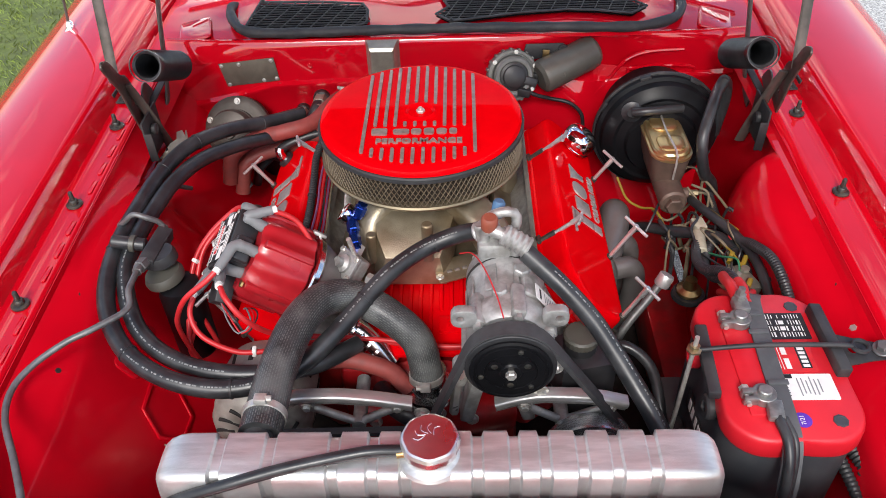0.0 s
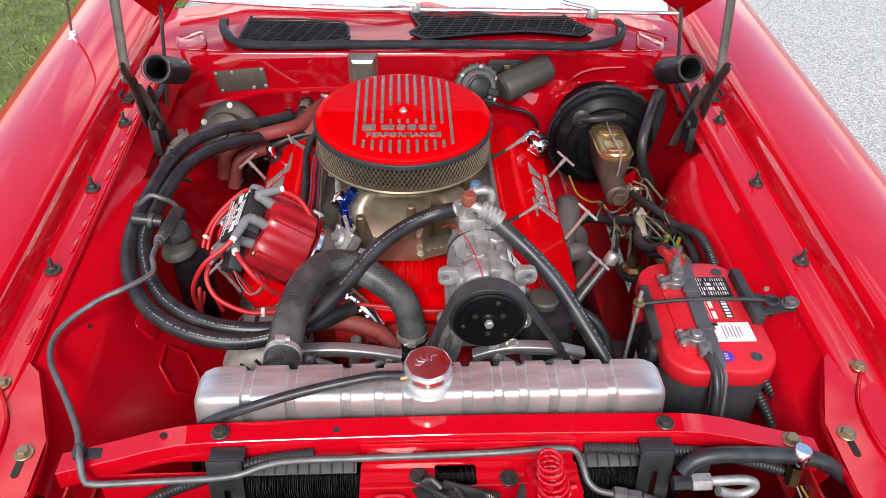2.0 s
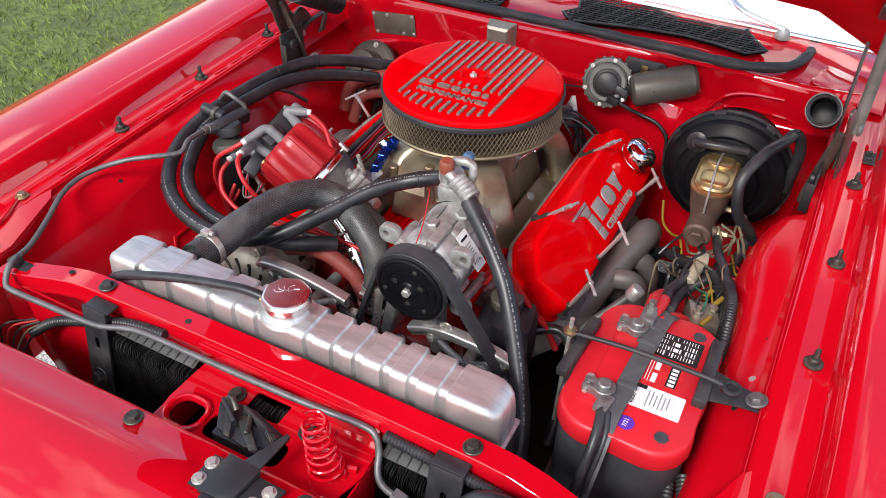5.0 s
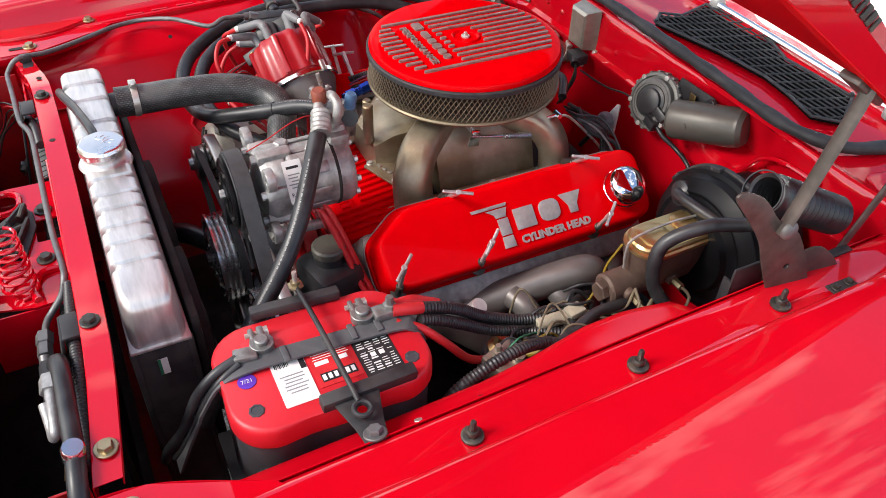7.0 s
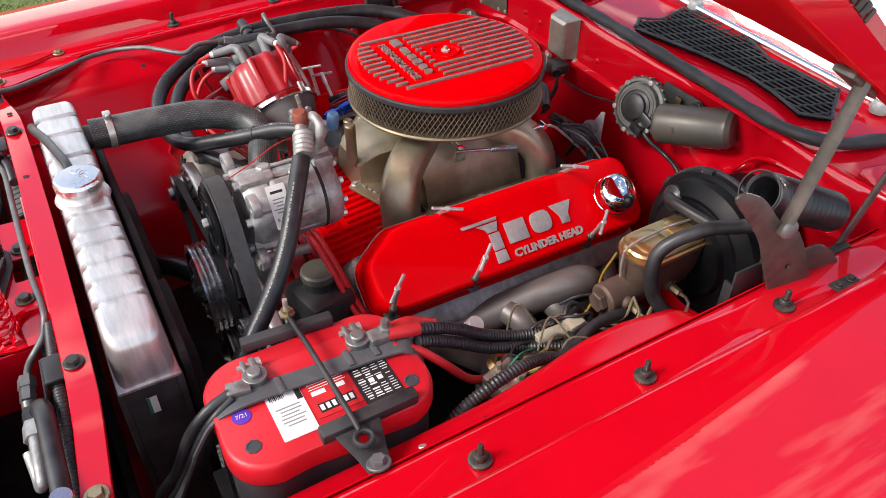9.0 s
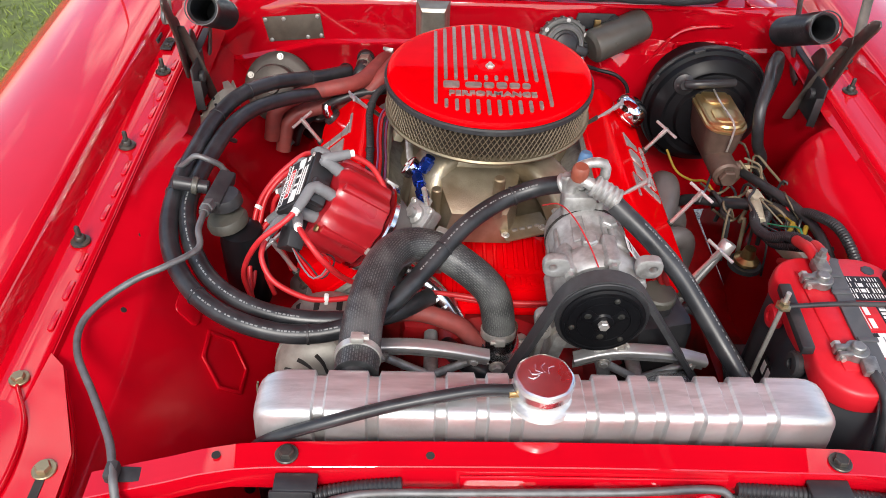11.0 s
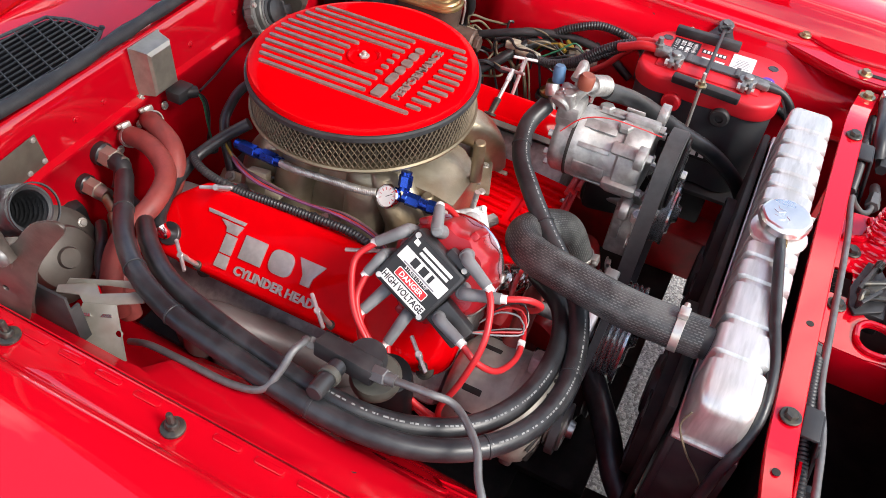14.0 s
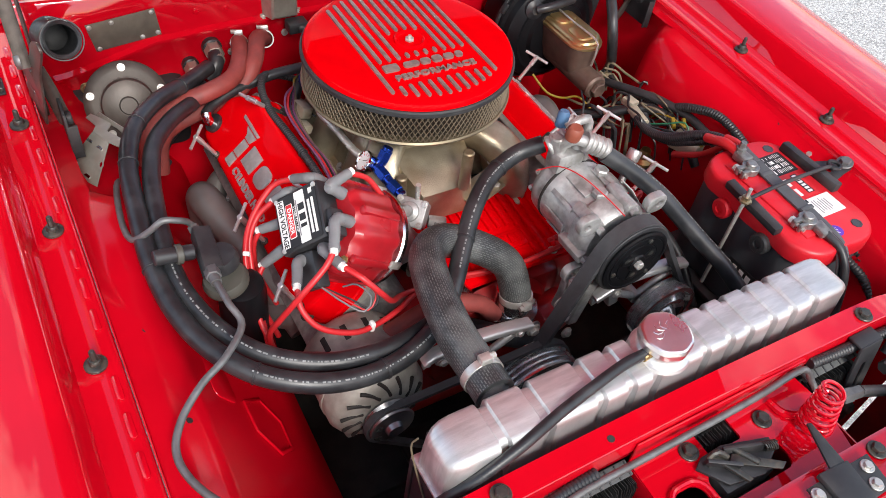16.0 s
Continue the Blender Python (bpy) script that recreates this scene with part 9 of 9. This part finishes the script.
    for k in range(5):
        single("front_wire", tube([(0.47 + 0.006 * k, -0.765, 0.84), (0.48 + 0.012 * k, -0.79, 0.82 - 0.004 * k), (0.50, -0.82 - 0.008 * k, 0.78), (0.49 + 0.01 * k, -0.86, 0.73)], 0.0018, 6), (RUBBER, YELLOW, RUBBER, TANWIRE, RUBBER)[k], "thin wires behind the headlamp", "wire", "front wires")
    for x, lean in ((-0.302, -0.008), (0.271, 0.0)):
        br = thing("condenser_bracket", (x, -0.74, 0.82), "black steel condenser bracket with slot under the bar", "bracket", "condenser brackets")
        low = Vector((x + lean, -0.772, 0.735))
        up = Vector((x, -0.742, 0.898))
        m = axes((low + up) / 2, (1, 0, 0), up - low)
        part("strap", plate(rounded(0.046, (up - low).length, 0.003), 0.004, m, 0.001, ([(a, b + 0.022) for a, b in rounded(0.008, 0.020 if x < 0 else 0.050, 0.0039, 3)],)), MATT_BLACK, br)
        part("flange", box((x, -0.733, 0.897), (0.046, 0.022, 0.005), 0.002), MATT_BLACK, br)
        bolt(br, low + (up - low) * 0.26 + Vector((0, -0.005, 0)), (0, -1, 0.4), 1.3, BLACK_BOLT)
    c = thing("condenser", (-0.02, -0.78, 0.5), "black air conditioning condenser with bent fins", "condenser")
    part("core", box((-0.025, -0.728, 0.66), (0.60, 0.012, 0.34), 0.002), DARK, c)
    rnd = random.Random(9)
    verts, faces = [], []
    for k in range(210):
        x = -0.322 + 0.00285 * k
        wob = [rnd.uniform(-0.0011, 0.0011) for _ in range(7)]
        top = 0.848 + rnd.uniform(-0.006, 0.004)
        n = len(verts)
        for j in range(7):
            z = top - (top - 0.70) * (j / 6) ** 1.4
            for dy in (-0.7500, -0.7345):
                verts.append((x + wob[j] + (0.0006 if dy < -0.74 else -0.0006) * (-1) ** j, dy + 0.004 * (j == 0), z))
        for j in range(6):
            a = n + 2 * j
            faces.append((a, a + 1, a + 3, a + 2))
    me = bpy.data.meshes.new("fin_pack")
    me.from_pydata(verts, [], faces)
    bm = bmesh.new()
    bm.from_mesh(me)
    bpy.data.meshes.remove(me)
    bmesh.ops.solidify(bm, geom=list(bm.faces), thickness=0.0006)
    tagged(part("fin_pack", bm, FIN, c), kind="stuff")
    for a, b in ((-0.330, -0.134), (0.174, 0.280)):
        part("stamped_rail", box(((a + b) / 2, -0.728, 0.858), (b - a, 0.020, 0.004), 0.001, (14, 0, 0)), FIN_RAIL, c, "grey stamped top rail")
    for k in range(40):
        if -0.137 < -0.32 + 0.0152 * k < 0.177:
            continue
        part("rail_slot", box((-0.32 + 0.0152 * k, -0.729, 0.8595), (0.0022, 0.018, 0.003), 0.0006, (14, 0, 0)), MATT_BLACK, c)
    single("lower_rail", box((-0.01, -0.714, 0.872), (0.80, 0.003, 0.022), 0.001, (-8, 0, 0)), RED, "red lower lip of the radiator support", "body panel", "", "structure")
    # panel that closes the passenger end of the nose
    single("condenser_side_panel", box((-0.405, -0.738, 0.715), (0.145, 0.004, 0.30), 0.001), RED_APRON, "red upright panel beside the condenser", "body panel", "", "structure")


lines()


def wiring():
    hose_thing("starter_loom", [(0.413, -0.318, 0.884), (0.412, -0.285, 0.872), (0.408, -0.245, 0.846), (0.404, -0.205, 0.812), (0.408, -0.15, 0.785), (0.42, -0.10, 0.778)], 0.0092, PLASTIC, "black corrugated loom from the battery", "wiring loom", 14, ribs=0.0052, depth=0.0016)
    hose_thing("starter_loom", [(0.425, -0.318, 0.874), (0.424, -0.285, 0.858), (0.420, -0.245, 0.828), (0.418, -0.20, 0.795), (0.425, -0.14, 0.772), (0.45, -0.09, 0.770)], 0.0090, PLASTIC, "black corrugated loom from the battery", "wiring loom", 14, ribs=0.0052, depth=0.0016)
    hose_thing("positive_cable", [(0.402, -0.348, 0.890), (0.400, -0.32, 0.888), (0.401, -0.300, 0.878), (0.404, -0.28, 0.868)], 0.0085, WIRE, "red positive battery cable", "battery cable", 12)
    hose_thing("positive_cable", [(0.420, -0.350, 0.878), (0.435, -0.320, 0.868), (0.450, -0.29, 0.84), (0.452, -0.25, 0.79), (0.44, -0.20, 0.755)], 0.0062, WIRE, "red positive battery cable", "battery cable", 12)
    hose_thing("fender_loom", [(0.490, 0.092, 0.750), (0.485, -0.011, 0.755), (0.490, -0.094, 0.783), (0.494, -0.159, 0.824), (0.506, -0.223, 0.842), (0.513, -0.300, 0.820), (0.515, -0.335, 0.77)], 0.0092, PLASTIC, "black corrugated loom along the apron", "wiring loom", 14, ribs=0.0055, depth=0.0016)
    hose_thing("fender_loom", [(0.440, 0.03, 0.775), (0.455, -0.04, 0.795), (0.480, -0.10, 0.802), (0.500, -0.17, 0.800), (0.505, -0.24, 0.785), (0.50, -0.30, 0.75)], 0.0085, RUBBER, "black taped loom along the apron", "wiring loom", 14)
    hose_thing("fender_loom", [(0.52, -0.540, 0.80), (0.535, -0.59, 0.79), (0.548, -0.64, 0.76), (0.545, -0.68, 0.71)], 0.0105, PLASTIC, "black corrugated loom in front of the battery", "wiring loom", 14, ribs=0.006, depth=0.0018)
    hose_thing("fender_loom", [(0.505, -0.55, 0.79), (0.515, -0.61, 0.77), (0.522, -0.66, 0.72), (0.52, -0.69, 0.67)], 0.0085, PLASTIC, "black corrugated loom in front of the battery", "wiring loom", 14, ribs=0.006, depth=0.0016)
    hose_thing("engine_loom", [(0.32, 0.08, 0.62), (0.345, 0.04, 0.70), (0.40, -0.04, 0.755), (0.44, -0.07, 0.775), (0.47, -0.10, 0.782), (0.492, -0.16, 0.770), (0.50, -0.22, 0.72)], 0.0105, RUBBER, "black taped engine loom under the master cylinder", "wiring loom", 12)
    c = thing("wiring_connector", (0.425, -0.085, 0.775), "pale tan plastic wiring connector", "connector")
    part("shell", join(rod((0.424, -0.122, 0.776), (0.430, -0.070, 0.780), 0.011, 14, 0.002), box((0.432, -0.060, 0.786), (0.022, 0.030, 0.016), 0.003, (0, 0, 8))), CREAM, c)
    rnd = random.Random(11)
    mats = (YELLOW, TANWIRE, RUBBER, YELLOW, WIRE, RUBBER, TANWIRE, GREEN, RUBBER, TANWIRE)
    for k in range(10):
        x, y = 0.475 + rnd.uniform(-0.02, 0.03), -0.20 + rnd.uniform(-0.06, 0.08)
        pts = [(x, y, 0.775 + rnd.uniform(-0.01, 0.02)), (x + rnd.uniform(-0.04, 0.02), y + rnd.uniform(0.02, 0.05), 0.800 + rnd.uniform(-0.02, 0.012)), (x + rnd.uniform(-0.03, 0.03), y + rnd.uniform(0.04, 0.09), 0.79 + rnd.uniform(-0.02, 0.01)), (x + rnd.uniform(-0.05, 0.0), y + rnd.uniform(0.08, 0.14), 0.765)]
        single("loose_wire", tube(pts, rnd.uniform(0.0016, 0.0026), 6), mats[k], "loose thin wire beside the battery", "wire", "loose wires")
    for pts, mt in (([(0.315, 0.12, 0.765), (0.330, 0.08, 0.742), (0.355, 0.055, 0.738), (0.375, 0.03, 0.752), (0.392, -0.01, 0.735)], YELLOW), ([(0.44, 0.045, 0.80), (0.47, 0.03, 0.79), (0.455, -0.01, 0.772), (0.42, -0.03, 0.765), (0.40, -0.05, 0.755)], TANWIRE), ([(0.435, 0.05, 0.79), (0.45, 0.02, 0.775), (0.43, -0.02, 0.762), (0.40, -0.02, 0.752)], TANWIRE), ([(0.35, -0.02, 0.74), (0.365, 0.0, 0.76), (0.38, 0.03, 0.765), (0.40, 0.05, 0.78)], RUBBER)):
        single("brake_wire", tube(pts, 0.0024, 7), mt, "thin tan and yellow wires by the master cylinder", "wire", "brake wires")
    p = thing("relay", (0.465, -0.19, 0.77), "grey terminal block with yellow tipped wires", "relay")
    part("block", join(box((0.468, -0.200, 0.775), (0.05, 0.06, 0.030), 0.005, (0, 8, 20)), lathe([(0.009, 0), (0.009, 0.008), (0.005, 0.009), (0.0045, 0.018), (0, 0.018)], (0.46, -0.21, 0.79), seg=6), lathe([(0.008, 0), (0.008, 0.006), (0, 0.007)], (0.48, -0.185, 0.79), seg=6)), MODULE, p)
    for x, y in ((0.458, -0.165), (0.478, -0.175), (0.47, -0.232)):
        part("tip", rod((x, y, 0.79), (x + 0.010, y + 0.018, 0.797), 0.0045, 8), YELLOW, p, "yellow crimp sleeve")
    g = thing("steering_column_mount", (0.39, -0.14, 0.70), "small brass sender on a black rubber boot", "sender")
    part("boot", lathe([(0.022, 0), (0.022, 0.006), (0.013, 0.012), (0.010, 0.030), (0, 0.030)], (0.402, -0.165, 0.722), (0, 0, 1), 20), BRASS, g)
    part("base", lathe([(0.030, 0), (0.028, 0.008), (0, 0.008)], (0.402, -0.165, 0.712), (0, 0, 1), 24), RUBBER, g)
    # injector-style connector and loom along the passenger side of the intake
    hose_thing("intake_loom", [(-0.17, 0.225, 0.80), (-0.215, 0.220, 0.825), (-0.246, 0.199, 0.845), (-0.268, 0.155, 0.850), (-0.276, 0.09, 0.850), (-0.272, 0.03, 0.851), (-0.268, -0.03, 0.851), (-0.266, -0.10, 0.850), (-0.272, -0.15, 0.840)], 0.0070, PLASTIC, "black corrugated loom along the valve cover", "wiring loom", 14, (0.4, 0.75), ribs=0.0052, depth=0.0015)
    for k, mt in enumerate((VIOLET, WIRE, RUBBER, VIOLET, TANWIRE)):
        e = 0.0045 * k
        single("loose_wire", tube([(-0.205, 0.16, 0.838 + 0.3 * e), (-0.236 + e, 0.120, 0.853 - e), (-0.254 + e, 0.07, 0.857 - 0.5 * e), (-0.256 + e, 0.0, 0.858 - e), (-0.252 + e, -0.07, 0.857 - 0.6 * e), (-0.256 + e, -0.13, 0.848 - e), (-0.27, -0.17, 0.82)], 0.0021, 6), mt, "thin coloured wire beside the intake loom", "wire", "loose wires")
    for k, mt in enumerate((YELLOW, TANWIRE, RUBBER)):
        single("loose_wire", tube([(-0.17, 0.20, 0.83 + 0.006 * k), (-0.20, 0.17, 0.845 - 0.004 * k), (-0.215, 0.13, 0.83), (-0.205 + 0.006 * k, 0.09, 0.815)], 0.0020, 6), mt, "thin wire beside the intake manifold", "wire", "loose wires")
    cc = thing("wiring_connector", (-0.215, 0.10, 0.82), "pale tan plastic wiring connector", "connector")
    part("shell", join(box((-0.212, 0.105, 0.826), (0.022, 0.034, 0.022), 0.003, (0, 20, 10)), box((-0.222, 0.070, 0.815), (0.018, 0.026, 0.016), 0.003, (0, 20, 10))), CREAM, cc)
    rng = random.Random(8)
    for k in range(11):
        def near(x, y, z):
            return (x + rng.uniform(-0.018, 0.018), y + rng.uniform(-0.014, 0.014), z + rng.uniform(-0.016, 0.016))
        single("rear_wire", tube([near(0.00 + 0.004 * k, 0.195, 0.845), near(0.035 + 0.006 * k, 0.225, 0.835), near(0.065 + 0.006 * k, 0.245, 0.800), near(0.085 + 0.006 * k, 0.235, 0.75)], 0.0042 if k % 4 == 0 else 0.0022, 8), RUBBER if k % 5 else BOOT, "dark wires bunched behind the intake manifold", "wire", "rear wires")
    for k in range(16):
        a, b = rng.uniform(0, 1), rng.uniform(0, 1)
        x, y, z = 0.385 + 0.10 * a, 0.05 - 0.20 * b, 0.765 + 0.03 * rng.uniform(-1, 1)
        pts = [(x, y, z - 0.05)]
        for n in range(4):
            pts.append((x + 0.02 * n * (a - 0.4) + rng.uniform(-0.016, 0.016), y - 0.028 * n + rng.uniform(-0.014, 0.014), z + rng.uniform(-0.022, 0.022)))
        single("bay_wire", tube(pts + [(pts[-1][0], pts[-1][1] - 0.02, z - 0.07)], rng.choice((0.0020, 0.0026, 0.0040)), 7), RUBBER if k % 6 else TANWIRE, "dark tangled wire beside the master cylinder", "wire", "bay wires")
    hose_thing("cross_hose", [(-0.02, 0.20, 0.855), (-0.07, 0.23, 0.865), (-0.13, 0.225, 0.85), (-0.17, 0.20, 0.84), (-0.20, 0.17, 0.80)], 0.0085, RUBBER, "black hose behind the air cleaner", "hose", 12)


wiring()


def underside():
    """Frame members, and added dark plates that close the bay below."""
    for s in (-1, 1):
        single("frame_rail", box((MID + s * 0.45, -0.25, 0.43), (0.09, 1.15, 0.12), 0.01), RED_BLOCK, "red painted frame rail under the apron", "frame rail", "frame rails", "structure")
    # added plates: near-black, they keep the bright ground out of the bay's shade
    single("ground_mask_alternator", box((-0.39, -0.53, 0.31), (0.46, 0.46, 0.015), 0.004), DARK, "added dark plate hiding the ground below the alternator", "splash shield", "", "structure")
    single("ground_mask_crank", box((-0.057, -0.430, 0.36), (0.312, 0.20, 0.02), 0.004), DARK, "added dark plate hiding the ground under the crank pulley", "guard plate", "", "structure")
    single("ground_mask_side", box((0.30, -0.43, 0.36), (0.40, 0.20, 0.02), 0.004), DARK, "added dark plate hiding the ground beside the crank pulley", "guard plate", "", "structure")
    single("nose_closing_plate", box((0, -0.90, 0.36), (1.25, 0.40, 0.02), 0.004), DARK, "added dark plate closing the car nose from below", "splash shield", "", "structure")
    single("crossmember", box((0, 0.02, 0.30), (1.10, 0.86, 0.06), 0.02), DARK, "dark slab closing the bay under the engine", "crossmember", "", "structure")
    single("front_crossmember", box((0, -0.66, 0.42), (0.95, 0.10, 0.06), 0.01), RED_BLOCK, "red lower radiator crossmember", "crossmember", "", "structure")
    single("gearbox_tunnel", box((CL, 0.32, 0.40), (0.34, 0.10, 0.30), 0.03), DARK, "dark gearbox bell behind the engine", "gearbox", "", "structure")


underside()
